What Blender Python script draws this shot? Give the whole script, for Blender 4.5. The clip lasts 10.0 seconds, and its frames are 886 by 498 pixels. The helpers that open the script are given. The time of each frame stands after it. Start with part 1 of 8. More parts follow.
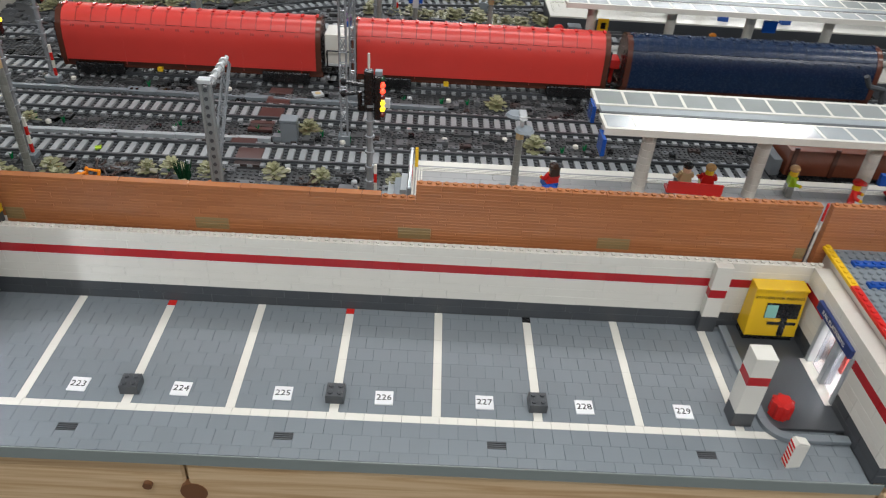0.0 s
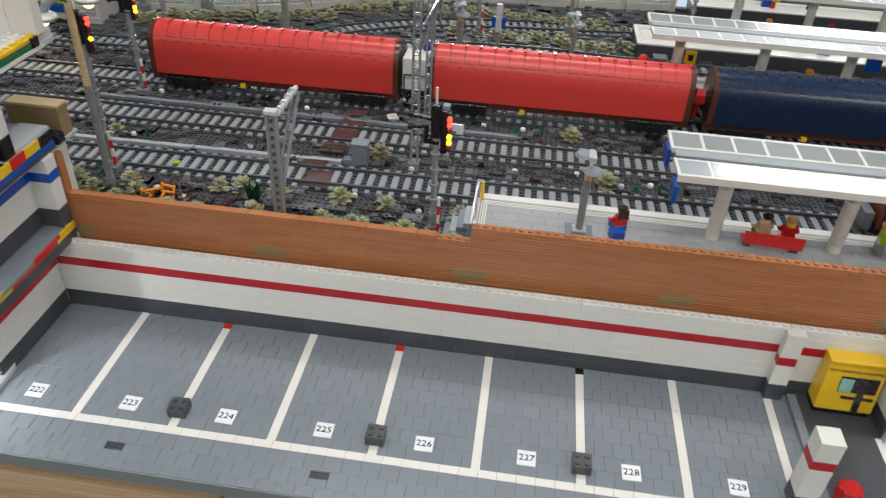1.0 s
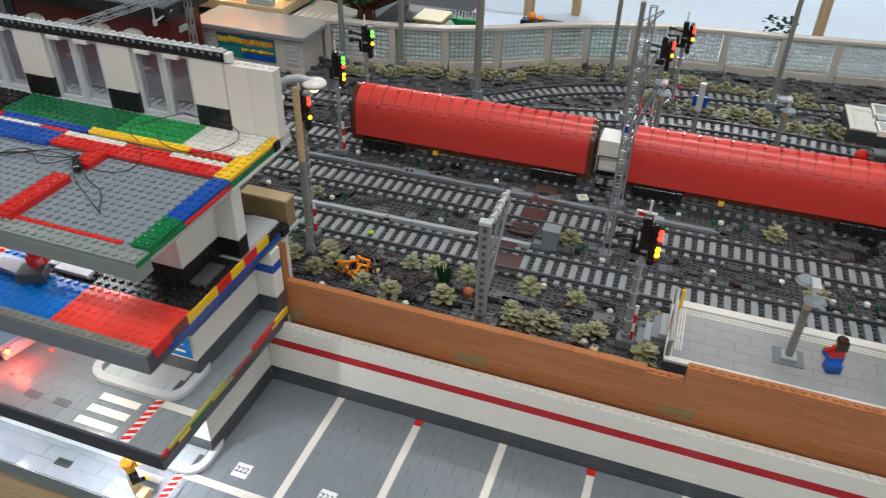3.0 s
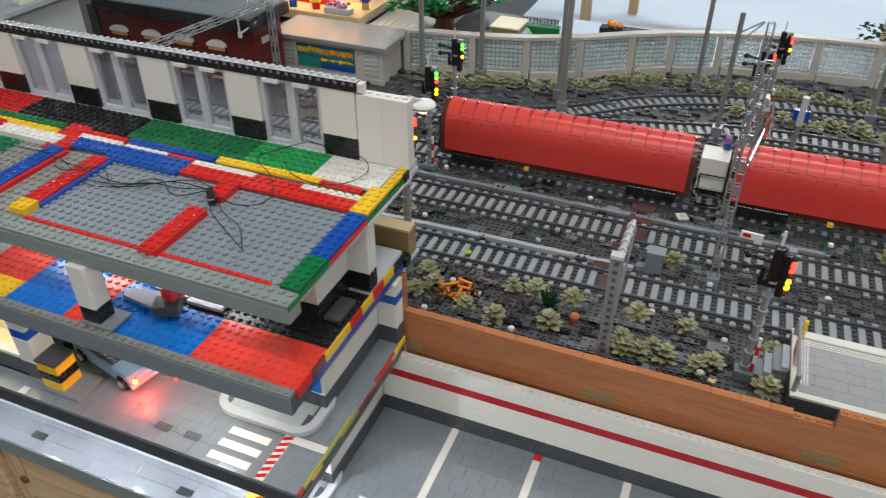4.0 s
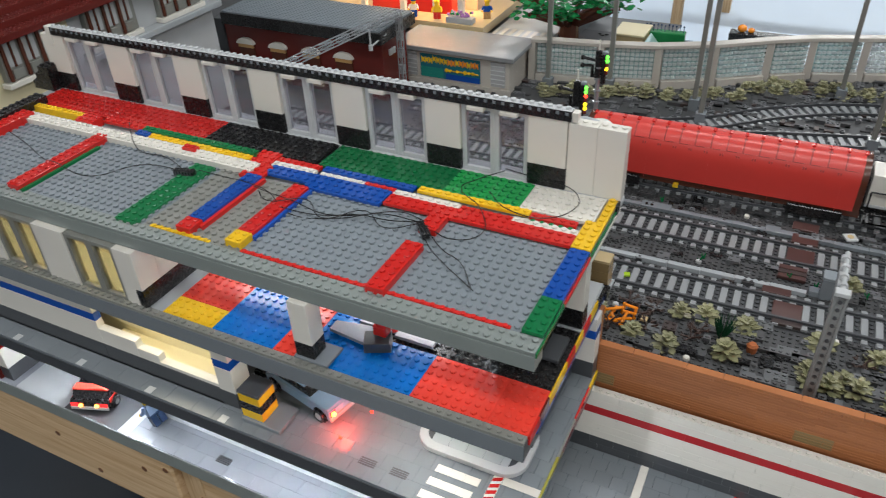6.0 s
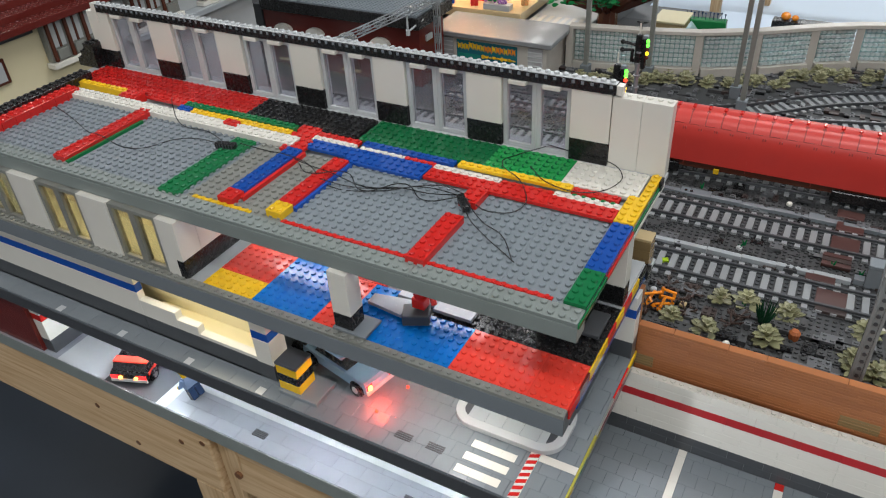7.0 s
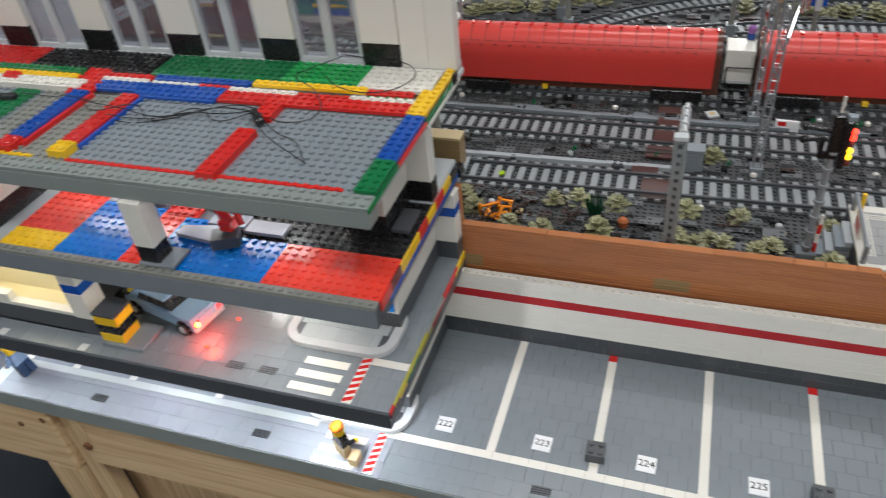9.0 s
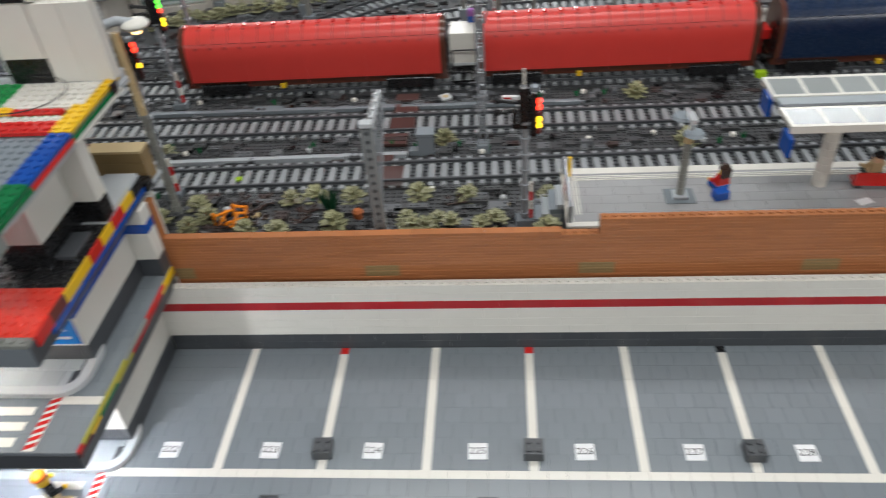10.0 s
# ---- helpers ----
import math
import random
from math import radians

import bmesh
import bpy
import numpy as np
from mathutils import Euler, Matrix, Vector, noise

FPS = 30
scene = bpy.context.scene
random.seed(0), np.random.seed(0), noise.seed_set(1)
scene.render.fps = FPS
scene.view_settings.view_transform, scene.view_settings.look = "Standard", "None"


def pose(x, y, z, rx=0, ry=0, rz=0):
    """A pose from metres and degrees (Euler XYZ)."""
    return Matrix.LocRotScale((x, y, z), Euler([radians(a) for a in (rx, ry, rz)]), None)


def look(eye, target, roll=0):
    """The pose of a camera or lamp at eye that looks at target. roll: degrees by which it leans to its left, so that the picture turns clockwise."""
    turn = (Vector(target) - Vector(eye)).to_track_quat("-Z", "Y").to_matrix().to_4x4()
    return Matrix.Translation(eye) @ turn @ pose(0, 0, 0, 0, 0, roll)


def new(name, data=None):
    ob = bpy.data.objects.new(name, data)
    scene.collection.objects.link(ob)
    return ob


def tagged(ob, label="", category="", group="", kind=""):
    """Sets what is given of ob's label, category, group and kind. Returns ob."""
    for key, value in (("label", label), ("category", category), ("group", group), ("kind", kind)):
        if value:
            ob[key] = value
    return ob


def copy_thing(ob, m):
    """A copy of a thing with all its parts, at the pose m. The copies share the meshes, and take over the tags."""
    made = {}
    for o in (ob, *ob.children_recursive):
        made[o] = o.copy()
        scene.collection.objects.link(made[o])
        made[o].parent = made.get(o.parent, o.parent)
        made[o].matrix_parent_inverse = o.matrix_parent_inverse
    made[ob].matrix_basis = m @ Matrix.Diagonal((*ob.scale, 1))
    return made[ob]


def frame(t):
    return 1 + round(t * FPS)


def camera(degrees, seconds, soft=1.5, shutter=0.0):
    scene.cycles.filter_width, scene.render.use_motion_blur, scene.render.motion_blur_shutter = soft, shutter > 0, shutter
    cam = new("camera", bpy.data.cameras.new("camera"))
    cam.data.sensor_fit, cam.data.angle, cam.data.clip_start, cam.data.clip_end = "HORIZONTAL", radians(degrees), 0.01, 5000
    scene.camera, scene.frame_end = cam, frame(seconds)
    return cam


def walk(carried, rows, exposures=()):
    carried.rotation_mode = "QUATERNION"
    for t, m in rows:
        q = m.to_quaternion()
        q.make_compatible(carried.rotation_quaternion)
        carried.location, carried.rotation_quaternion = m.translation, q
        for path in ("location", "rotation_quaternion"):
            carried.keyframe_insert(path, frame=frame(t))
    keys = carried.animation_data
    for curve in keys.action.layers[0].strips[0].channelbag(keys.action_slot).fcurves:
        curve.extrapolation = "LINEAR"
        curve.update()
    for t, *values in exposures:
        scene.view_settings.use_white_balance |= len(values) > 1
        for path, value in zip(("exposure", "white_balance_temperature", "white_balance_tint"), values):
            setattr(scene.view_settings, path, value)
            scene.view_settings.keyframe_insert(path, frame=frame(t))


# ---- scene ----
cam = camera(61.2, 10.0, soft=1.1, shutter=0.4)
PATH = [
    (0, (0.334, -0.573, 0.491), (0.385, 1.051, -0.676), 4.0),
    (0.5, (0.352, -0.555, 0.495), (0.293, 1.071, -0.667), 3.6),
    (1, (0.357, -0.54, 0.512), (0.188, 1.077, -0.653), 3.2),
    (1.5, (0.356, -0.523, 0.535), (0.07, 1.082, -0.624), 2.6),
    (2, (0.34, -0.509, 0.553), (-0.049, 1.083, -0.593), 2.2),
    (2.2, (0.328, -0.505, 0.56), (-0.092, 1.08, -0.584), 2.2),
    (3.5, (0.233, -0.489, 0.586), (-0.345, 1.045, -0.559), 0.7),
    (4, (0.185, -0.489, 0.594), (-0.433, 1.025, -0.558), -0.0),
    (4.5, (0.146, -0.494, 0.6), (-0.51, 1.001, -0.556), -0.9),
    (5, (0.111, -0.496, 0.605), (-0.583, 0.982, -0.549), -1.7),
    (5.5, (0.081, -0.502, 0.609), (-0.648, 0.961, -0.544), -2.5),
    (6, (0.055, -0.507, 0.608), (-0.709, 0.937, -0.545), -2.8),
    (6.2, (0.048, -0.509, 0.608), (-0.736, 0.924, -0.546), -2.8),
    (7.3, (0.054, -0.522, 0.584), (-0.781, 0.875, -0.578), -3.7),
    (7.5, (0.059, -0.524, 0.581), (-0.759, 0.877, -0.589), -3.8),
    (8, (0.076, -0.523, 0.568), (-0.689, 0.893, -0.619), -4.4),
    (8.5, (0.095, -0.522, 0.554), (-0.589, 0.916, -0.656), -5.3),
    (9, (0.126, -0.519, 0.541), (-0.448, 0.949, -0.69), -6.1),
    (9.5, (0.178, -0.503, 0.531), (-0.224, 1.006, -0.718), -6.0),
    (10, (0.244, -0.492, 0.526), (0.077, 1.048, -0.739), -4.9),
]
walk(cam, [(t, look(eye, target, roll)) for t, eye, target, roll in PATH],
     exposures=[(0, 0.0), (1, -0.03), (2, -0.13), (4.5, -0.10), (7.5, -0.14), (8.5, -0.14), (10, -0.10)])

# ---- light ----
ST, PL, BR = 0.008, 0.0032, 0.0096          # stud pitch, plate and brick height
world = bpy.data.worlds.new("hall")
scene.world = world
world.use_nodes = True
world.node_tree.nodes["Background"].inputs[0].default_value = (0.80, 0.88, 1.0, 1)
world.node_tree.nodes["Background"].inputs[1].default_value = 0.25


def area_lamp(name, at, size, power, color=(1, 1, 1), aim=None):
    data = bpy.data.lights.new(name, "AREA")
    data.shape, data.size, data.size_y = "RECTANGLE", size[0], size[1]
    data.energy, data.color = power, color
    ob = new(name, data)
    ob.matrix_world = look(at, aim or (at[0], at[1] + 1e-4, at[2] - 1))
    return ob


HALL_TOP = 2.35
for lx, front, over in ((-2.4, 28, 17), (0.3, 36, 24), (3.0, 62, 26)):
    for ly, lp in ((-3.4, front), (-0.9, over), (1.0, over), (5.9, 66)):
        area_lamp("hall_tube_light", (lx, ly, HALL_TOP - 0.06), (1.5, 0.3), lp, (0.975, 0.985, 0.985))
# strips under the two car park decks
def led(name, at, power, color):
    data = bpy.data.lights.new(name, "POINT")
    data.energy, data.color, data.shadow_soft_size = power, color, 0.003
    new(name, data).location = at


for lx, ly, lp in ((-0.130, -0.176, 0.70), (-0.301, -0.150, 0.36), (-0.415, -0.150, 0.12), (-0.548, -0.150, 0.75)):
    led("street_led", (lx, ly, 0.0745), lp, (0.88, 0.92, 1.0))
for lx, ly in ((-0.165, -0.158), (-0.250, -0.035)):
    led("deck_led", (lx, ly, 0.1660), 0.27, (1.0, 0.95, 0.88))
led("deck_led", (-0.1185, -0.052, 0.2480), 0.30, (0.97, 0.98, 1.0))
for lx, ly in ((-0.235, -0.060), (-0.365, -0.060)):
    area_lamp("deck_strip_light", (lx, ly, 0.2500), (0.11, 0.016), 0.085, (0.97, 0.98, 1.0))


# ---- materials ----
def material(name, color, rough=0.3, metal=0.0, vary=0.06, grain=0.0, scale=40.0, trans=0.0, emit=0.0, bump=0.0, second=None, ior=1.5, piece=0.05, coat=0.0):
    m = bpy.data.materials.new(name)
    m.use_nodes = True
    nt = m.node_tree
    b = nt.nodes["Principled BSDF"]
    b.inputs["Roughness"].default_value = rough
    b.inputs["Metallic"].default_value = metal
    b.inputs["IOR"].default_value = ior
    b.inputs["Coat Weight"].default_value = coat
    b.inputs["Transmission Weight"].default_value = trans
    co = nt.nodes.new("ShaderNodeTexCoord")
    wide = nt.nodes.new("ShaderNodeTexNoise")
    wide.inputs["Scale"].default_value = scale
    wide.inputs["Detail"].default_value = 4
    nt.links.new(co.outputs["Object"], wide.inputs["Vector"])
    ramp = nt.nodes.new("ShaderNodeMixRGB")
    other = second or tuple(c * (1 - 2 * vary) for c in color)
    ramp.inputs[1].default_value, ramp.inputs[2].default_value = (*color, 1), (*other, 1)
    nt.links.new(wide.outputs["Fac"], ramp.inputs[0])
    info = nt.nodes.new("ShaderNodeObjectInfo")
    hue = nt.nodes.new("ShaderNodeHueSaturation")
    ma = nt.nodes.new("ShaderNodeMapRange")
    ma.inputs["To Min"].default_value, ma.inputs["To Max"].default_value = 1 - piece, 1 + piece
    nt.links.new(info.outputs["Random"], ma.inputs["Value"])
    nt.links.new(ma.outputs[0], hue.inputs["Value"])
    nt.links.new(ramp.outputs[0], hue.inputs["Color"])
    nt.links.new(hue.outputs[0], b.inputs["Base Color"])
    if not trans:
        fine = nt.nodes.new("ShaderNodeTexNoise")
        fine.inputs["Scale"].default_value = scale * 9
        nt.links.new(co.outputs["Object"], fine.inputs["Vector"])
        rr = nt.nodes.new("ShaderNodeMapRange")
        rr.inputs["To Min"].default_value, rr.inputs["To Max"].default_value = max(0.62 * rough - 0.03, 0.03), min(0.62 * rough + 0.05, 1)
        nt.links.new(fine.outputs["Fac"], rr.inputs["Value"])
        nt.links.new(rr.outputs[0], b.inputs["Roughness"])
        if bump:
            bn = nt.nodes.new("ShaderNodeBump")
            bn.inputs["Strength"].default_value = bump
            bn.inputs["Distance"].default_value = 0.0004
            nt.links.new(fine.outputs["Fac"], bn.inputs["Height"])
            nt.links.new(bn.outputs[0], b.inputs["Normal"])
    if emit:
        b.inputs["Emission Color"].default_value = (*color, 1)
        b.inputs["Emission Strength"].default_value = emit
    return m


def wood_material(name, light, dark, stretch):
    m = bpy.data.materials.new(name)
    m.use_nodes = True
    nt = m.node_tree
    b = nt.nodes["Principled BSDF"]
    b.inputs["Roughness"].default_value = 0.55
    co = nt.nodes.new("ShaderNodeTexCoord")
    mp = nt.nodes.new("ShaderNodeMapping")
    mp.inputs["Scale"].default_value = stretch
    nt.links.new(co.outputs["Object"], mp.inputs[0])
    n1 = nt.nodes.new("ShaderNodeTexNoise")
    n1.inputs["Scale"].default_value, n1.inputs["Detail"].default_value, n1.inputs["Distortion"].default_value = 9, 6, 1.2
    nt.links.new(mp.outputs[0], n1.inputs["Vector"])
    r = nt.nodes.new("ShaderNodeValToRGB")
    r.color_ramp.elements[0].position, r.color_ramp.elements[0].color = 0.35, (*dark, 1)
    r.color_ramp.elements[1].position, r.color_ramp.elements[1].color = 0.6, (*light, 1)
    nt.links.new(n1.outputs["Fac"], r.inputs[0])
    nt.links.new(r.outputs[0], b.inputs["Base Color"])
    bn = nt.nodes.new("ShaderNodeBump")
    bn.inputs["Strength"].default_value, bn.inputs["Distance"].default_value = 0.2, 0.001
    nt.links.new(n1.outputs["Fac"], bn.inputs["Height"])
    nt.links.new(bn.outputs[0], b.inputs["Normal"])
    return m


M_WHITE = material("white_plastic", (0.695, 0.675, 0.615), 0.35, vary=0.03, piece=0.010)
M_CREAM = material("cream_plastic", (0.78, 0.70, 0.46), 0.3, vary=0.03)
M_RED = material("red_plastic", (0.58, 0.022, 0.018), 0.28, vary=0.05)
M_BRICKRED = material("coral_red_plastic", (0.79, 0.060, 0.038), 0.28, vary=0.05)
M_WAGON = material("wagon_red_plastic", (0.62, 0.046, 0.036), 0.52, vary=0.06)
M_BLUE = material("blue_plastic", (0.008, 0.075, 0.37), 0.28)
M_AZURE = material("azure_plastic", (0.0015, 0.165, 0.56), 0.27)
M_NAVY = material("navy_plastic", (0.007, 0.020, 0.055), 0.42)
M_YELLOW = material("yellow_plastic", (0.80, 0.50, 0.02), 0.28)
M_GREEN = material("green_plastic", (0.006, 0.155, 0.05), 0.28)
M_LGREEN = material("bright_green_plastic", (0.02, 0.33, 0.08), 0.28)
M_DGREEN = material("dark_green_plastic", (0.008, 0.05, 0.022), 0.3)
M_BLACK = material("black_plastic", (0.011, 0.011, 0.012), 0.42)
M_DARK = material("dark_grey_plastic", (0.058, 0.063, 0.070), 0.55)
M_BALLAST = material("charcoal_plastic", (0.052, 0.054, 0.057), 0.85)
M_TIE = material("tie_grey_plastic", (0.28, 0.295, 0.305), 0.6)
M_MID = material("mid_grey_plastic", (0.19, 0.215, 0.235), 0.32, vary=0.05, piece=0.03)
M_LIGHT = material("light_grey_plastic", (0.37, 0.40, 0.42), 0.55)
M_PALE = material("pale_grey_plastic", (0.50, 0.52, 0.53), 0.28)
M_LILAC = material("lilac_tile_plastic", (0.27, 0.275, 0.315), 0.4, vary=0.04, piece=0.04)
M_ROOFGREY = material("roof_grey_plastic", (0.26, 0.27, 0.28), 0.4)
M_PLATE = material("blue_grey_plastic", (0.20, 0.232, 0.258), 0.6)
M_OLDGREY = material("warm_grey_plastic", (0.215, 0.22, 0.20), 0.6)
M_SAGE = material("sage_grey_plastic", (0.225, 0.256, 0.245), 0.5)
M_ORANGE = material("nougat_plastic", (0.395, 0.150, 0.058), 0.32, vary=0.05, piece=0.085)
M_DTAN = material("dark_tan_plastic", (0.27, 0.185, 0.085), 0.35)
M_TAN = material("tan_plastic", (0.55, 0.42, 0.23), 0.35)
M_BROWN = material("brown_plastic", (0.095, 0.030, 0.018), 0.35)
M_DRED = material("dark_red_plastic", (0.13, 0.02, 0.016), 0.3)
M_OLIVE = material("olive_leaf_plastic", (0.27, 0.27, 0.145), 0.5, vary=0.12, piece=0.15)
# the olive of the far bushes with haze mixed into the colour
M_HAZED_OLIVE = material("hazed_olive_leaf_plastic", (0.29, 0.285, 0.165), 0.5, vary=0.12, piece=0.15)
M_LEAF = material("green_leaf_plastic", (0.012, 0.20, 0.055), 0.35, vary=0.15)
M_FLAME = material("orange_plastic", (0.85, 0.27, 0.02), 0.3)
M_SILVER = material("silver_plastic", (0.34, 0.36, 0.38), 0.3, metal=0.35)
M_SKYBLUE = material("light_blue_plastic", (0.30, 0.45, 0.62), 0.25)
M_LIME = material("lime_plastic", (0.35, 0.55, 0.02), 0.3)
M_CHROME = material("chrome", (0.8, 0.8, 0.82), 0.1, metal=1.0)
M_CLEAR = material("clear_plastic", (0.74, 0.74, 0.82), 0.03, trans=0.91, ior=1.25)
M_PANE = material("frosted_canopy_plastic", (0.60, 0.635, 0.63), 0.15, trans=0.60, ior=1.15)
M_SMOKE = material("smoked_clear_plastic", (0.80, 0.74, 0.50), 0.05, trans=0.95, ior=1.2)
M_FROST = material("frosted_clear_plastic", (0.95, 0.97, 0.98), 0.06, trans=0.66, ior=1.12)
M_AQUA = material("aqua_clear_plastic", (0.50, 0.74, 0.72), 0.06, trans=0.50, ior=1.12)
M_GLASSBRICK = material("glass_brick_plastic", (0.86, 0.94, 0.94), 0.12, trans=0.45, ior=1.2)
M_BEIGE = material("beige_plastic", (0.52, 0.49, 0.44), 0.4)
M_TAILLENS = material("red_tail_lens", (1.0, 0.03, 0.03), 0.3, emit=1.5)
M_WIRE = material("black_wire", (0.01, 0.01, 0.01), 0.4)
M_INK = material("black_print", (0.01, 0.01, 0.01), 0.4)
M_PAPER = material("white_print", (0.78, 0.79, 0.80), 0.35)
M_FLOOR = material("dark_vinyl_floor", (0.034, 0.044, 0.060), 0.55, vary=0.25, scale=3, bump=0.2)
M_PALEFLOOR = material("pale_blue_floor", (0.66, 0.78, 0.92), 0.35, vary=0.06, scale=1.5)
M_HALLWALL = material("hall_paint", (0.45, 0.46, 0.47), 0.8, vary=0.05, scale=2)
M_TUBE = material("tube_diffuser", (1.0, 0.97, 0.92), 0.5, emit=2.0)
M_PINE = wood_material("pine_board", (0.62, 0.45, 0.27), (0.47, 0.30, 0.15), (0.6, 8, 14))
M_PINELEG = wood_material("pine_post", (0.58, 0.42, 0.25), (0.43, 0.28, 0.14), (12, 12, 0.6))
M_KNOT = material("pine_knot", (0.16, 0.07, 0.03), 0.6)
M_TABLE = material("grey_table_board", (0.05, 0.055, 0.06), 0.6)
L_RED = material("red_led", (1.0, 0.045, 0.02), 0.4, emit=3.5)
L_HOT = material("tail_lamp", (1.0, 0.34, 0.06), 0.4, emit=8)
L_GREEN = material("green_led", (0.12, 1.0, 0.06), 0.4, emit=3)
L_YELLOW = material("yellow_led", (1.0, 0.66, 0.02), 0.4, emit=2.6)
L_WARM = material("warm_led", (1.0, 0.62, 0.25), 0.4, emit=4)


# ---- mesh tools ----
class Mesh:
    """Collects vertices and faces; one material index for each face."""

    def __init__(self):
        self.v, self.f, self.m, self.n = [], [], [], 0

    def add(self, verts, faces, mi=0):
        self.v.append(np.asarray(verts, float).reshape(-1, 3))
        self.f += [tuple(i + self.n for i in f) for f in faces]
        self.m += [mi] * len(faces)
        self.n += len(self.v[-1])
        return self

    def box(self, x0, x1, y0, y1, z0, z1, mi=0, c=0.0):
        if c <= 0:
            v = [(x, y, z) for x in (x0, x1) for y in (y0, y1) for z in (z0, z1)]
            return self.add(v, [(0, 1, 3, 2), (4, 6, 7, 5), (0, 4, 5, 1), (2, 3, 7, 6), (0, 2, 6, 4), (1, 5, 7, 3)], mi)
        c = min(c, (x1 - x0) / 3, (y1 - y0) / 3, (z1 - z0) / 3)
        xs, ys, zs = (x0, x0 + c, x1 - c, x1), (y0, y0 + c, y1 - c, y1), (z0, z0 + c, z1 - c, z1)
        idx, v = {}, []
        for sx in (0, 1):
            for sy in (0, 1):
                for sz in (0, 1):
                    ox, oy, oz = (0, 3)[sx], (0, 3)[sy], (0, 3)[sz]
                    ix, iy, iz = (1, 2)[sx], (1, 2)[sy], (1, 2)[sz]
                    for ax, p in (("x", (xs[ox], ys[iy], zs[iz])), ("y", (xs[ix], ys[oy], zs[iz])), ("z", (xs[ix], ys[iy], zs[oz]))):
                        idx[sx, sy, sz, ax] = len(v)
                        v.append(p)
        f = []
        for s in (0, 1):
            f.append([idx[s, a, b, "x"] for a, b in ((0, 0), (1, 0), (1, 1), (0, 1))][:: 1 if s else -1])
            f.append([idx[a, s, b, "y"] for a, b in ((0, 0), (1, 0), (1, 1), (0, 1))][:: -1 if s else 1])
            f.append([idx[a, b, s, "z"] for a, b in ((0, 0), (1, 0), (1, 1), (0, 1))][:: 1 if s else -1])
        for a in (0, 1):
            for b in (0, 1):
                f.append([idx[a, b, 0, "x"], idx[a, b, 1, "x"], idx[a, b, 1, "y"], idx[a, b, 0, "y"]])
                f.append([idx[a, 0, b, "x"], idx[a, 1, b, "x"], idx[a, 1, b, "z"], idx[a, 0, b, "z"]])
                f.append([idx[0, a, b, "y"], idx[1, a, b, "y"], idx[1, a, b, "z"], idx[0, a, b, "z"]])
                for d in (0, 1):
                    f.append([idx[a, b, d, "x"], idx[a, b, d, "y"], idx[a, b, d, "z"]])
        return self.add(v, f, mi)

    def rod(self, p, q, r, n=8, mi=0, r2=None):
        p, q = Vector(p), Vector(q)
        d = (q - p).normalized()
        a = d.orthogonal().normalized()
        b = d.cross(a)
        r2 = r if r2 is None else r2
        v, f = [], []
        for k in range(n):
            w = math.cos(2 * math.pi * k / n) * a + math.sin(2 * math.pi * k / n) * b
            v += [p + r * w, q + r2 * w]
        for k in range(n):
            j = (k + 1) % n
            f.append((2 * k, 2 * j, 2 * j + 1, 2 * k + 1))
        f += [tuple(2 * k for k in range(n))[::-1], tuple(2 * k + 1 for k in range(n))]
        return self.add([tuple(i) for i in v], f, mi)

    def ball(self, c, r, mi=0, nu=10, nv=6, sz=1.0):
        v = [(c[0], c[1], c[2] - r * sz)]
        for i in range(1, nv):
            th = math.pi * i / nv
            for k in range(nu):
                ph = 2 * math.pi * k / nu
                v.append((c[0] + r * math.sin(th) * math.cos(ph), c[1] + r * math.sin(th) * math.sin(ph), c[2] - r * sz * math.cos(th)))
        v.append((c[0], c[1], c[2] + r * sz))
        f = [(0, 1 + (k + 1) % nu, 1 + k) for k in range(nu)]
        for i in range(nv - 2):
            for k in range(nu):
                a, b = 1 + i * nu + k, 1 + i * nu + (k + 1) % nu
                f.append((a, b, b + nu, a + nu))
        e = len(v) - 1
        f += [(e, e - nu + k, e - nu + (k + 1) % nu) for k in range(nu)]
        return self.add(v, f, mi)

    def prism(self, outline, axis, a, b, mi=0):
        """A closed outline (pairs) swept from a to b along axis x, y or z."""
        put = {"x": lambda t, p: (t, p[0], p[1]), "y": lambda t, p: (p[0], t, p[1]), "z": lambda t, p: (p[0], p[1], t)}[axis]
        n = len(outline)
        v = [put(a, p) for p in outline] + [put(b, p) for p in outline]
        f = [(i, (i + 1) % n, n + (i + 1) % n, n + i) for i in range(n)] + [tuple(range(n))[::-1], tuple(range(n, 2 * n))]
        return self.add(v, f, mi)

    def studs(self, x0, y0, nx, ny, z, n=8, mi=0, skip=None, r=0.0024, h=0.0017):
        """A field of studs; x0, y0 the field's corner."""
        gx, gy = np.meshgrid(np.arange(nx), np.arange(ny), indexing="ij")
        cx, cy = x0 + (gx.ravel() + 0.5) * ST, y0 + (gy.ravel() + 0.5) * ST
        if skip is not None:
            keep = ~skip(cx, cy)
            cx, cy = cx[keep], cy[keep]
        return self.stud_list(cx, cy, np.full(len(cx), z), n, mi, r, h)

    def stud_list(self, cx, cy, cz, n=8, mi=0, r=0.0024, h=0.0017):
        if len(cx) == 0:
            return self
        a = 2 * np.pi * (np.arange(n) + 0.5) / n
        ring = np.stack([np.cos(a), np.sin(a)], 1)
        t = np.concatenate([np.c_[ring * r, np.zeros(n)], np.c_[ring * r, np.full(n, h * 0.85)], np.c_[ring * r * 0.88, np.full(n, h)]])
        v = (t[None] + np.stack([cx, cy, cz], 1)[:, None]).reshape(-1, 3)
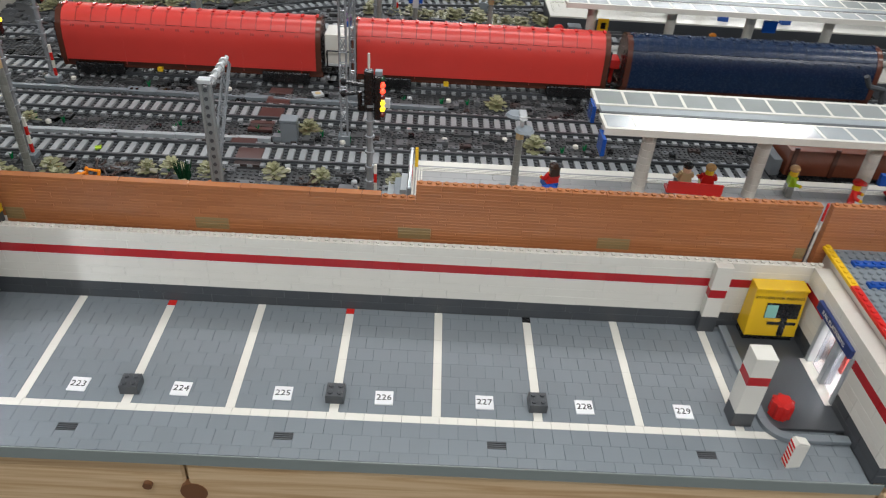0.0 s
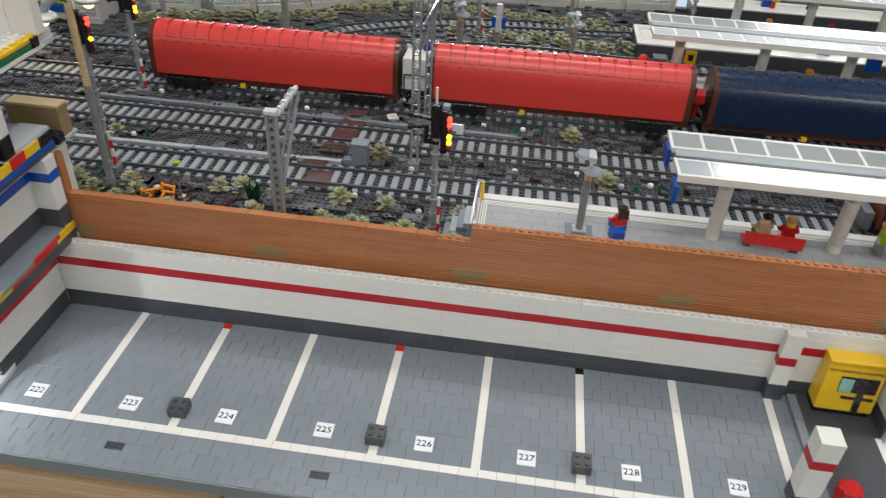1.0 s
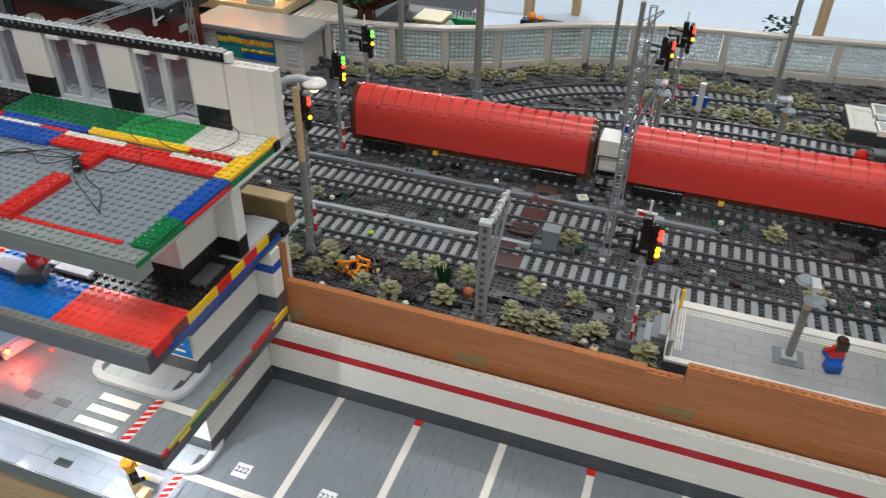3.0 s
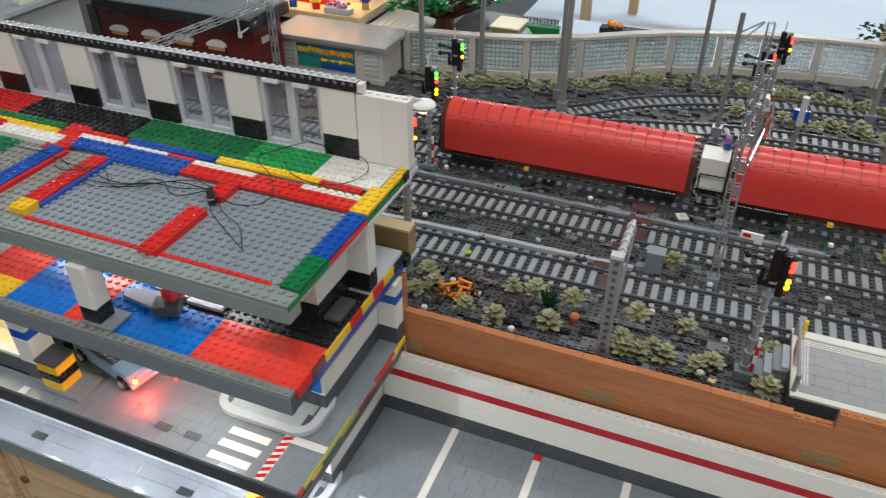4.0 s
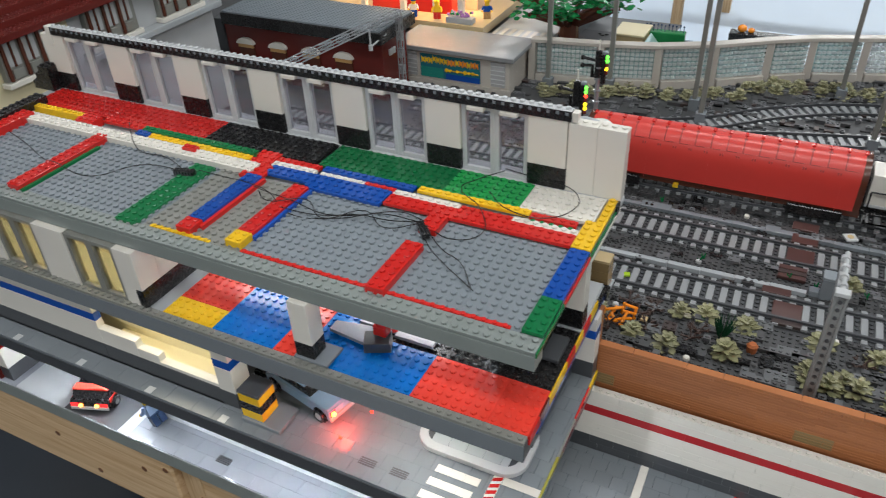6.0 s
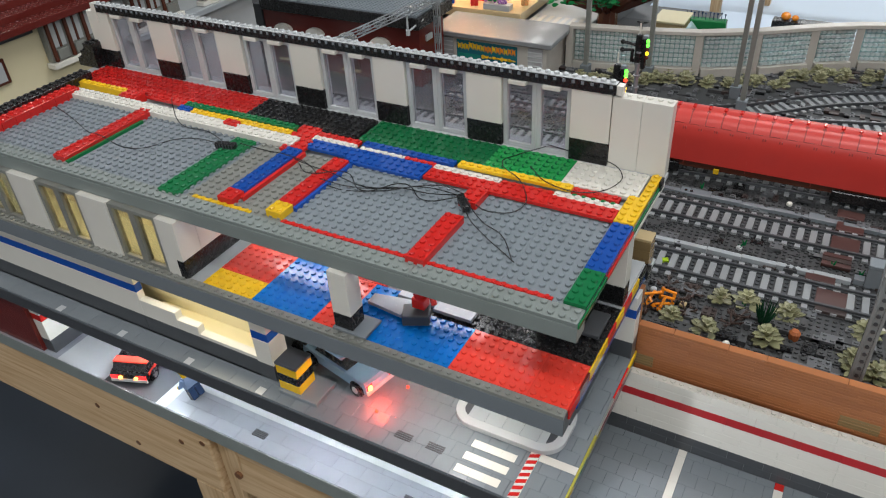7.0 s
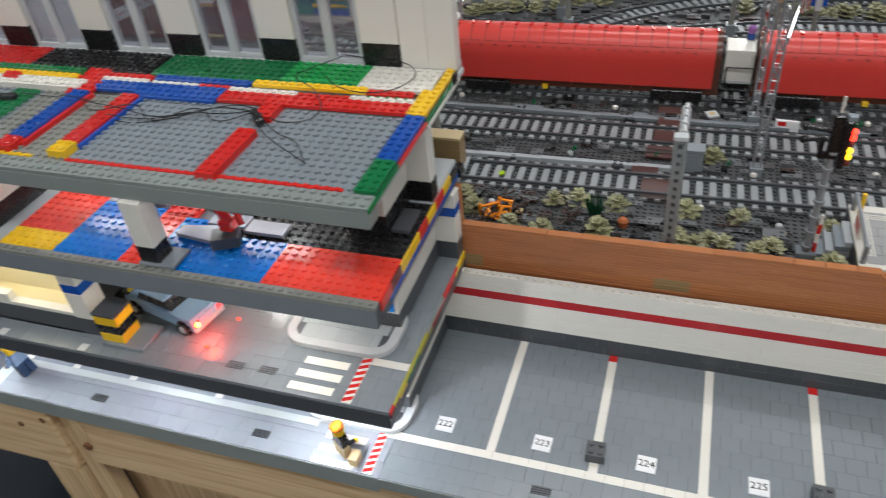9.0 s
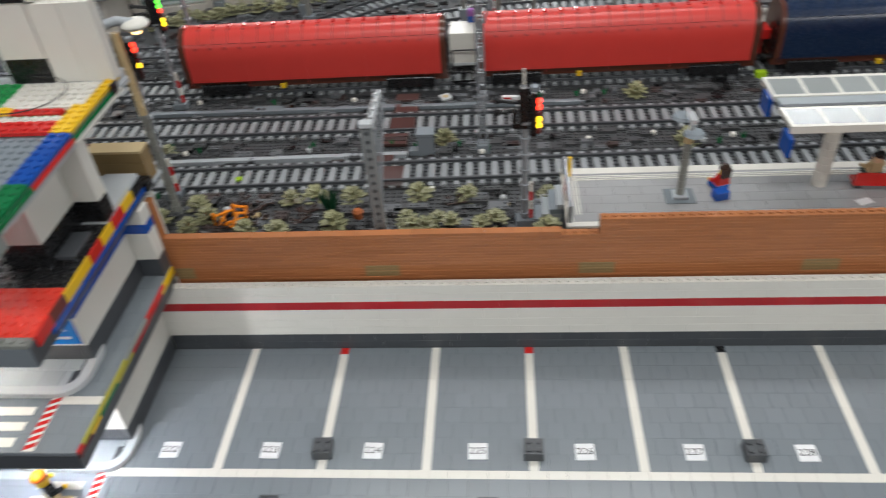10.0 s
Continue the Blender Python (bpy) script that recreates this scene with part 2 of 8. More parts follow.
        fs = [(k, (k + 1) % n, n + (k + 1) % n, n + k) for k in range(n)] + [(n + k, n + (k + 1) % n, 2 * n + (k + 1) % n, 2 * n + k) for k in range(n)] + [tuple(range(2 * n, 3 * n))]
        m = 3 * n
        return self.add(v, [tuple(i + m * s for i in f) for s in range(len(cx)) for f in fs], mi)

    def moved(self, mat):
        out = Mesh()
        out.f, out.m, out.n = list(self.f), list(self.m), self.n
        r = np.array(mat)
        out.v = [np.concatenate(self.v) @ r[:3, :3].T + r[:3, 3]]
        return out

    def merge(self, other):
        k = self.n
        self.v += other.v
        self.f += [tuple(i + k for i in f) for f in other.f]
        self.m += other.m
        self.n += other.n
        return self

    def data(self, name, mats, smooth=False):
        me = bpy.data.meshes.new(name)
        me.from_pydata(np.concatenate(self.v).tolist(), [], self.f)
        for m in mats if isinstance(mats, (list, tuple)) else [mats]:
            me.materials.append(m)
        if isinstance(mats, (list, tuple)) and len(mats) > 1:
            me.polygons.foreach_set("material_index", self.m)
        if smooth:
            me.polygons.foreach_set("use_smooth", [True] * len(me.polygons))
            me.set_sharp_from_angle(angle=math.radians(35))
        me.update()
        return me


def thing(name, label, category, group="", kind="", at=None):
    """An empty that holds the parts of one thing."""
    ob = new(name)
    ob.empty_display_size = 0.01
    if at is not None:
        ob.matrix_world = at
    return tagged(ob, label, category, group, kind)


def part(name, mesh, mats, parent=None, label="", smooth=False, at=None):
    data = mesh.data(name, mats, smooth) if isinstance(mesh, Mesh) else mesh
    ob = new(name, data)
    if parent is not None:
        ob.parent = parent
    if at is not None:
        ob.matrix_basis = at
    if label:
        ob["label"] = label
    return ob


def solid(name, mesh, mats, label, category, group="", kind="", smooth=False, at=None):
    return tagged(part(name, mesh, mats, None, "", smooth, at), label, category, group, kind)


def brick(nx, ny, h=BR, stud=True, mi=0, c=0.00025, n=8):
    """A brick or plate with its corner at the origin, a hair smaller than its grid cell."""
    g = 0.00006
    m = Mesh().box(g, nx * ST - g, g, ny * ST - g, 0, h, mi, c)
    if stud:
        m.studs(0, 0, nx, ny, h, n, mi)
    return m


_cache = {}


def plate_field(mesh, x0, x1, y0, y1, z0, z1, n=8, mi=0, skip=None):
    """A slab with studs over the whole top."""
    mesh.box(x0, x1, y0, y1, z0, z1, mi, 0.0003)
    nx, ny = int(round((x1 - x0) / ST)), int(round((y1 - y0) / ST))
    return mesh.studs(x0, y0, nx, ny, z1, n, mi, skip)


def text_mesh(text, size, mat, at, name, parent=None, label=""):
    cu = bpy.data.curves.new(name, "FONT")
    cu.body, cu.size, cu.align_x, cu.align_y, cu.extrude = text, size, "CENTER", "CENTER", 0.00006
    cu.resolution_u = 2
    tmp = new(name, cu)
    me = bpy.data.meshes.new_from_object(tmp.evaluated_get(bpy.context.evaluated_depsgraph_get()))
    bpy.data.objects.remove(tmp)
    me.materials.clear()
    me.materials.append(mat)
    return part(name, me, None, parent, label, at=at)


# ---- hall ----
FLOOR_Z = -0.78
hall_floor = solid("floor", Mesh().box(-6, 6, -5, 7, FLOOR_Z - 0.1, FLOOR_Z), M_FLOOR, "dark blue-grey vinyl hall floor", "floor", kind="structure")
pale = solid("floor_far", Mesh().box(-1.0, 6, 1.34, 7, FLOOR_Z, FLOOR_Z + 0.004), M_PALEFLOOR, "pale blue smooth floor covering beyond the layout", "floor", kind="structure")
for nm, bx in (("wall_north", (-6, 6, 7, 7.2)), ("wall_south", (-6, 6, -5.2, -5)), ("wall_west", (-6.2, -6, -5, 7)), ("wall_east", (6, 6.2, -5, 7))):
    solid(nm, Mesh().box(*bx, FLOOR_Z, HALL_TOP), M_HALLWALL, "plain painted wall of the hall", "wall", kind="structure")
solid("ceiling", Mesh().box(-6, 6, -5, 7, HALL_TOP, HALL_TOP + 0.1), M_HALLWALL, "plain pale hall ceiling", "ceiling", kind="structure")
for lx in (-2.4, 0.3, 3.0):
    for ly in (-3.4, -0.9, 1.0, 5.9):
        lamp = thing("ceiling_light", "long white tube light on the hall ceiling", "ceiling light", "tube lights of the hall")
        part("housing", Mesh().box(lx - 0.8, lx + 0.8, ly - 0.18, ly + 0.18, HALL_TOP - 0.04, HALL_TOP, c=0.01), M_HALLWALL, lamp)
        part("diffuser", Mesh().box(lx - 0.76, lx + 0.76, ly - 0.15, ly + 0.15, HALL_TOP - 0.05, HALL_TOP - 0.041), M_TUBE, lamp)

# ---- table ----
TX0, TX1, TY0, TY1 = -1.50, 1.45, -0.1735, 1.32
table = thing("display_table", "pine table frame with a thin grey edge board", "table")
part("table_top", Mesh().box(TX0, TX1, TY0 + 0.002, TY1, -0.018, -0.0085), M_TABLE, table)


def apron(x0, x1, y0, y1, z0=-0.115, z1=-0.0185):
    return Mesh().box(x0, x1, y0, y1, z0, z1, c=0.002)


part("apron", apron(-1.50, -0.4535, TY0 - 0.012, TY0 + 0.010, -0.117, -0.0197), M_PINE, table)
part("apron", apron(-0.4290, 0.1465, TY0 - 0.009, TY0 + 0.013, -0.099, -0.0140), M_PINE, table)
part("apron", apron(0.1500, 0.72, TY0 - 0.012, TY0 + 0.012, -0.115, -0.0140), M_PINE, table)
part("apron", apron(0.723, 1.45, TY0 - 0.012, TY0 + 0.012, -0.115, -0.0140), M_PINE, table)
part("apron", apron(TX0, TX0 + 0.024, TY0 + 0.013, TY1), M_PINE, table)
part("apron", apron(TX1 - 0.024, TX1, TY0 + 0.013, TY1), M_PINE, table)
part("leg", Mesh().box(-0.503, -0.4545, TY0 - 0.011, TY0 + 0.034, FLOOR_Z, -0.1172, c=0.003), M_PINELEG, table)
part("leg", Mesh().box(-0.4530, -0.4300, TY0 - 0.004, TY0 + 0.018, FLOOR_Z, -0.0200, c=0.003), M_PINELEG, table)
part("leg_board", Mesh().box(-0.4520, -0.3000, TY0 + 0.030, TY0 + 0.052, FLOOR_Z, -0.0200, c=0.003), M_PINELEG, table)
part("block", Mesh().box(-0.4285, -0.4150, TY0 - 0.0112, TY0 - 0.0092, -0.055, -0.0210, c=0.001), M_PINELEG, table)
for lx in (0.148, 0.72, 1.36):
    part("leg", Mesh().box(lx - 0.045, lx + 0.045, TY0 + 0.014, TY0 + 0.074, FLOOR_Z, -0.0185, c=0.003), M_PINELEG, table)
for lx in (-0.475, 0.148, 0.72, 1.36):
    part("leg", Mesh().box(lx - 0.045, lx + 0.045, 1.1, 1.16, FLOOR_Z, -0.0185, c=0.003), M_PINELEG, table)
for kx, kz, kr in ((0.1530, -0.0500, 0.0115), (0.115, -0.045, 0.004), (0.44, -0.07, 0.003), (0.62, -0.05, 0.005)):
    part("knot", Mesh().rod((kx, TY0 - 0.0126, kz), (kx, TY0 - 0.006, kz), kr, 14), M_KNOT, table)
for hx, hz in ((-0.586, -0.099), (-0.500, -0.052), (-0.464, -0.036), (-0.640, -0.060)):
    part("screw_hole", Mesh().rod((hx, TY0 - 0.0126, hz), (hx, TY0 - 0.010, hz), 0.0038, 10), M_KNOT, table)
part("screw_hole", Mesh().rod((-0.4215, TY0 - 0.0122, -0.067), (-0.4215, TY0 - 0.008, -0.067), 0.0050, 10), M_KNOT, table)

# ---- car park floor ----
XL, XR, YF = -0.0815, 0.707, -0.186
GP = 0.0002                                # joint between tiles
floor_slab = solid("car_park_floor", Mesh().box(-0.80, XR + 0.004, YF, 0.02, -0.0085, -0.0026), M_DARK, "dark grey base plate under the parking tiles", "floor", kind="structure")
part("edge", Mesh().box(-0.0864, XR + 0.012, YF - 0.0012, YF - 0.0001, -0.0135, -0.0004, c=0.0003), M_SAGE, floor_slab)
part("edge", Mesh().box(-0.80, -0.0866, YF - 0.0012, YF - 0.0001, -0.0195, 0.0008, c=0.0003), M_SAGE, floor_slab)
tile_rng = random.Random(4)
LINE_X = [0.088 * k for k in range(9)]      # bay lines; the last one ends at the pay point kerb
front_lo, front_hi = -0.144, -0.136


def floor_tile(x0, x1, y0, y1, mat, name="tile"):
    key = ("tile", round(x1 - x0, 5), round(y1 - y0, 5), mat.name)
    if key not in _cache:
        _cache[key] = Mesh().box(0.00012, x1 - x0 - 0.00012, 0.00003, y1 - y0 - 0.00003, -0.0028, 0, c=0.00009).data(name, mat)
    ob = part(name, _cache[key], None, floor_slab)
    tilt = [tile_rng.uniform(-0.06, 0.06) for _ in (0, 1)]
    ob.matrix_basis = pose(x0, y0, tile_rng.uniform(-0.00012, 0.0), *tilt, 0)
    return ob


def tile_run(x0, x1, y0, y1, width, shift, keep_out=()):
    """One row of tiles from x0 to x1, the first one shifted; yields the extents."""
    x = x0 - shift
    while x < x1 - 1e-5:
        a, b = max(x, x0), min(x + width, x1)
        if b - a > 0.003 and not any(a < k1 - 1e-4 and b > k0 + 1e-4 for k0, k1 in keep_out):
            yield a, b, y0, y1
        x += width


rest = Mesh()
count = 0
rows = []
for k in range(-1, 8):                      # the bays
    bx0, bx1 = (LINE_X[k] + 0.004, LINE_X[k + 1] - 0.004) if k >= 0 else (XL, -0.004)
    y = front_hi
    j = 0
    while y < -0.001:
        y1 = min(y + 0.016, 0.0)
        rows += list(tile_run(bx0, bx1, y, y1, 0.016, 0.008 * ((j + k) % 2)))
        y, j = y1, j + 1
drains = [0.0505 + 0.176 * k for k in range(-5, 4)]
for j, (y0, y1) in enumerate(((-0.160, -0.144), (-0.176, -0.160), (YF, -0.176))):
    gaps = [(d - 0.008, d + 0.008) for d in drains] if j == 1 else []
    rows += list(tile_run(-0.086, XR, y0, y1, 0.016, (0.0075, 0.0155, 0.0075)[j], gaps))
rows.sort(key=lambda r: (r[0] < 0.0, r[0] > 0.6, r[2]))
for r in rows:
    if count < 290:
        floor_tile(*r, M_MID)
        count += 1
    else:
        rest.box(r[0] + 0.00012, r[1] - 0.00012, r[2] + 0.00003, r[3] - 0.00003, -0.0028, tile_rng.uniform(-0.00012, 0), c=0.00014)
tagged(part("tiles", rest, M_MID, floor_slab), kind="stuff")
for d in drains:
    if d < XL - 0.01:
        continue
    floor_tile(d - 0.008, d + 0.008, -0.176, -0.168, M_MID)
for k, lx in enumerate(LINE_X):
    y = front_hi
    for a, b in ((front_hi, -0.104), (-0.104, -0.072), (-0.072, -0.040), (-0.040, -0.008), (-0.008, 0.0)):
        if k == 7 and a > -0.02:
            continue
        end_mat = {1: M_RED, 3: M_RED, 5: M_BLACK}.get(k) if b == 0.0 else None
        floor_tile(lx - 0.004, lx + 0.004, a, b, end_mat or M_WHITE, "line_tile")
    if k == 7:
        break
x = -0.0935
while x < 0.655:
    floor_tile(x, x + 0.016, front_lo, front_hi, M_WHITE, "line_tile")
    x += 0.016


def drain(x, y, z, turn=0.0):
    g = thing("drain_grille", "dark slotted drain grille set in the grey tiles", "drain", "drain grilles", at=pose(x, y, z, 0, 0, turn))
    part("pit", Mesh().box(-0.0078, 0.0078, -0.0038, 0.0038, -0.0026, -0.0016), M_BLACK, g)
    for s in (-0.0031, -0.0010, 0.0010, 0.0031):
        part("slat", Mesh().box(-0.0078, 0.0078, s - 0.0006, s + 0.0006, -0.0016, 0.0001), M_DARK, g)
    return g


for d in drains:
    drain(d, -0.164, 0)

# numbers of the bays
for k in range(8):
    nx = 0.042 + 0.088 * (k - 1)
    tile = solid("bay_number_tile", brick(2, 2, 0.0012, False).moved(pose(-0.008, -0.008, 0)), M_PAPER, f"white square tile printed {222 + k} on the parking bay", "number tile", "bay number tiles", at=pose(nx, -0.118, 0.0, 0, 0, tile_rng.uniform(-2, 2)))
    text_mesh(str(222 + k), 0.0092, M_INK, pose(0, 0, 0.0013), "printed_number", tile)
for k in (1, 3, 5):
    solid("bollard_brick", brick(2, 2).moved(pose(-0.008, -0.008, 0)), M_DARK, "dark grey two by two stud brick on a parking line", "brick", "bricks on the parking lines", at=pose(0.088 * k, -0.119, 0.0, 0, 0, (2, -1, 1)[k // 2]))

# ---- white boundary wall, brick by brick ----
wall_rng = random.Random(9)


def brick_wall(owner, x0, x1, rows, depth, skip=None, sizes=(3, 4, 4, 6, 6, 8), turned=None, z0=0.0):
    """Courses of bricks along x from x0 to x1 (turned: a matrix applied to each brick)."""
    z = z0
    for h, mat, top in rows:
        x = x0
        first = True
        while x < x1 - 1e-5:
            n = wall_rng.choice(sizes)
            if first:
                n = wall_rng.choice((2, 3, 4, 6))
                first = False
            length = min(n * ST, x1 - x)
            key = ("wb", round(length, 5), round(h, 5), depth, mat.name, top)
            if key not in _cache:
                g = 0.00006
                m = Mesh().box(g, length - g, 0, depth, 0, h - 0.00005, c=0.0002)
                if top:
                    m.studs(0, 0, int(round(length / ST)), int(round(depth / ST)), h - 0.00005)
                _cache[key] = m.data("brick", mat)
            if skip is None or not skip(x, x + length, z):
                local = pose(x, wall_rng.uniform(-0.00004, 0.00004), z)
                part("brick", _cache[key], None, owner, at=(turned @ local) if turned is not None else local)
            x += length
        z += h


M_STRIPE = material("stripe_red_plastic", (0.42, 0.016, 0.022), 0.35, vary=0.04)
COURSES = [(BR, M_DARK, False)] * 2 + [(BR, M_WHITE, False)] * 2 + [(BR + PL, M_WHITE, False), (BR, M_STRIPE, False), (BR, M_WHITE, False), (BR, M_WHITE, True)]
LOW_COURSES = COURSES[:6] + [(BR + 2 * PL, M_WHITE, False)]   # walls that carry the first deck
white_wall = thing("wall_back", "white brick boundary wall with a red stripe and dark grey base", "wall", kind="structure")
brick_wall(white_wall, XL, XR + 0.008, COURSES, 0.008)

# ---- nougat retaining wall of stacked plates ----
orange = thing("wall_retaining", "nougat-brown retaining wall of stacked thin plates with dark tan patches", "wall", kind="structure")
part("core", Mesh().box(-0.062, XR - 0.004, 0.0175, 0.0238, -0.008, 0.1175).box(0.326, XR - 0.004, 0.0175, 0.0238, 0.1176, 0.1335), M_ORANGE, orange)
wall_rng.seed(5)


def patch_at(x0, x1, z):
    for px in (-0.076, 0.116, 0.308, 0.500, 0.692):
        if 0.0758 < z < 0.0905 and x0 < px + 0.032 - 1e-4 and x1 > px + 1e-4:
            return True
    return False


z = 0.0704
lay = 0
while z < 0.1375:
    x = -0.062
    first = True
    while x < XR - 0.004 - 1e-5:
        n = wall_rng.choice((3, 4, 4, 6, 6, 8, 8)) if not first else (4, 8, 6, 2)[lay % 4]
        first = False
        stops = [e for px in (-0.076, 0.116, 0.308, 0.500, 0.692) for e in (px, px + 0.032) if 0.0748 < z < 0.0895]
        stops += [0.292, 0.324, XR - 0.004] if z > 0.115 else [XR - 0.004]
        end = min([x + n * ST] + [s for s in stops if s > x + 1e-4])
        limit = 0.1248 if x < 0.2915 else (0.1216 if x < 0.3235 else 0.1376)
        if z + PL <= limit + 1e-4:
            top = z + PL > limit - 1e-4
            mat = M_DTAN if patch_at(x, end, z + 0.001) else M_ORANGE
            studded = top and x > 0.2915
            key = ("op", round(end - x, 5), mat.name, studded)
            if key not in _cache:
                m = Mesh().box(0.00016, end - x - 0.00016, 0, 0.008, 0, PL - 0.00006, c=0.00031)
                if studded:
                    m.studs(0, 0, int(round((end - x) / ST)), 1, PL)
                _cache[key] = m.data("plate", mat)
            part("plate", _cache[key], None, orange, at=pose(x, 0.0172 + wall_rng.uniform(-0.00022, 0.00018), z))
        x = end
    z += PL
    lay += 1
# the next length of the wall, past the pole
z, lay = 0.0704, 0
while z < 0.1375:
    x = 0.7125
    while x < 1.35:
        end = min(x + (8, 6, 10, 12)[(lay + int(x * 90)) % 4] * ST, 1.3525)
        top = z + PL > 0.1375
        key = ("op", round(end - x, 5), M_ORANGE.name, top)
        if key not in _cache:
            m = Mesh().box(0.00016, end - x - 0.00016, 0, 0.008, 0, PL - 0.00006, c=0.00031)
            if top:
                m.studs(0, 0, int(round((end - x) / ST)), 1, PL)
            _cache[key] = m.data("plate", M_ORANGE)
        part("plate", _cache[key], None, orange, at=pose(x, 0.0172, z))
        x = end
    z += PL
    lay += 1
part("core", Mesh().box(0.7130, 1.352, 0.0175, 0.0238, -0.008, 0.1335), M_ORANGE, orange)
gap_pole = thing("striped_pole", "thin red and white pole in the gap of the wall", "pole")
for i in range(7):
    part("band", Mesh().rod((0.7080, 0.0205, 0.072 + i * 0.0096), (0.7080, 0.0205, 0.0815 + i * 0.0096), 0.0012, 10), M_RED if i > 4 else M_WHITE, gap_pole)
part("foot", Mesh().rod((0.7080, 0.0205, -0.003), (0.7080, 0.0205, 0.0719), 0.0012, 10), M_WHITE, gap_pole)
part("corner_post", Mesh().box(-0.068, -0.0622, 0.017, 0.026, 0.08, 0.165, c=0.0003), M_ORANGE, orange)

# ---- ground of the railway ----
GX0, GX1, GY0, GY1 = -1.48, 1.42, 0.027, 1.20
ground = solid("ground", Mesh().box(GX0, GX1, GY0, GY1, -0.0085, -0.0032), M_BALLAST, "dark grey studded base plates of the railway", "ground", kind="structure")
TRACKS = ((0.2985, 0.022), (0.4240, 0.004), (0.5530, 0.012))
bal_rng = np.random.RandomState(3)
nx, ny = int((GX1 - GX0) / ST), int((0.70 - GY0) / ST)
gx, gy = np.meshgrid(np.arange(nx), np.arange(ny), indexing="ij")
cx, cy = GX0 + (gx.ravel() + 0.5) * ST, GY0 + (gy.ravel() + 0.5) * ST
clear = np.ones(len(cx), bool)
for y0, sl in TRACKS:
    clear &= np.abs(cy - y0 - sl * cx) > 0.030
near = clear & (cx > -0.45) & (cx < 1.0)
m = Mesh()
m.stud_list(cx[near], cy[near], np.full(near.sum(), -0.0032), 6)
tagged(part("studs", m, M_BALLAST, ground), kind="stuff")


def ballast(name, count, mat, zlo, zhi, seed, area, stud=True):
    """Loose small plates scattered over the bed."""
    r = np.random.RandomState(seed)
    m = Mesh()
    px, py = r.uniform(area[0], area[1], count), r.uniform(area[2], area[3], count)
    ok = np.ones(count, bool)
    for y0, sl in TRACKS:
        ok &= np.abs(py - y0 - sl * px) > 0.036
    sx, sy, sz = [], [], []
    for x, y in zip(px[ok], py[ok]):
        w, d = r.choice([1, 1, 2, 2, 3]) * ST, r.choice([1, 1, 2]) * ST
        x, y = round(x / ST) * ST, round(y / ST) * ST
        zt = -0.0032 + r.choice([PL, PL, 2 * PL]) * r.uniform(zlo, zhi)
        m.box(x, x + w, y, y + d, -0.0034, zt, 0)
        for i in range(int(round(w / ST))):
            for j in range(int(round(d / ST))):
                if stud and r.rand() < 0.8:
                    sx.append(x + (i + 0.5) * ST), sy.append(y + (j + 0.5) * ST), sz.append(zt)
    m.stud_list(np.array(sx), np.array(sy), np.array(sz), 6)
    return tagged(part(name, m, mat, ground), kind="stuff")


M_UMBER = material("umber_plastic", (0.045, 0.030, 0.028), 0.7)
ballast("loose_plates", 2600, M_BALLAST, 0.8, 1.1, 1, (-0.6, 1.2, 0.03, 0.72))
ballast("loose_plates", 1100, material("slate_plastic", (0.115, 0.12, 0.128), 0.7), 0.8, 1.2, 2, (-0.6, 1.2, 0.03, 0.72))
ballast("loose_plates", 420, M_BLACK, 0.8, 1.0, 5, (-0.6, 1.2, 0.03, 0.72))
ballast("loose_plates", 200, M_UMBER, 0.8, 1.0, 6, (-0.6, 1.2, 0.03, 0.72))
ballast("far_plates", 1500, M_BALLAST, 0.8, 1.1, 7, (-0.85, 1.35, 0.66, 1.18), False)
ballast("far_plates", 1300, bpy.data.materials["slate_plastic"], 0.8, 1.15, 9, (-0.85, 1.35, 0.66, 1.12), True)
ballast("far_plates", 300, M_UMBER, 0.8, 1.1, 8, (-0.85, 1.35, 0.66, 1.18), False)


# ---- tracks ----
def straight_track(name, y0, slope, x0, x1, label, tie_mat=M_TIE):
    t = thing(name, label, "railway track", "straight railway tracks", "structure", at=pose(0, y0, 0, 0, 0, math.degrees(math.atan(slope))))
    part("bed", Mesh().box(x0, x1, -0.0315, 0.0315, -0.0032, -0.0004), M_BALLAST, t)
    for s in (-1, 1):
        part("rail", Mesh().box(x0, x1, s * 0.0205 - 0.003, s * 0.0205 + 0.003, -0.0004, 0.0024, c=0.0003).box(x0, x1, s * 0.0205 - 0.0016, s * 0.0205 + 0.0016, 0.0024, 0.0062, c=0.0004), M_DARK, t)
    tie = Mesh().box(-0.0040, 0.0040, -0.0165, 0.0165, -0.0004, 0.0030, c=0.0003)
    for s in (-1, 1):
        tie.box(-0.0034, 0.0034, s * 0.0282 - 0.0038, s * 0.0282 + 0.0038, -0.0004, 0.0030, c=0.0003)
    data = tie.data("tie", tie_mat)
    n = int((x1 - x0) / 0.016)
    sx, sy = [], []
    for i in range(n):
        part("tie", data, None, t, at=pose(x0 + 0.008 + i * 0.016, 0, 0))
        for q in (-0.012, -0.004, 0.004, 0.012, -0.0282, 0.0282):
            sx.append(x0 + 0.016 * (i + 1))
            sy.append(q)
    tagged(part("studs", Mesh().stud_list(np.array(sx), np.array(sy), np.full(len(sx), -0.0004), 8), M_DARK, t), kind="stuff")
    return t


straight_track("track_near", *TRACKS[0], -0.72, 1.38, "straight model railway track with light grey ties")
straight_track("track_middle", *TRACKS[1], -0.84, 1.38, "straight model railway track with light grey ties")
straight_track("track_wagons", *TRACKS[2], -0.84, 1.38, "straight model railway track under the covered wagons")


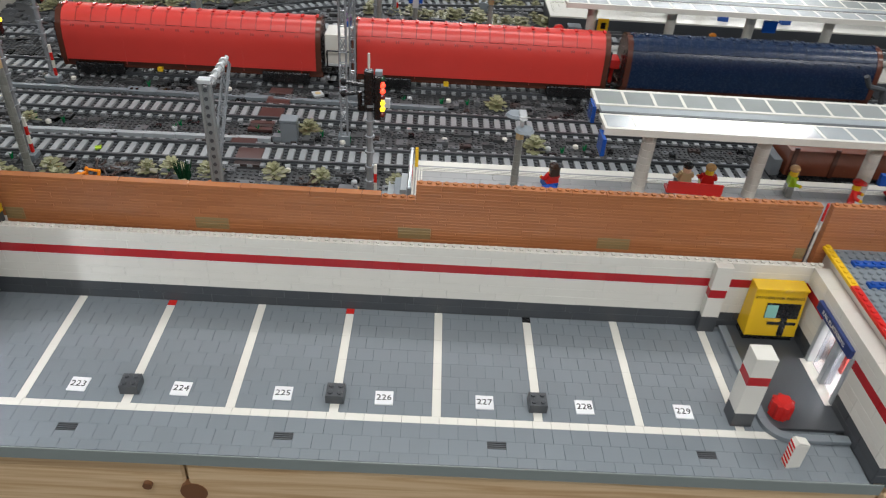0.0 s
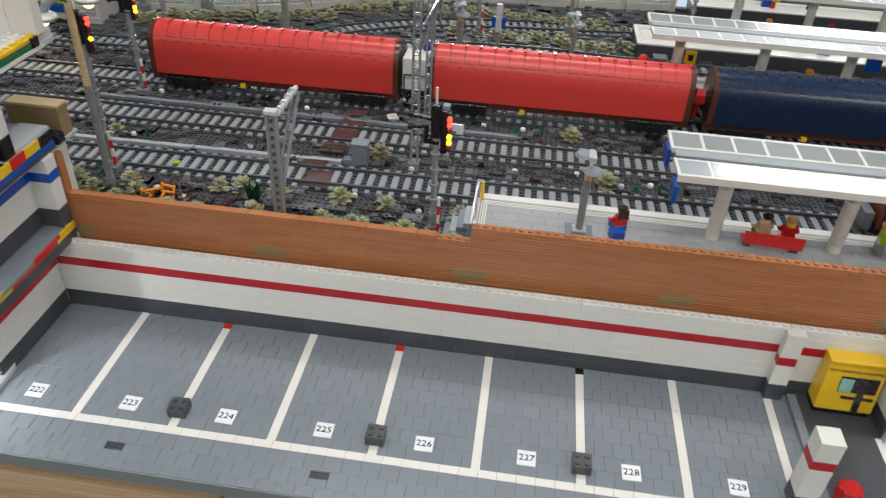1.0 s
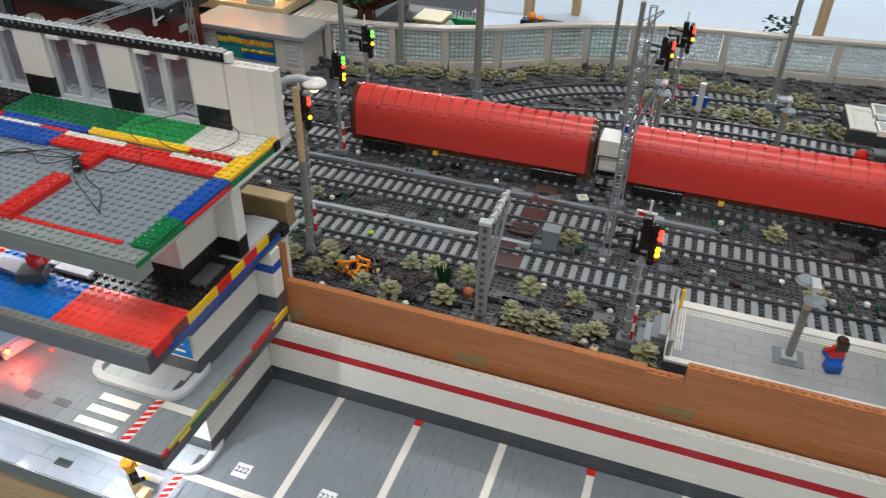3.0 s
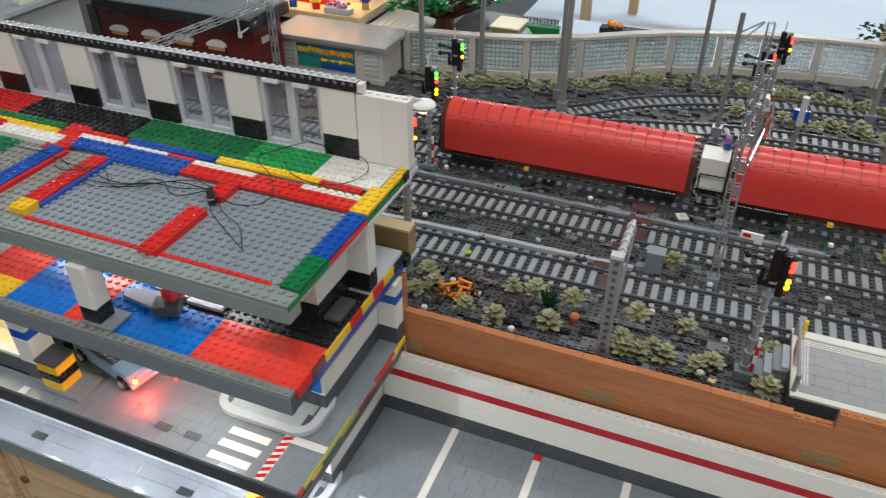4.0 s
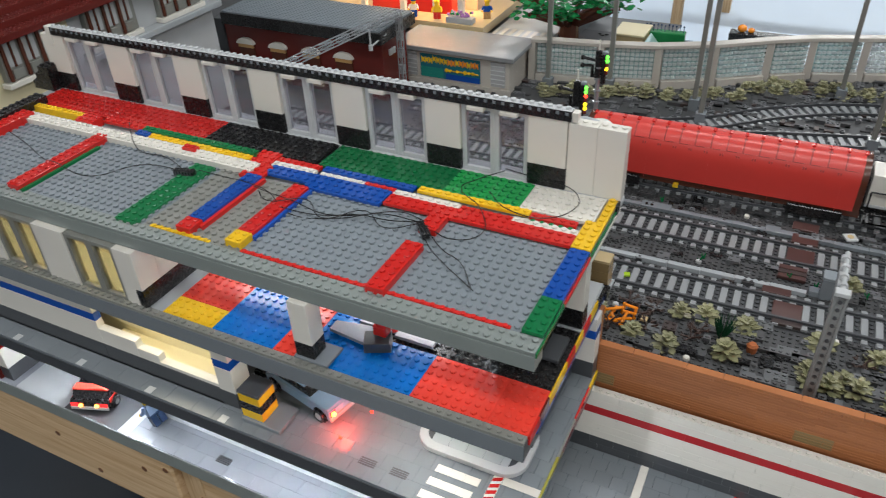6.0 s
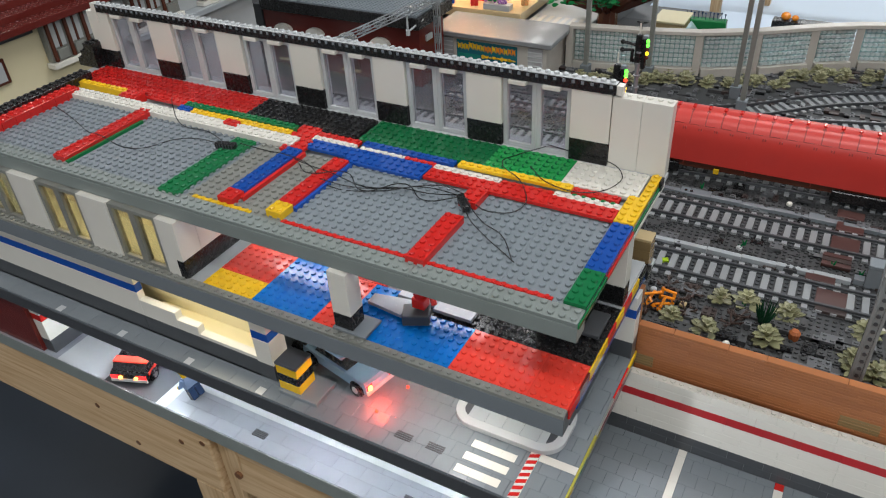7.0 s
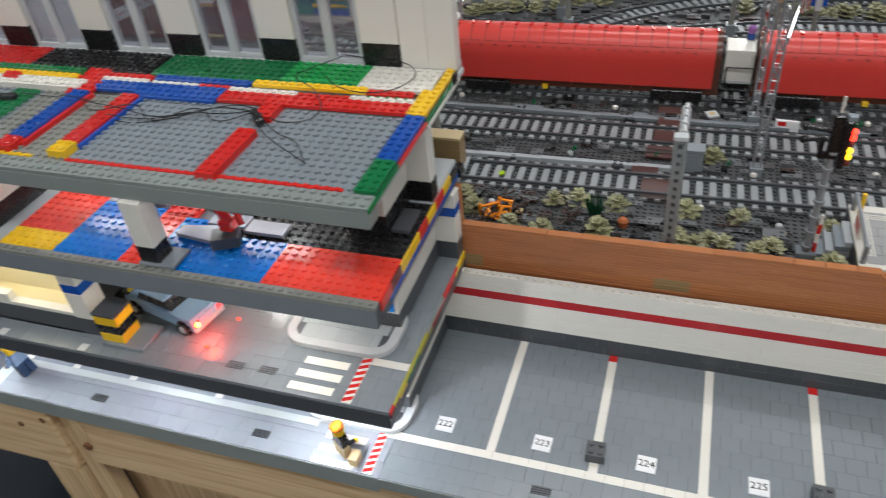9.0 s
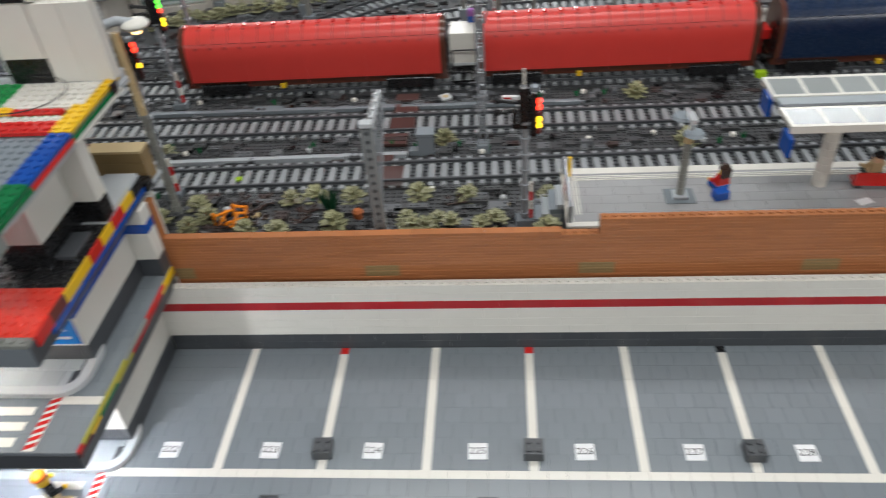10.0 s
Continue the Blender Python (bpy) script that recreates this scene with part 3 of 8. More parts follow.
# ---- covered wagons ----
def wagon(name, x0, x1, color, label, seam, ends=M_BROWN):
    y0, sl = TRACKS[2]
    w = thing(name, label, "railway wagon", "covered goods wagons", at=pose(x0, y0 + sl * x0, 0.0045, 0, 0, math.degrees(math.atan(sl))))
    length = x1 - x0
    # smooth half section: upright side, then a rounded shoulder up to the ridge
    half = [(-0.0322, 0.0235), (-0.0326, 0.052)]
    for k in range(1, 15):
        q = math.pi / 2 * k / 14
        half.append((-0.0326 * math.cos(q) ** 0.86, 0.052 + 0.0455 * math.sin(q) ** 0.92))
    half[-1] = (0.0, 0.0975)
    prof = half + [(-y, z) for y, z in half[-2::-1]]
    part("body", Mesh().prism(prof, "x", 0.008, length - 0.008), color, w, smooth=True)
    n = 17
    step = (length - 0.016) / n
    top_curve = half[7:]

    def shell(curve, lift, xa, xb):
        """One curved roof piece along the given part of the section."""
        pts = [Vector((y, z)) for y, z in curve]
        ring = []
        for k, p in enumerate(pts):
            d = pts[min(k + 1, len(pts) - 1)] - pts[max(k - 1, 0)]
            ring.append(p + Vector((-d.y, d.x)).normalized() * lift)
        return Mesh().prism([tuple(p) for p in ring] + [tuple(p) for p in pts[::-1]], "x", xa, xb)

    def tick(k):
        """A pair of small clip slots on the section's kth stretch."""
        p, q = Vector(half[k]), Vector(half[k + 1])
        d = (q - p).normalized()
        nor = Vector((-d.y, d.x))
        m = (p + q) / 2
        quad = [m - d * 0.0017 + nor * 0.0012, m + d * 0.0017 + nor * 0.0012, m + d * 0.0017 - nor * 0.0005, m - d * 0.0017 - nor * 0.0005]
        pair = Mesh()
        for x in (-0.0024, 0.0009):
            pair.prism([tuple(v) for v in quad], "x", x, x + 0.0014)
        return pair
    for s in (-1, 1):
        flip = pose(0, 0, 0) if s < 0 else pose(0, 0, 0, 0, 0, 180)
        turn = pose(0, 0, 0) if s < 0 else pose(step, 0, 0, 0, 0, 180)
        upper = shell(top_curve, 0.0010, 0.0007, step - 0.0007).moved(turn).data("roof_panel", color, True)
        joint = shell(top_curve, 0.0004, -0.0007, 0.0007).moved(flip).data("joint", seam)
        low_tick, top_tick = tick(5).moved(flip).data("clip_slot", seam), tick(12).moved(flip).data("clip_slot", seam)
        y, z = half[7]
        line = Mesh().box(0, step * 0.62, min(y * 1.012, y * 0.985), max(y * 1.016, y * 0.985), z - 0.0010, z + 0.0003).moved(flip).data("seam_line", seam)
        for i in range(n):
            a = 0.008 + i * step
            part("roof_panel", upper, None, w, at=pose(a, 0, 0 if i % 2 else -0.0002))
            if s < 0:
                part("seam_line", line, None, w, at=pose(a, 0, 0))
                if i:
                    part("joint", joint, None, w, at=pose(a, 0, 0))
                    part("clip_slot", low_tick, None, w, at=pose(a - 0.25 * step, 0, 0))
                    part("clip_slot", top_tick, None, w, at=pose(a, 0, 0))
    for i in range(n + 1):
        part("ridge_cap", Mesh().box(0.0055 + i * step, 0.0105 + i * step, -0.0055, 0.0055, 0.0970, 0.0998, c=0.0007), M_RED if color is M_WAGON else color, w)
    for i in range(0, n + 1, 4):
        a = 0.008 + i * step
        for s in (-1, 1):
            part("side_rib", Mesh().box(a - 0.0002, a + 0.0002, s * 0.0324 - 0.0004, s * 0.0324 + 0.0004, 0.019, 0.058), color, w)
    for a in (0.0, length - 0.008):
        part("end_wall", Mesh().prism([(y * 1.03, z + 0.0012) for y, z in prof], "x", a, a + 0.008), ends, w, smooth=True)
        for q in (-0.018, 0.018):
            b = -0.010 if a == 0 else length + 0.002
            part("buffer", Mesh().rod((b, q, 0.020), (b + 0.008, q, 0.020), 0.0028, 10), M_BLACK, w)
        lx = -0.003 if a == 0 else length + 0.001
        lad = Mesh()
        for q in (-0.028, -0.016):
            lad.box(lx, lx + 0.0018, q - 0.0008, q + 0.0008, 0.022, 0.078)
        for zz in range(6):
            lad.box(lx, lx + 0.0018, -0.028, -0.016, 0.027 + zz * 0.009, 0.0285 + zz * 0.009)
        part("ladder", lad, M_BLACK, w)
    part("underframe", Mesh().box(-0.002, length + 0.002, -0.0275, 0.0275, 0.012, 0.0233, c=0.0005), M_BROWN, w)
    part("coupling", Mesh().box(-0.022, 0.0, -0.003, 0.003, 0.0125, 0.0165), M_BLACK, w)
    for a in (0.055, length - 0.055):
        bog = part("bogie", Mesh().box(a - 0.036, a + 0.036, -0.0345, -0.0285, 0.003, 0.0190, c=0.001).box(a - 0.036, a + 0.036, 0.0285, 0.0345, 0.003, 0.0190, c=0.001).box(a - 0.012, a + 0.012, -0.0290, 0.0290, 0.005, 0.0119), M_BLACK, w)
        for q in (-0.020, 0.020):
            part("wheelset", Mesh().rod((a + q, -0.024, 0.0095), (a + q, -0.018, 0.0095), 0.0078, 14).rod((a + q, 0.018, 0.0095), (a + q, 0.024, 0.0095), 0.0078, 14).rod((a + q, -0.018, 0.0095), (a + q, 0.018, 0.0095), 0.002, 6), M_BLACK, bog)
    part("marker", Mesh().box(length * 0.36, length * 0.36 + 0.008, -0.0335, -0.028, 0.010, 0.0168, c=0.0005), M_YELLOW, w)
    return w


M_SEAM = material("seam_red_plastic", (0.22, 0.016, 0.014), 0.6)
wagon("covered_wagon", -0.231, 0.162, M_WAGON, "bright red covered wagon with rounded panelled roof", M_SEAM)
wagon("covered_wagon", 0.209, 0.603, M_WAGON, "bright red covered wagon coupled behind another red one", M_SEAM)
wagon("covered_wagon", 0.629, 1.026, M_NAVY, "dark navy blue covered wagon with rounded panelled roof", material("seam_navy_plastic", (0.006, 0.014, 0.036), 0.5))
mid = thing("brakeman_platform", "small white brake platform between the two red wagons", "wagon platform", at=pose(0.167, TRACKS[2][0] + 0.003, 0))
part("deck", Mesh().box(0.0005, 0.041, -0.026, 0.026, 0.0225, 0.026, c=0.0004), M_BLACK, mid)
part("crate", Mesh().box(0.0005, 0.0395, -0.024, 0.020, 0.035, 0.084, c=0.0008), M_WHITE, mid)
part("crate_lip", Mesh().box(0.0004, 0.0396, -0.0252, -0.0241, 0.0348, 0.0390, c=0.0003), M_PALE, mid)
part("crate_foot", Mesh().box(0.009, 0.033, -0.016, 0.016, 0.0262, 0.0347, c=0.0006), M_BLACK, mid)
part("rail", Mesh().rod((0.004, -0.028, 0.026), (0.004, -0.028, 0.060), 0.0012, 8).rod((0.004, -0.028, 0.060), (0.038, -0.028, 0.060), 0.0012, 8), M_BLACK, mid)
part("step", Mesh().box(0.004, 0.038, -0.030, -0.026, 0.008, 0.011).box(0.004, 0.007, -0.030, -0.026, 0.011, 0.023).box(0.035, 0.038, -0.030, -0.026, 0.011, 0.023), M_CHROME, mid)

solid("red_block", Mesh().box(0.6095, 0.6260, 0.552, 0.580, 0.048, 0.062, c=0.0006).box(0.6155, 0.6205, 0.564, 0.573, 0.012, 0.0479), M_RED, "red block on the coupling between two wagons", "block")


# ---- platform with its canopy ----
M_PAVING = material("paving_grey_plastic", (0.335, 0.335, 0.338), 0.35)


def platform(name, x0, x1, y0, y1, zt, label, top=M_PAVING):
    p = thing(name, label, "station platform", "station platforms", "structure")
    part("core", Mesh().box(x0, x1, y0, y1, -0.003, zt - 0.0034), M_DARK, p)
    part("edge", Mesh().box(x0, x1, y1 - 0.012, y1, zt - 0.0033, zt, c=0.0003), M_WHITE, p)
    part("edge", Mesh().box(x0, x1, y0, y0 + 0.008, zt - 0.0033, zt, c=0.0003), M_WHITE, p)
    part("edge", Mesh().box(x0, x0 + 0.008, y0 + 0.0081, y1 - 0.0121, zt - 0.0033, zt, c=0.0003), M_WHITE, p)
    yy = y0 + 0.0081
    row = 0
    while yy < y1 - 0.013:
        yb = min(yy + 0.016, y1 - 0.0121)
        for a, b, _, _ in tile_run(x0 + 0.0081, x1, yy, yb, 0.032, 0.016 * (row % 2)):
            part("tile", Mesh().box(a + 0.0001, b - 0.0001, yy + 0.0001, yb - 0.0001, zt - 0.0033, zt - 0.0001, c=0.0002), top, p)
        yy, row = yb, row + 1
    # guide strips of the blind
    for q in (y1 - 0.0180, y1 - 0.0215, y1 - 0.0250):
        part("guide_strip", Mesh().box(x0 + 0.012, x1, q - 0.0008, q + 0.0008, zt - 0.0001, zt + 0.0005), M_WHITE, p)
    for q in (x0 + 0.0105, x0 + 0.0135, x0 + 0.0165):
        part("guide_strip", Mesh().box(q - 0.0007, q + 0.0007, y0 + 0.02, y1 - 0.016, zt - 0.0001, zt + 0.0005), M_WHITE, p)
    return p


PZ = 0.0272
platform("platform_near", 0.310, 1.36, 0.150, 0.262, PZ, "light grey tiled station platform with white edging")


M_GUTTER = material("gutter_grey_plastic", (0.30, 0.33, 0.35), 0.6)


def canopy(name, x0, x1, yc, zc, half, label, step=0.0335):
    c = thing(name, label, "platform canopy", "platform canopies")
    lift = 0.0015
    n = int((x1 - x0) / step)
    for s in (-1, 1):
        ya, yb = yc + s * 0.0115, yc + s * half
        za, zb = zc, zc + lift

        def bar(xa, xb, fa, fb, t=0.004, q=0.004):
            pts = []
            for f in (fa, fb):
                y, zz = ya + (yb - ya) * f, za + (zb - za) * f
                pts.append((y, zz))
            m = Mesh().prism([(pts[0][0], pts[0][1] - t), (pts[1][0], pts[1][1] - t), (pts[1][0], pts[1][1]), (pts[0][0], pts[0][1])], "x", xa, xb)
            return m
        part("edge_beam", bar(x0, x1, 0.88, 1.0, 0.008), M_WHITE, c)
        part("edge_beam", bar(x0, x1, 0.0, 0.10, 0.006), M_WHITE, c)
        for i in range(n + 1):
            xx = x0 + i * (x1 - x0 - 0.0035) / n
            part("rafter", bar(xx, xx + 0.0035, 0.101, 0.879), M_WHITE, c)
            if i < n:
                pane = part("pane", bar(xx + 0.0036, x0 + (i + 1) * (x1 - x0 - 0.0035) / n - 0.0001, 0.101, 0.879, 0.0012), M_PANE, c)
    part("gutter", Mesh().box(x0 + 0.004, x1, yc - 0.0114, yc + 0.0114, zc - 0.006, zc - 0.001, c=0.0004), M_GUTTER, c)
    part("gutter_slot", Mesh().box(x0 + 0.004, x1, yc - 0.0112, yc - 0.0062, zc - 0.001, zc + 0.0004), M_DARK, c)
    return c


def canopy_post(cn, x, y, z0, z1, r=0.0082):
    """Round bricks stacked into one post with fine grooves."""
    prof, zz = [], z0
    while zz < z1 - 0.001:
        h = min(BR, z1 - zz)
        prof += [(r, zz), (r, zz + h - 0.0006), (r * 0.94, zz + h - 0.0004), (r * 0.94, zz + h - 0.0001)]
        zz += h
    n = 18
    v = [(x + q * math.cos(2 * math.pi * k / n), y + q * math.sin(2 * math.pi * k / n), z) for q, z in prof for k in range(n)]
    f = [(i * n + k, i * n + (k + 1) % n, (i + 1) * n + (k + 1) % n, (i + 1) * n + k) for i in range(len(prof) - 1) for k in range(n)]
    f += [tuple(range(n))[::-1], tuple(range(len(v) - n, len(v)))]
    return part("post", Mesh().add(v, f), M_WHITE, cn)


roof1 = canopy("platform_canopy", 0.524, 1.36, 0.217, 0.132, 0.053, "white framed butterfly canopy with clear panels on round posts")
for px in (0.592, 0.729, 0.862, 0.997, 1.132):
    canopy_post(roof1, px, 0.219, PZ, 0.126)
for q, tz in ((0.166, 0.104), (0.240, 0.108)):
    part("hanging_sign", Mesh().box(0.521, 0.5255, q - 0.012, q + 0.012, tz, tz + 0.021, c=0.0004), M_BLUE, roof1, "blue platform sign at the canopy's end")
part("hanging_sign", Mesh().box(0.836, 0.860, 0.150, 0.156, 0.088, 0.102, c=0.0004), M_BLUE, roof1, "blue sign on a post")
platform("platform_middle", 0.520, 1.36, 0.617, 0.715, PZ, "white topped station platform with a dark side", M_WHITE)
roof2 = canopy("platform_canopy", 0.540, 1.36, 0.668, 0.126, 0.052, "white framed flat canopy over the farther platform")
for px in (0.594, 0.727, 0.860, 0.993, 1.126):
    canopy_post(roof2, px, 0.670, PZ, 0.120)
part("hanging_sign", Mesh().box(0.868, 0.890, 0.634, 0.640, 0.092, 0.111, c=0.0004), M_BLUE, roof2, "blue sign under the canopy")
platform("platform_far", 0.553, 1.40, 0.858, 0.965, PZ, "white topped station platform at the back of the layout", M_WHITE)
roof3 = canopy("platform_canopy", 0.675, 1.36, 0.935, 0.126, 0.050, "white framed flat canopy over the back platform")
for px in (0.735, 0.868, 1.001, 1.134):
    canopy_post(roof3, px, 0.935, PZ, 0.120)
platform("platform_last", 0.690, 1.40, 1.125, 1.198, PZ, "white topped platform at the layout's back edge", M_WHITE)
for i, (bx, by) in enumerate(((0.896, 0.888), (0.848, 1.160), (1.02, 0.890), (1.10, 1.155))):
    solid("blue_box", Mesh().box(-0.010, 0.010, -0.006, 0.006, 0, 0.014, c=0.0006), M_BLUE, "small blue box on the far platform", "box", "blue boxes", at=pose(bx, by, PZ, 0, 0, 10 * i - 12))


# ---- right hand wall and pay point ----
M_SIGNBLUE = material("sign_blue_plastic", (0.03, 0.05, 0.16), 0.3)
right_wall = thing("wall_right", "white brick wall with a red stripe and an opening for the doors", "wall", kind="structure")
TURN_R = Matrix.Translation((XR, 0, 0)) @ pose(0, 0, 0, 0, 0, -90)
door_a, door_b = 0.044, 0.105
for q0, q1 in ((0.0005, door_a), (door_b, 0.1860)):
    brick_wall(right_wall, q0, q1, COURSES[:6], 0.016, turned=TURN_R)
brick_wall(right_wall, 0.0005, 0.1860, [(BR, M_WHITE, False)] * 2, 0.016, turned=TURN_R, z0=5 * BR + PL + BR)
sliding = thing("door_1", "silver framed glass sliding doors, standing open", "door", kind="structure")
for a, wd in ((-door_b + 0.0002, 0.005), (-0.0790, 0.006), (-door_a - 0.0052, 0.005)):
    part("door_frame", Mesh().box(XR - 0.001, XR + 0.011, a, a + wd, 0.0036, 0.0572, c=0.0004), M_LIGHT, sliding)
part("door_head", Mesh().box(XR - 0.001, XR + 0.011, -door_b + 0.0002, -door_a - 0.0002, 0.0573, 0.0606), M_PALE, sliding)
for a in (-0.0997, -0.0728):
    part("door_pane", Mesh().box(XR + 0.004, XR + 0.0052, a, a + 0.0205, 0.004, 0.0572), M_CLEAR, sliding)
part("threshold", Mesh().box(XR - 0.006, XR + 0.018, -door_b, -door_a, 0.0, 0.0035, c=0.0005), M_WHITE, sliding)
sgn = solid("shop_sign", Mesh().box(XR - 0.0040, XR - 0.0002, -0.1020, -0.0330, 0.0575, 0.0672, c=0.0004), M_SIGNBLUE, "dark blue sign bar with pale lettering above the sliding doors", "sign")
text_mesh("RAIL PLATFORMS", 0.0060, M_PAPER, Matrix.Translation((XR - 0.0041, -0.0675, 0.0624)) @ pose(0, 0, 0, 90, 0, -90), "printed_words", sgn)
shop_floor = solid("shop_floor", Mesh().box(XR + 0.0165, 1.40, YF, 0.02, -0.008, 0.001), M_PALE, "pale tiled floor inside the shop", "floor", kind="structure")
area_lamp("shop_interior_lamp", (0.765, -0.075, 0.0775), (0.06, 0.06), 0.45, (1.0, 0.98, 0.95))
for q, mt in ((-0.098, M_YELLOW), (-0.078, M_LGREEN), (-0.030, M_SKYBLUE)):
    solid("display_stand", Mesh().box(0.775, 0.792, q - 0.006, q + 0.006, 0.001, 0.030, c=0.0005), mt, "small coloured display stand inside the shop", "display stand", "display stands")
solid("shop_back_wall", Mesh().box(0.835, 0.842, YF, 0.02, 0.001, 0.0795), M_WHITE, "plain white wall at the back of the shop", "wall", kind="structure")
shop_red = solid("shop_shelf", Mesh().box(XR + 0.028, XR + 0.040, -0.062, -0.034, 0.0012, 0.045, c=0.0004), M_BRICKRED, "red display shelf inside the shop", "shelf")

island = thing("pavement", "dark tiled pay point island with a grey rounded kerb", "pavement", kind="structure")
IX0 = 0.634
part("paving", Mesh().box(IX0 + 0.0081, XR - 0.0002, -0.134, -0.0002, 0.0003, 0.0032), M_DARK, island)
r_in, r_out, cx0, cy0 = 0.016, 0.024, IX0 + 0.024, -0.124
y = -0.002
while y > cy0 + 1e-4:
    yb = max(y - 0.032, cy0)
    part("kerb_stone", Mesh().box(IX0, IX0 + 0.008, yb + 0.0001, y - 0.0001, 0.0003, 0.0046, c=0.0004), M_MID, island)
    y = yb
x = cx0
while x < XR - 1e-4:
    xb = min(x + 0.032, XR)
    part("kerb_stone", Mesh().box(x + 0.0001, xb - 0.0001, cy0 - r_out, cy0 - r_in, 0.0003, 0.0046, c=0.0004), M_MID, island)
    x = xb
arc = [(cx0 + r_out * math.cos(a), cy0 + r_out * math.sin(a)) for a in [math.pi + math.pi / 2 * i / 8 for i in range(9)]]
arc += [(cx0 + r_in * math.cos(a), cy0 + r_in * math.sin(a)) for a in [math.pi * 1.5 - math.pi / 2 * i / 8 for i in range(9)]]
part("kerb_stone", Mesh().prism(arc, "z", 0.0003, 0.0046), M_MID, island)


def wall_pillar(name, x0, x1, y0, y1, label, rows, z0=0.0):
    p = thing(name, label, "pillar")
    z = z0
    for h, mat in rows:
        part("brick", Mesh().box(x0, x1, y0, y1, z, z + h - 0.00008, c=0.0003), mat, p)
        z += h
    return p


wall_pillar("wall_pillar", 0.6115, 0.6280, -0.0085, -0.0004, "white pilaster with a red band and dark grey foot", [(0.0192, M_DARK), (0.0240, M_WHITE), (0.0096, M_STRIPE), (0.0272, M_WHITE)])
wall_pillar("stripe_pillar", 0.6075, 0.6260, -0.1315, -0.1130, "square white pillar with a red band and dark foot", [(0.0160, M_DARK), (0.0336, M_WHITE), (0.0096, M_STRIPE), (0.0208, M_WHITE)])
pay = thing("pay_machine", "yellow parking pay machine with a screen and black slots", "pay machine")
part("foot", Mesh().box(0.6525, 0.7015, -0.0195, -0.0005, 0.0033, 0.0100, c=0.0004), M_BLACK, pay)
part("cabinet", Mesh().prism([(-0.0215, 0.0101), (-0.0005, 0.0101), (-0.0005, 0.0615), (-0.0150, 0.0615)], "x", 0.652, 0.702), M_YELLOW, pay)
part("hood", Mesh().box(0.6515, 0.7025, -0.0170, -0.0004, 0.0616, 0.0642, c=0.0004), M_YELLOW, pay)


def on_front(name, x0, x1, z0, z1, mat, label="", out=0.0006):
    def y_at(zz):
        return -0.0215 + (zz - 0.0101) * (0.0065 / 0.0514)
    return part(name, Mesh().prism([(y_at(z0) - out, z0), (y_at(z0) + 0.001, z0), (y_at(z1) + 0.001, z1), (y_at(z1) - out, z1)], "x", x0, x1), mat, pay, label)


on_front("recess", 0.666, 0.699, 0.0310, 0.0475, M_BLACK)
on_front("screen", 0.6665, 0.6775, 0.0315, 0.0455, material("screen_green", (0.25, 0.55, 0.45), 0.2), "pale green screen", 0.001)
on_front("slot", 0.671, 0.699, 0.0235, 0.0265, M_BLACK)
on_front("slot", 0.6835, 0.6895, 0.0110, 0.0330, M_BLACK, "", 0.0009)
text_mesh("PAY HERE FOR PARKING", 0.0043, M_INK, Matrix.Translation((0.6770, -0.0168, 0.0535)) @ pose(0, 0, 0, 83, 0, 0), "printed_words", pay)
can = thing("red_canister", "red ribbed canister standing on the dark paving", "canister")
part("canister_body", Mesh().rod((0.654, -0.118, 0.0032), (0.654, -0.118, 0.0195), 0.0085, 14).rod((0.654, -0.118, 0.0195), (0.654, -0.118, 0.022), 0.0085, 14, r2=0.006), M_RED, can)
for i in range(8):
    a = i * math.pi / 4
    part("rib", Mesh().rod((0.654 + 0.0080 * math.cos(a), -0.118 + 0.0080 * math.sin(a), 0.0045), (0.654 + 0.0080 * math.cos(a), -0.118 + 0.0080 * math.sin(a), 0.0195), 0.0021, 8), M_RED, can)
bar = thing("barrier_wedge", "white wedge with red diagonal stripes beside the kerb", "barrier", at=pose(0.645, -0.170, 0, 0, 0, 8))
part("wedge", Mesh().box(-0.005, 0.008, -0.004, 0.004, 0, 0.027, c=0.0004).prism([(-0.005, 0.0271), (0.008, 0.0271), (-0.003, 0.031)], "y", -0.004, 0.004), M_WHITE, bar)
for i in range(6):
    z = 0.001 + i * 0.0046
    part("stripe", Mesh().prism([(-0.0038, z), (0.0038, z + 0.0022), (0.0038, z + 0.0044), (-0.0038, z + 0.0022)], "x", -0.0053, -0.0050), M_RED, bar)

# roof of the shop to the right
shop = thing("shop_roof", "flat shop roof of grey plates edged with yellow and red bricks", "roof", kind="structure")
part("roof_slab", plate_field(Mesh(), 0.7275, 1.3995, -0.184, 0.024, 0.080, 0.0905, 6), M_PLATE, shop)
part("inner_wall", Mesh().box(0.7235, 0.7270, -0.1855, 0.022, 0.058, 0.0905, c=0.0003), M_WHITE, shop)
for i, (a, b, mat) in enumerate(((-0.044, 0.020, M_YELLOW), (-0.108, -0.0441, M_RED), (-0.172, -0.1081, M_RED))):
    part("brick", brick(1, 8, PL).moved(pose(0.7175, a, 0.0906)), mat, shop)
for a in (-0.012, -0.044):
    part("brick", brick(20, 1, PL).moved(pose(0.7355, a, 0.0906)), M_BLUE, shop)


# ---- multi-storey car park ----
DX0, DX1 = -0.80, -0.0605                   # ends of the decks
G1, G2, G3 = 0.0985, 0.1910, 0.2675          # heights of the three decks

deck1 = thing("deck_1", "grey tiled upper driving deck with white road markings", "deck", kind="structure")
part("deck_slab", Mesh().box(DX0, DX1, -0.191, 0.012, 0.0785, G1 - 0.0033, c=0.0004), M_DARK, deck1)
deck_rng = random.Random(2)


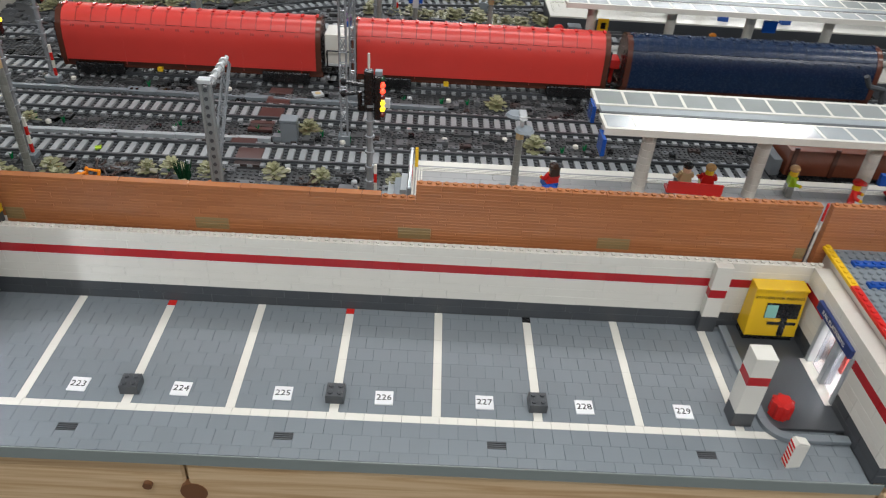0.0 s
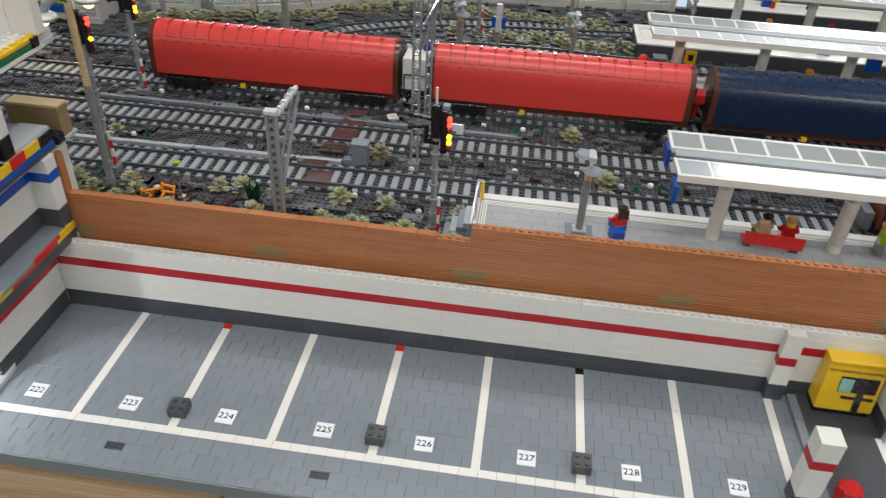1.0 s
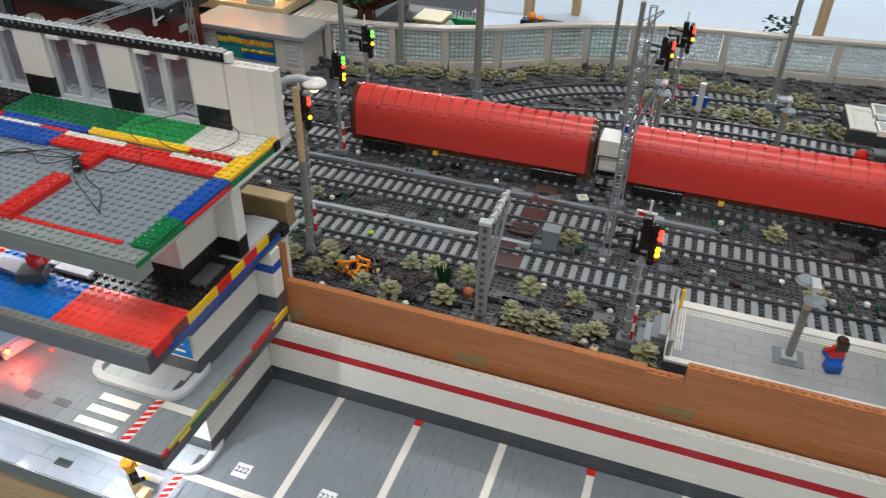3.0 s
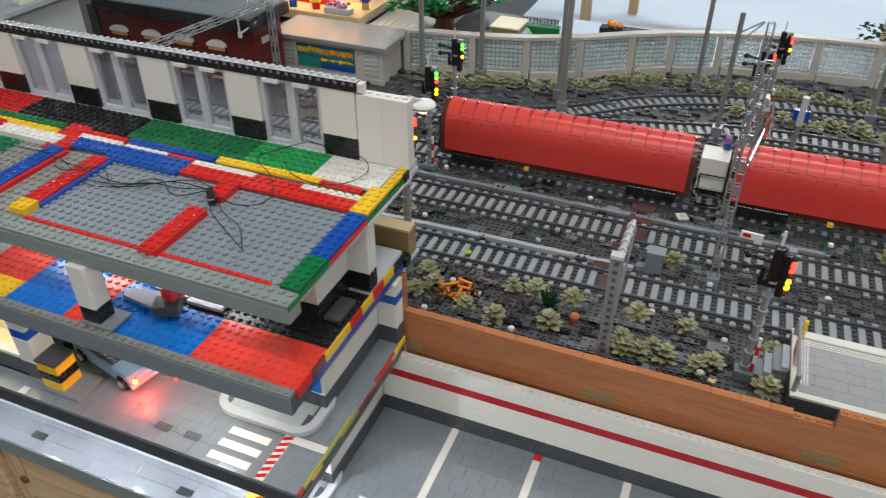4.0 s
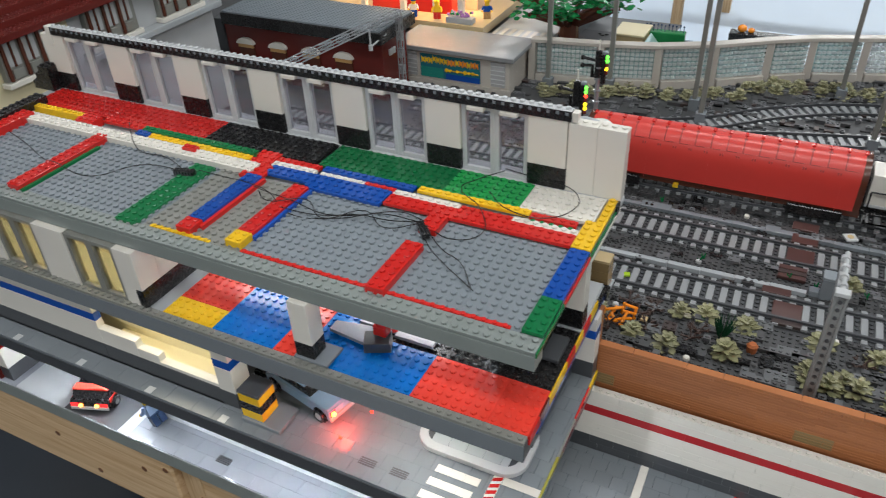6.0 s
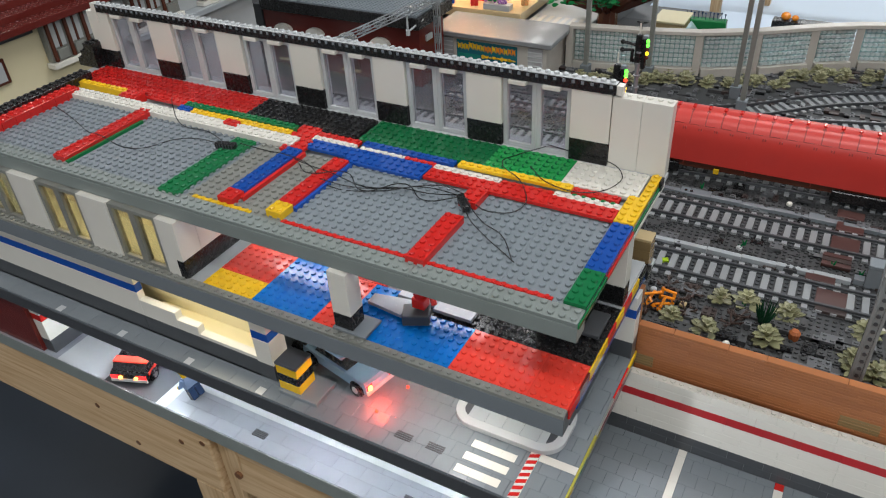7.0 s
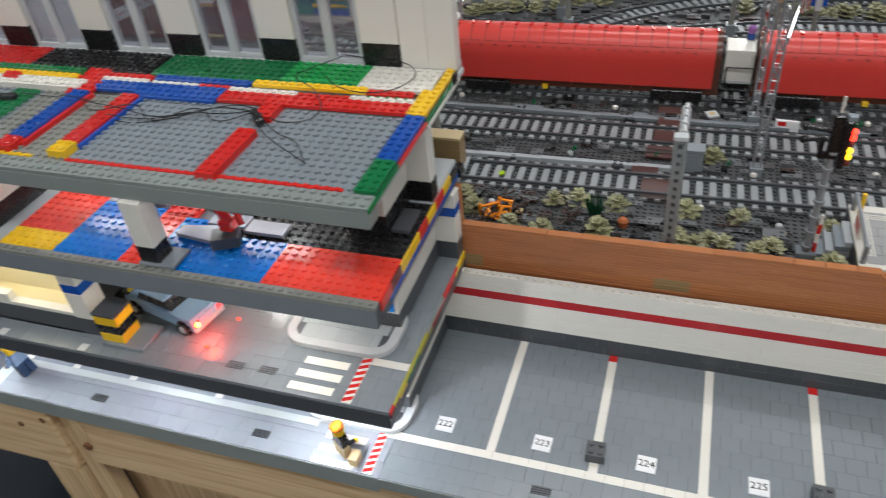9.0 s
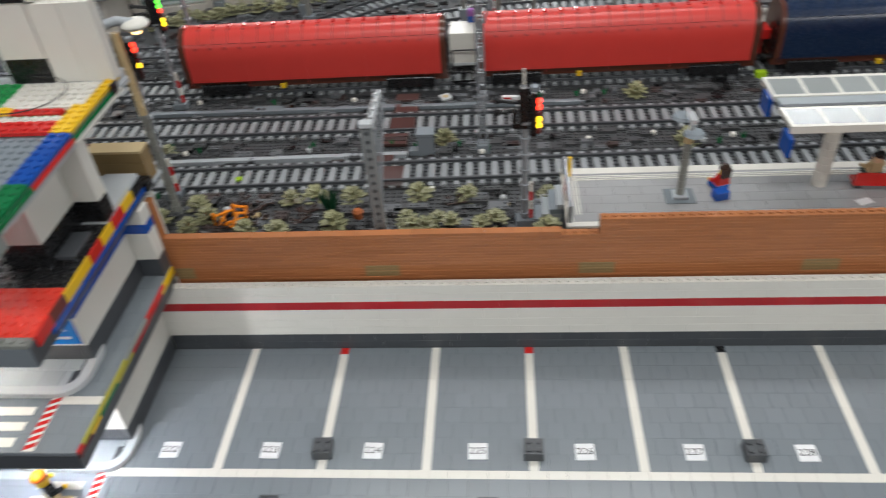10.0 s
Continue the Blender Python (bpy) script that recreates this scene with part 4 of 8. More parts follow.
def deck_tiles(owner, x0, x1, y0, y1, zt, mat, w=0.016, d=0.016, cap=260):
    yy, row = y0, 0
    while yy < y1 - 1e-4:
        yb = min(yy + d, y1)
        for a, b, _, _ in tile_run(x0, x1, yy, yb, w, (w / 2) * (row % 2)):
            key = ("dt", round(b - a, 5), round(yb - yy, 5), mat.name)
            if key not in _cache:
                _cache[key] = Mesh().box(0.00015, b - a - 0.00015, 0.00005, yb - yy - 0.00005, -0.0032, 0, c=0.0001).data("tile", mat)
            part("tile", _cache[key], None, owner, at=pose(a, yy, zt - deck_rng.uniform(0, 0.00012)))
        yy, row = yb, row + 1


deck_tiles(deck1, -0.36, DX1, -0.191, -0.067, G1, M_MID)
deck_tiles(deck1, -0.0955, DX1, -0.067, 0.012, G1, M_MID)
deck_tiles(deck1, DX0, -0.36, -0.191, -0.171, G1, M_MID, 0.032, 0.024)
part("paving", Mesh().box(-0.36, -0.096, -0.0669, 0.012, G1 - 0.0033, G1), M_MID, deck1)
# coloured plates along the deck's end face
M_MUSTARD = material("olive_yellow_plastic", (0.40, 0.36, 0.05), 0.35)
for a, b, mat in ((-0.1900, -0.1820, M_RED), (-0.1818, -0.1020, M_MUSTARD), (-0.1018, -0.0560, M_OLDGREY), (-0.0558, -0.0140, M_RED), (-0.0138, 0.0110, M_YELLOW)):
    part("edge_plate", Mesh().box(DX1, DX1 + 0.0016, a, b, 0.0945, 0.0982, c=0.0002), mat, deck1)
for a, b, mat in ((-0.1900, -0.1700, M_DRED), (-0.1698, -0.1540, M_YELLOW), (-0.1538, -0.1220, M_GREEN), (-0.1218, -0.0900, M_MUSTARD), (-0.0898, -0.0200, M_STRIPE), (-0.0198, 0.0110, M_YELLOW)):
    part("edge_plate", Mesh().box(DX1, DX1 + 0.0014, a, b, 0.0905, 0.0943, c=0.0002), mat, deck1)


def markings(owner, z, low_end=-0.190):
    """Zebra, striped stop bar and white line, the same on two levels."""
    for i, y in enumerate((-0.1545, -0.1685, -0.1825)):
        for j in range(3):
            x0 = -0.1475 + j * 0.0130 - i * 0.001
            part("zebra_tile", Mesh().box(x0, x0 + 0.0128, max(y - 0.0038, low_end), y + 0.0038, z, z + 0.0004), M_WHITE, owner)
    part("stop_bar", Mesh().box(-0.1005, -0.0925, low_end, -0.139, z, z + 0.0004), M_WHITE, owner)
    for i in range(7):
        y = low_end + 0.0006 + i * 0.0068
        part("stop_stripe", Mesh().prism([(-0.1003, y), (-0.0927, y + 0.0035), (-0.0927, y + 0.0072), (-0.1003, y + 0.0037)], "z", z + 0.0004, z + 0.0007), M_RED, owner)


markings(deck1, G1)
part("line_tile", Mesh().box(-0.092, DX1, -0.1480, -0.1405, G1, G1 + 0.0004), M_WHITE, deck1)


def island_kerb(owner, x0, x1, y0, y1, z, r=0.020):
    """Rounded pavement: kerb ring with paler paving inside."""
    def rounded(x0, x1, y0, y1, r, n=6):
        out = []
        for cx, cy, a0 in ((x1 - r, y1 - r, 0), (x0 + r, y1 - r, 90), (x0 + r, y0 + r, 180), (x1 - r, y0 + r, 270)):
            out += [(cx + r * math.cos(radians(a0 + 90 * i / n)), cy + r * math.sin(radians(a0 + 90 * i / n))) for i in range(n + 1)]
        return out
    ou, inn = rounded(x0, x1, y0, y1, r), rounded(x0 + 0.008, x1 - 0.008, y0 + 0.008, y1 - 0.008, r - 0.008)
    n = len(ou)
    m = Mesh()
    v = [(*p, z) for p in ou] + [(*p, z + 0.0040) for p in ou] + [(ou[i][0] * 0.96 + inn[i][0] * 0.04, ou[i][1] * 0.96 + inn[i][1] * 0.04, z + 0.0046) for i in range(n)] + [(*p, z + 0.0046) for p in inn] + [(*p, z) for p in inn]
    f = [(i + k * n, (i + 1) % n + k * n, (i + 1) % n + (k + 1) * n, i + (k + 1) * n) for k in range(4) for i in range(n)]
    part("kerb", m.add(v, f), M_PALE, owner)
    part("paving", Mesh().prism([(p[0], p[1]) for p in inn], "z", z, z + 0.0034), M_DARK, owner)
    yy = y0 + 0.0085
    while yy < y1 - 0.010:
        inset = 0.0095 if yy > y0 + 0.012 and yy < y1 - 0.026 else 0.0145
        for a, b, _, _ in tile_run(x0 + inset, x1 - inset, yy, yy + 0.016, 0.016, 0.0):
            part("tile", Mesh().box(a + 0.00015, b - 0.00015, yy + 0.00005, min(yy + 0.0159, y1 - 0.0085), z + 0.0034, z + 0.0040, c=0.0001), M_LIGHT, owner)
        yy += 0.016


kerb1 = thing("pavement", "pale grey rounded kerb island on the deck", "pavement", kind="structure")
island_kerb(kerb1, -0.178, -0.078, -0.142, -0.080, G1)

# street level
M_STREET = material("lilac_grey_plastic", (0.27, 0.29, 0.325), 0.14, vary=0.04)
street = thing("street", "pale grey tiled street at ground level under the decks", "road", kind="structure")
part("bed", Mesh().box(DX0, -0.0865, -0.1859, -0.050, -0.0026, -0.0002), M_STREET, street)
deck_tiles(street, -0.505, -0.0865, -0.1859, -0.146, 0.0012, M_STREET, 0.032, 0.0153)
for dx in (-0.207, -0.387):
    drain(dx, -0.1695, 0.0030)
# LED light on the street, painted as a paler sheet
part("asphalt_patch", Mesh().box(-0.68, -0.505, -0.1859, -0.10, -0.0002, 0.0010), M_LIGHT, street)
# the red car's shadow, laid over it as a dark sheet
part("asphalt_patch", Mesh().box(-0.60, -0.52, -0.1859, -0.10, 0.0010, 0.0014), M_DARK, street)
markings(street, 0.0012, -0.1855)
part("line_tile", Mesh().box(-0.50, -0.16, -0.1490, -0.1410, 0.0012, 0.0017), M_PALE, street)
for lx in (-0.27, -0.37, -0.44, -0.50):
    part("line_tile", Mesh().box(lx - 0.004, lx + 0.004, -0.1409, -0.085, 0.0012, 0.0017), M_WHITE, street)
kerb0 = thing("pavement", "pale grey rounded kerb island at street level", "pavement", kind="structure")
island_kerb(kerb0, -0.182, -0.0775, -0.142, -0.085, 0.0006)
# wall of the lowest storey towards the car park
low = thing("wall_left", "white brick wall with a red stripe and dark grey base", "wall", kind="structure")
TURN_L = Matrix.Translation((XL, 0, 0)) @ pose(0, 0, 0, 0, 0, 90)
brick_wall(low, -0.111, -0.0005, LOW_COURSES, 0.008, turned=TURN_L)
TURN_F = Matrix.Translation((0, -0.111, 0))
brick_wall(low, -0.158, XL - 0.0081, LOW_COURSES, 0.008, turned=TURN_F)
part("back", Mesh().box(DX0, XL - 0.001, 0.002, 0.010, 0, 0.078), M_WHITE, low)
part("side", Mesh().box(-0.158, -0.1505, -0.1028, 0.0, 0, 0.078), M_WHITE, low)
endwall = thing("wall_street_end", "white wall with a red stripe closing the street level", "wall", kind="structure")
for z0, z1, mat in ((0, 0.0192, M_DARK), (0.0193, 0.048, M_WHITE), (0.0481, 0.0575, M_RED), (0.0576, 0.078, M_WHITE)):
    part("brick", Mesh().box(-0.706, -0.690, -0.180, 0.0, z0, z1, c=0.0003), mat, endwall)
part("brick", Mesh().box(-0.80, -0.7065, -0.184, 0.0, 0, 0.078, c=0.0003), M_DRED, endwall)

# storey between the first and the second deck
storey = thing("wall_upper_storey", "white wall with a blue stripe and dark grey base on the deck", "wall", kind="structure")
B1 = [(0.0192, M_DARK), (0.0288, M_WHITE), (0.0096, M_BLUE), (0.0140, M_WHITE)]


def band_wall(owner, x0, x1, y0, y1, rows, z0, name="brick"):
    z = z0
    for h, mat in rows:
        part(name, Mesh().box(x0, x1, y0, y1, z + 0.00005, z + h, c=0.0003), mat, owner)
        z += h


band_wall(storey, -0.0890, -0.0810, -0.106, 0.0, B1, G1)
band_wall(storey, -0.146, -0.0891, -0.106, -0.098, B1, G1)
band_wall(storey, -0.0809, -0.0610, -0.003, 0.012, B1, G1)
band_wall(storey, -0.36, -0.108, 0.004, 0.012, [(0.0915 - 0.020, M_WHITE)], G1)
exit_sign = solid("exit_sign", Mesh().box(-0.1185, -0.0840, -0.1070, -0.1062, 0.1205, 0.146, c=0.0002), M_AZURE, "blue sign reading Exit with a white arrow", "sign")
text_mesh("Exit", 0.011, M_PAPER, Matrix.Translation((-0.0995, -0.1072, 0.138)) @ pose(0, 0, 0, 90), "printed_word", exit_sign)
part("arrow", Mesh().box(-0.1095, -0.090, -0.1074, -0.1071, 0.1265, 0.129).prism([(-0.1145, 0.1278), (-0.1090, 0.1242), (-0.1090, 0.1314)], "y", -0.1074, -0.1071), M_PAPER, exit_sign)
# long front wall with its stepped opening
FY = -0.170
band_wall(storey, DX0, -0.507, FY, FY + 0.008, B1, G1)
band_wall(storey, -0.5069, -0.345, FY, FY + 0.008, [(0.0192, M_DARK)], G1)
for x0, x1, h in ((-0.5069, -0.4590, 0.0200), (-0.4589, -0.4320, 0.0120), (-0.4319, -0.3601, 0.0040)):
    part("brick", Mesh().box(x0, x1, FY, FY + 0.008, G1 + 0.0193, G1 + 0.0193 + h, c=0.0003), M_WHITE, storey)
band_wall(storey, -0.360, -0.341, FY - 0.001, FY + 0.020, B1, G1)
part("inner_wall", Mesh().box(DX0, -0.3600, FY + 0.026, FY + 0.034, G1, 0.170), M_CREAM, storey)
part("inner_sill", Mesh().box(-0.5069, -0.3602, FY + 0.0081, FY + 0.026, G1, G1 + 0.019), M_CREAM, storey)
post_yb = thing("warning_pillar", "square yellow and black banded pillar on a grey foot", "pillar")
part("foot", Mesh().box(-0.331, -0.289, -0.181, -0.150, G1, G1 + 0.0045, c=0.0004), M_MID, post_yb)
for i, mat in enumerate((M_YELLOW, M_BLACK, M_YELLOW)):
    part("band", Mesh().box(-0.331, -0.308, -0.178, -0.156, G1 + 0.0046 + i * 0.0096, G1 + 0.0141 + i * 0.0096, c=0.0003), mat, post_yb)
part("cap", Mesh().box(-0.3315, -0.3075, -0.1785, -0.1555, G1 + 0.0335, G1 + 0.0365, c=0.0004), M_DARK, post_yb)
for ex in (-0.622, -0.529, -0.437, -0.348):
    part("line_tile", Mesh().box(ex - 0.004, ex + 0.004, -0.1905, -0.1825, G1, G1 + 0.0004), M_PALE, deck1)
drain(-0.203, -0.174, G1 + 0.0004), drain(-0.173, -0.173, G1 + 0.0004)

# second deck
deck2 = thing("deck_2", "studded second deck patched with red, blue, black and yellow plates", "deck", kind="structure")
D2F = -0.1755
part("deck_slab", Mesh().box(DX0, -0.064, D2F + 0.0012, 0.022, 0.1705, G2 - 0.0033, c=0.0004), M_DARK, deck2)
part("edge_beam", Mesh().box(DX0, -0.064, D2F, D2F + 0.0011, 0.1705, G2 - 0.0034, c=0.0003), M_MID, deck2)


def colored(owner, x0, y0, nx, ny, zt, mat, name="plate", h=PL, n=8):
    """A stretch of studded plates, at most eight studs each."""
    k = 0
    while k < nx:
        w = min(8 if nx - k != 9 else 6, nx - k)
        part(name, brick(w, ny, h, True, n=n).moved(pose(x0 + k * ST, y0, zt - h)), mat, owner)
        k += w


for i in range(11):
    colored(deck2, -0.064 - 0.064 * (i + 1), D2F, 8, 1, G2, M_OLDGREY)
R2 = D2F + 0.0081
colored(deck2, -0.160, R2, 12, 6, G2, M_BRICKRED)
colored(deck2, -0.2400, R2, 10, 6, G2, M_AZURE)
colored(deck2, -0.2401, R2 + 0.0481, 4, 1, G2, M_AZURE)
colored(deck2, -0.2641, R2, 3, 3, G2, M_BLUE)
colored(deck2, -0.2641, R2 + 0.0241, 3, 5, G2, M_AZURE)
colored(deck2, -0.2881, R2, 3, 8, G2, M_BRICKRED)
colored(deck2, -0.3521, R2, 8, 9, G2, M_AZURE)
colored(deck2, -0.4081, R2, 7, 3, G2, M_YELLOW)
colored(deck2, -0.4081, R2 + 0.0241, 7, 8, G2, M_BRICKRED)
colored(deck2, -0.1600, R2 + 0.0481, 12, 9, G2, M_BLACK)
colored(deck2, -0.2080, R2 + 0.0482, 6, 4, G2, M_BLACK)
colored(deck2, -0.2881, R2 + 0.0641, 4, 2, G2, M_RED)
part("tile_patch", Mesh().box(-0.2005, -0.1655, -0.1170, -0.1010, G2 + 0.0018, G2 + 0.0050, c=0.0003), M_LILAC, deck2)
part("tile_patch", Mesh().box(-0.2365, -0.2015, -0.1130, -0.0975, G2 + 0.0018, G2 + 0.0050, c=0.0003), M_LILAC, deck2)
part("tile_patch", Mesh().box(-0.322, -0.290, R2 + 0.073, R2 + 0.100, G2 + 0.0018, G2 + 0.0050, c=0.0003), M_LILAC, deck2)
part("tile_patch", Mesh().box(-0.400, -0.345, R2 + 0.082, R2 + 0.106, G2 + 0.0018, G2 + 0.0050, c=0.0003), M_LILAC, deck2)
part("tile_patch", Mesh().prism([(-0.255, -0.1310), (-0.2205, -0.1350), (-0.2205, -0.1140), (-0.255, -0.1200)], "z", G2 + 0.0018, G2 + 0.0050), M_LILAC, deck2)
part("deck_fill", Mesh().box(DX0, -0.0640, R2 + 0.121, 0.0215, G2 - 0.0032, G2 - 0.0002), M_LIGHT, deck2)
part("deck_fill", Mesh().box(DX0, -0.4083, R2, R2 + 0.1209, G2 - 0.0032, G2 - 0.0002), M_LIGHT, deck2)
for x0, x1, y0 in ((-0.3520, -0.2885, -0.0950), (-0.2880, -0.2085, -0.0860), (-0.2080, -0.1605, -0.0870)):
    deck_tiles(deck2, x0, x1, y0, -0.0470, G2 + 0.0002, M_LILAC)
for i, mat in enumerate((M_RED, M_DRED, M_YELLOW, M_YELLOW, M_RED, M_YELLOW, M_RED, M_YELLOW, M_BLACK)):
    a = -0.167 + i * 0.0208
    part("edge_plate", Mesh().box(-0.0639, -0.0624, a, a + 0.0207, G2 - 0.0100 + 0.0004 * (i % 2), G2 - 0.0005, c=0.0002), mat, deck2)
part("edge_band", Mesh().box(-0.0639, -0.0628, -0.15, 0.02, G2 - 0.0160, G2 - 0.0105, c=0.0002), M_BLUE, deck2)
bw = thing("deck_pillar", "square white pillar with a black foot on the second deck", "pillar")
part("foot_plate", Mesh().box(-0.264, -0.232, -0.1700, -0.146, G2 + 0.0017, G2 + 0.0040, c=0.0003), M_MID, bw)
part("foot", Mesh().box(-0.2625, -0.2450, -0.1680, -0.1510, G2 + 0.0041, G2 + 0.0185, c=0.0004), M_BLACK, bw)
part("shaft", Mesh().box(-0.2625, -0.2450, -0.1680, -0.1510, G2 + 0.0186, 0.2505, c=0.0004), M_WHITE, bw)
# rooms between the second and third deck
rooms = thing("wall_rooms", "white walls with black bases between second and third deck", "wall", kind="structure")
C1 = [(0.0192, M_BLACK), (0.0487, M_WHITE)]
ZR = G2 + 0.0001
band_wall(rooms, -0.118, -0.0921, -0.096, -0.088, C1, ZR)
band_wall(rooms, -0.0920, -0.0840, -0.096, -0.0300, C1, ZR)
band_wall(rooms, -0.0839, -0.0640, -0.044, -0.030, C1, ZR)
band_wall(rooms, -0.118, -0.110, -0.0879, -0.0421, C1, ZR)
band_wall(rooms, -0.42, -0.1101, -0.042, -0.034, [(0.0679, M_WHITE)], ZR)
part("back_tile", Mesh().box(-0.092, -0.0645, -0.0295, 0.020, ZR - 0.0001, ZR + 0.0025), M_PALE, rooms)
band_wall(rooms, -0.430, -0.422, -0.1705, -0.1475, [(0.0192, M_BLACK), (0.0404, M_WHITE)], ZR)
band_wall(rooms, -0.430, -0.422, -0.1474, -0.050, C1, ZR)
part("worktop", Mesh().box(-0.083, -0.068, -0.092, -0.062, ZR + 0.0016, ZR + 0.0050, c=0.0004), M_DARK, rooms)
# window front of the left part
for i in range(4):
    wx = -0.4301 - 0.1005 * i
    wide = 0.015 if i == 0 else 0.040
    a = wx - (0.015 if i == 0 else 0.0150)
    band_wall(rooms, a, a + wide, -0.170, -0.162, [(0.0594, M_WHITE)], ZR)
part("room_back", Mesh().box(-0.735, -0.4305, -0.120, -0.112, G2, 0.2590), M_WHITE, rooms)


def window(name, x0, x1, y, z0, z1, label, pane_mat=M_CLEAR, wmat=M_PALE, d=0.007):
    w = thing(name, label, "window", kind="structure")
    t = 0.004
    mid_x = (x0 + x1) / 2
    for a, b in ((x0, mid_x - 0.0001), (mid_x + 0.0001, x1)):
        fr = Mesh().box(a, a + t, y, y + d, z0, z1, c=0.0003).box(b - t, b, y, y + d, z0, z1, c=0.0003)
        fr.box(a + t, b - t, y, y + d, z0, z0 + t, c=0.0003).box(a + t, b - t, y, y + d, z1 - t, z1, c=0.0003)
        part("window_frame", fr, wmat, w)
        part("pane", Mesh().box(a + t, b - t, y + 0.003, y + 0.0042, z0 + t, z1 - t), pane_mat, w)
    return w


for k in range(3):
    wx = -0.4455 - 0.1005 * k
    window(f"window_{k + 1}", wx - 0.0598, wx, -0.169, ZR, 0.2502, "lit double window with smoky clear panes", M_SMOKE, M_OLDGREY)
# warm lamps in the rooms
area_lamp("room_lamp", (-0.56, -0.140, 0.2495), (0.24, 0.01), 0.13, (1.0, 0.82, 0.48))
for lx in (-0.468, -0.492, -0.575, -0.600, -0.676):
    solid("room_light_dot", Mesh().ball((0, 0, 0), 0.0022, nu=8, nv=6), L_YELLOW, "tiny yellow light inside the lit room", "light", "room lights", at=pose(lx, -0.1225, 0.222))
area_lamp("stair_lamp", (-0.43, -0.152, 0.1640), (0.13, 0.01), 0.036, (1.0, 0.90, 0.68))

# third deck
deck3 = thing("deck_3", "studded top deck of grey plates with coloured brick strips", "deck", kind="structure")
U = G3
UX0, UX1 = -0.736, -0.0625
UY = -0.1640                               # front of the top deck
UP, UB = U + PL, U + BR
part("front_beam", Mesh().box(UX0, UX1, UY, UY + 0.0160, 0.2510, U - 0.0033, c=0.0004), M_SAGE, deck3)
part("deck_slab", Mesh().box(UX0, UX1, UY + 0.0161, 0.058, 0.2592, U - 0.0033, c=0.0004), M_PALE, deck3)
Y1, Y2 = UY + 0.0161, UY + 0.1201          # the field of base plates
for x0, x1, mat in ((-0.3185, -0.0785, M_PLATE), (-0.4225, -0.3185, M_OLDGREY), (-0.7345, -0.4225, M_PLATE)):
    x = x0
    while x < x1 - 1e-4:
        xb = min(x + 8 * ST, x1)
        part("base_plate", plate_field(Mesh(), x, xb, Y1, Y2, U - 0.0032, U, 8), mat, deck3)
        x = xb
for i in range(10):
    colored(deck3, UX1 - 0.064 * (i + 1), UY, 8, 2, U + 0.0003, M_SAGE)
colored(deck3, UX1 - 0.672, UY, 4, 2, U + 0.0003, M_SAGE)
for x0, n, mat in ((-0.3185, 29, M_RED), (-0.4145, 8, M_YELLOW)):
    part("edging", Mesh().box(x0, x0 + n * ST, Y1 - 0.0004, Y1 + 0.0030, U, U + 0.0012, c=0.0002).stud_list(x0 + (np.arange(n) + 0.5) * ST, np.full(n, Y1 + 0.0014), np.full(n, U + 0.0004), 8, r=0.0019), mat, deck3)
colored(deck3, -0.1995, UY + 0.012, 2, 8, UP + 0.003, M_RED, "brick", 0.0062)
colored(deck3, -0.1995, -0.0680, 2, 3, UP + 0.003, M_RED, "brick", 0.0062)
colored(deck3, -0.0786, Y1, 2, 5, UP, M_GREEN)
colored(deck3, -0.0786, Y1 + 0.0401, 2, 8, UP, M_BLUE)
colored(deck3, -0.0786, Y2, 2, 5, UP + 0.0012, M_YELLOW)
colored(deck3, -0.0706, Y2 + 0.0401, 1, 6, UP + 0.0012, M_YELLOW)
for i in range(3):
    colored(deck3, -0.2470 + 0.056 * i, Y2 + 0.0005, 7, 2, UP + 0.0008, M_RED)
colored(deck3, -0.2470, Y2 + 0.0170, 8, 1, UP, M_WHITE)
colored(deck3, -0.1829, Y2 + 0.0170, 6, 1, UP - 0.001, M_RED)
colored(deck3, -0.1349, Y2 + 0.0170, 7, 1, UP, M_WHITE)
colored(deck3, -0.2270, Y2 + 0.0268, 13, 1, UP + 0.0030, M_YELLOW)
colored(deck3, -0.1229, Y2 + 0.0210, 5, 1, UP - 0.0016, M_GREEN)
colored(deck3, -0.1229, Y2 + 0.0268, 5, 1, UP + 0.0012, M_RED)
colored(deck3, -0.3760, Y2 + 0.0040, 6, 2, UP + 0.0008, M_BLUE)
colored(deck3, -0.3279, Y2 - 0.0040, 10, 3, UP + 0.0010, M_BLUE)
colored(deck3, -0.3279, Y2 + 0.0202, 6, 1, UP - 0.001, M_WHITE)
colored(deck3, -0.2799, Y2 + 0.0202, 4, 1, UP - 0.001, M_RED)
colored(deck3, -0.3279, Y2 + 0.0283, 12, 1, UP + 0.0010, M_BLUE)
colored(deck3, -0.3965, Y2 - 0.0080, 3, 3, UP + 0.0012, M_RED)
colored(deck3, -0.4045, Y2 + 0.0162, 3, 3, UP + 0.0012, M_RED)
colored(deck3, -0.3804, Y2 + 0.0202, 6, 1, UP, M_WHITE)
colored(deck3, -0.3804, Y2 + 0.0283, 6, 1, UP, M_RED)
colored(deck3, -0.4500, UY + 0.0110, 3, 13, UP, M_GREEN)
colored(deck3, -0.3870, UY + 0.0350, 2, 10, UP + 0.003, M_BLUE, "brick", 0.0062)
colored(deck3, -0.3870, UY + 0.0185, 2, 2, UP + 0.0034, M_RED, "brick", 0.0066)
part("edging", Mesh().box(-0.3708, -0.3675, UY + 0.0285, UY + 0.115, U, U + 0.0040), M_RED, deck3)
colored(deck3, -0.3350, UY + 0.0350, 2, 10, UP + 0.003, M_RED, "brick", 0.0062)
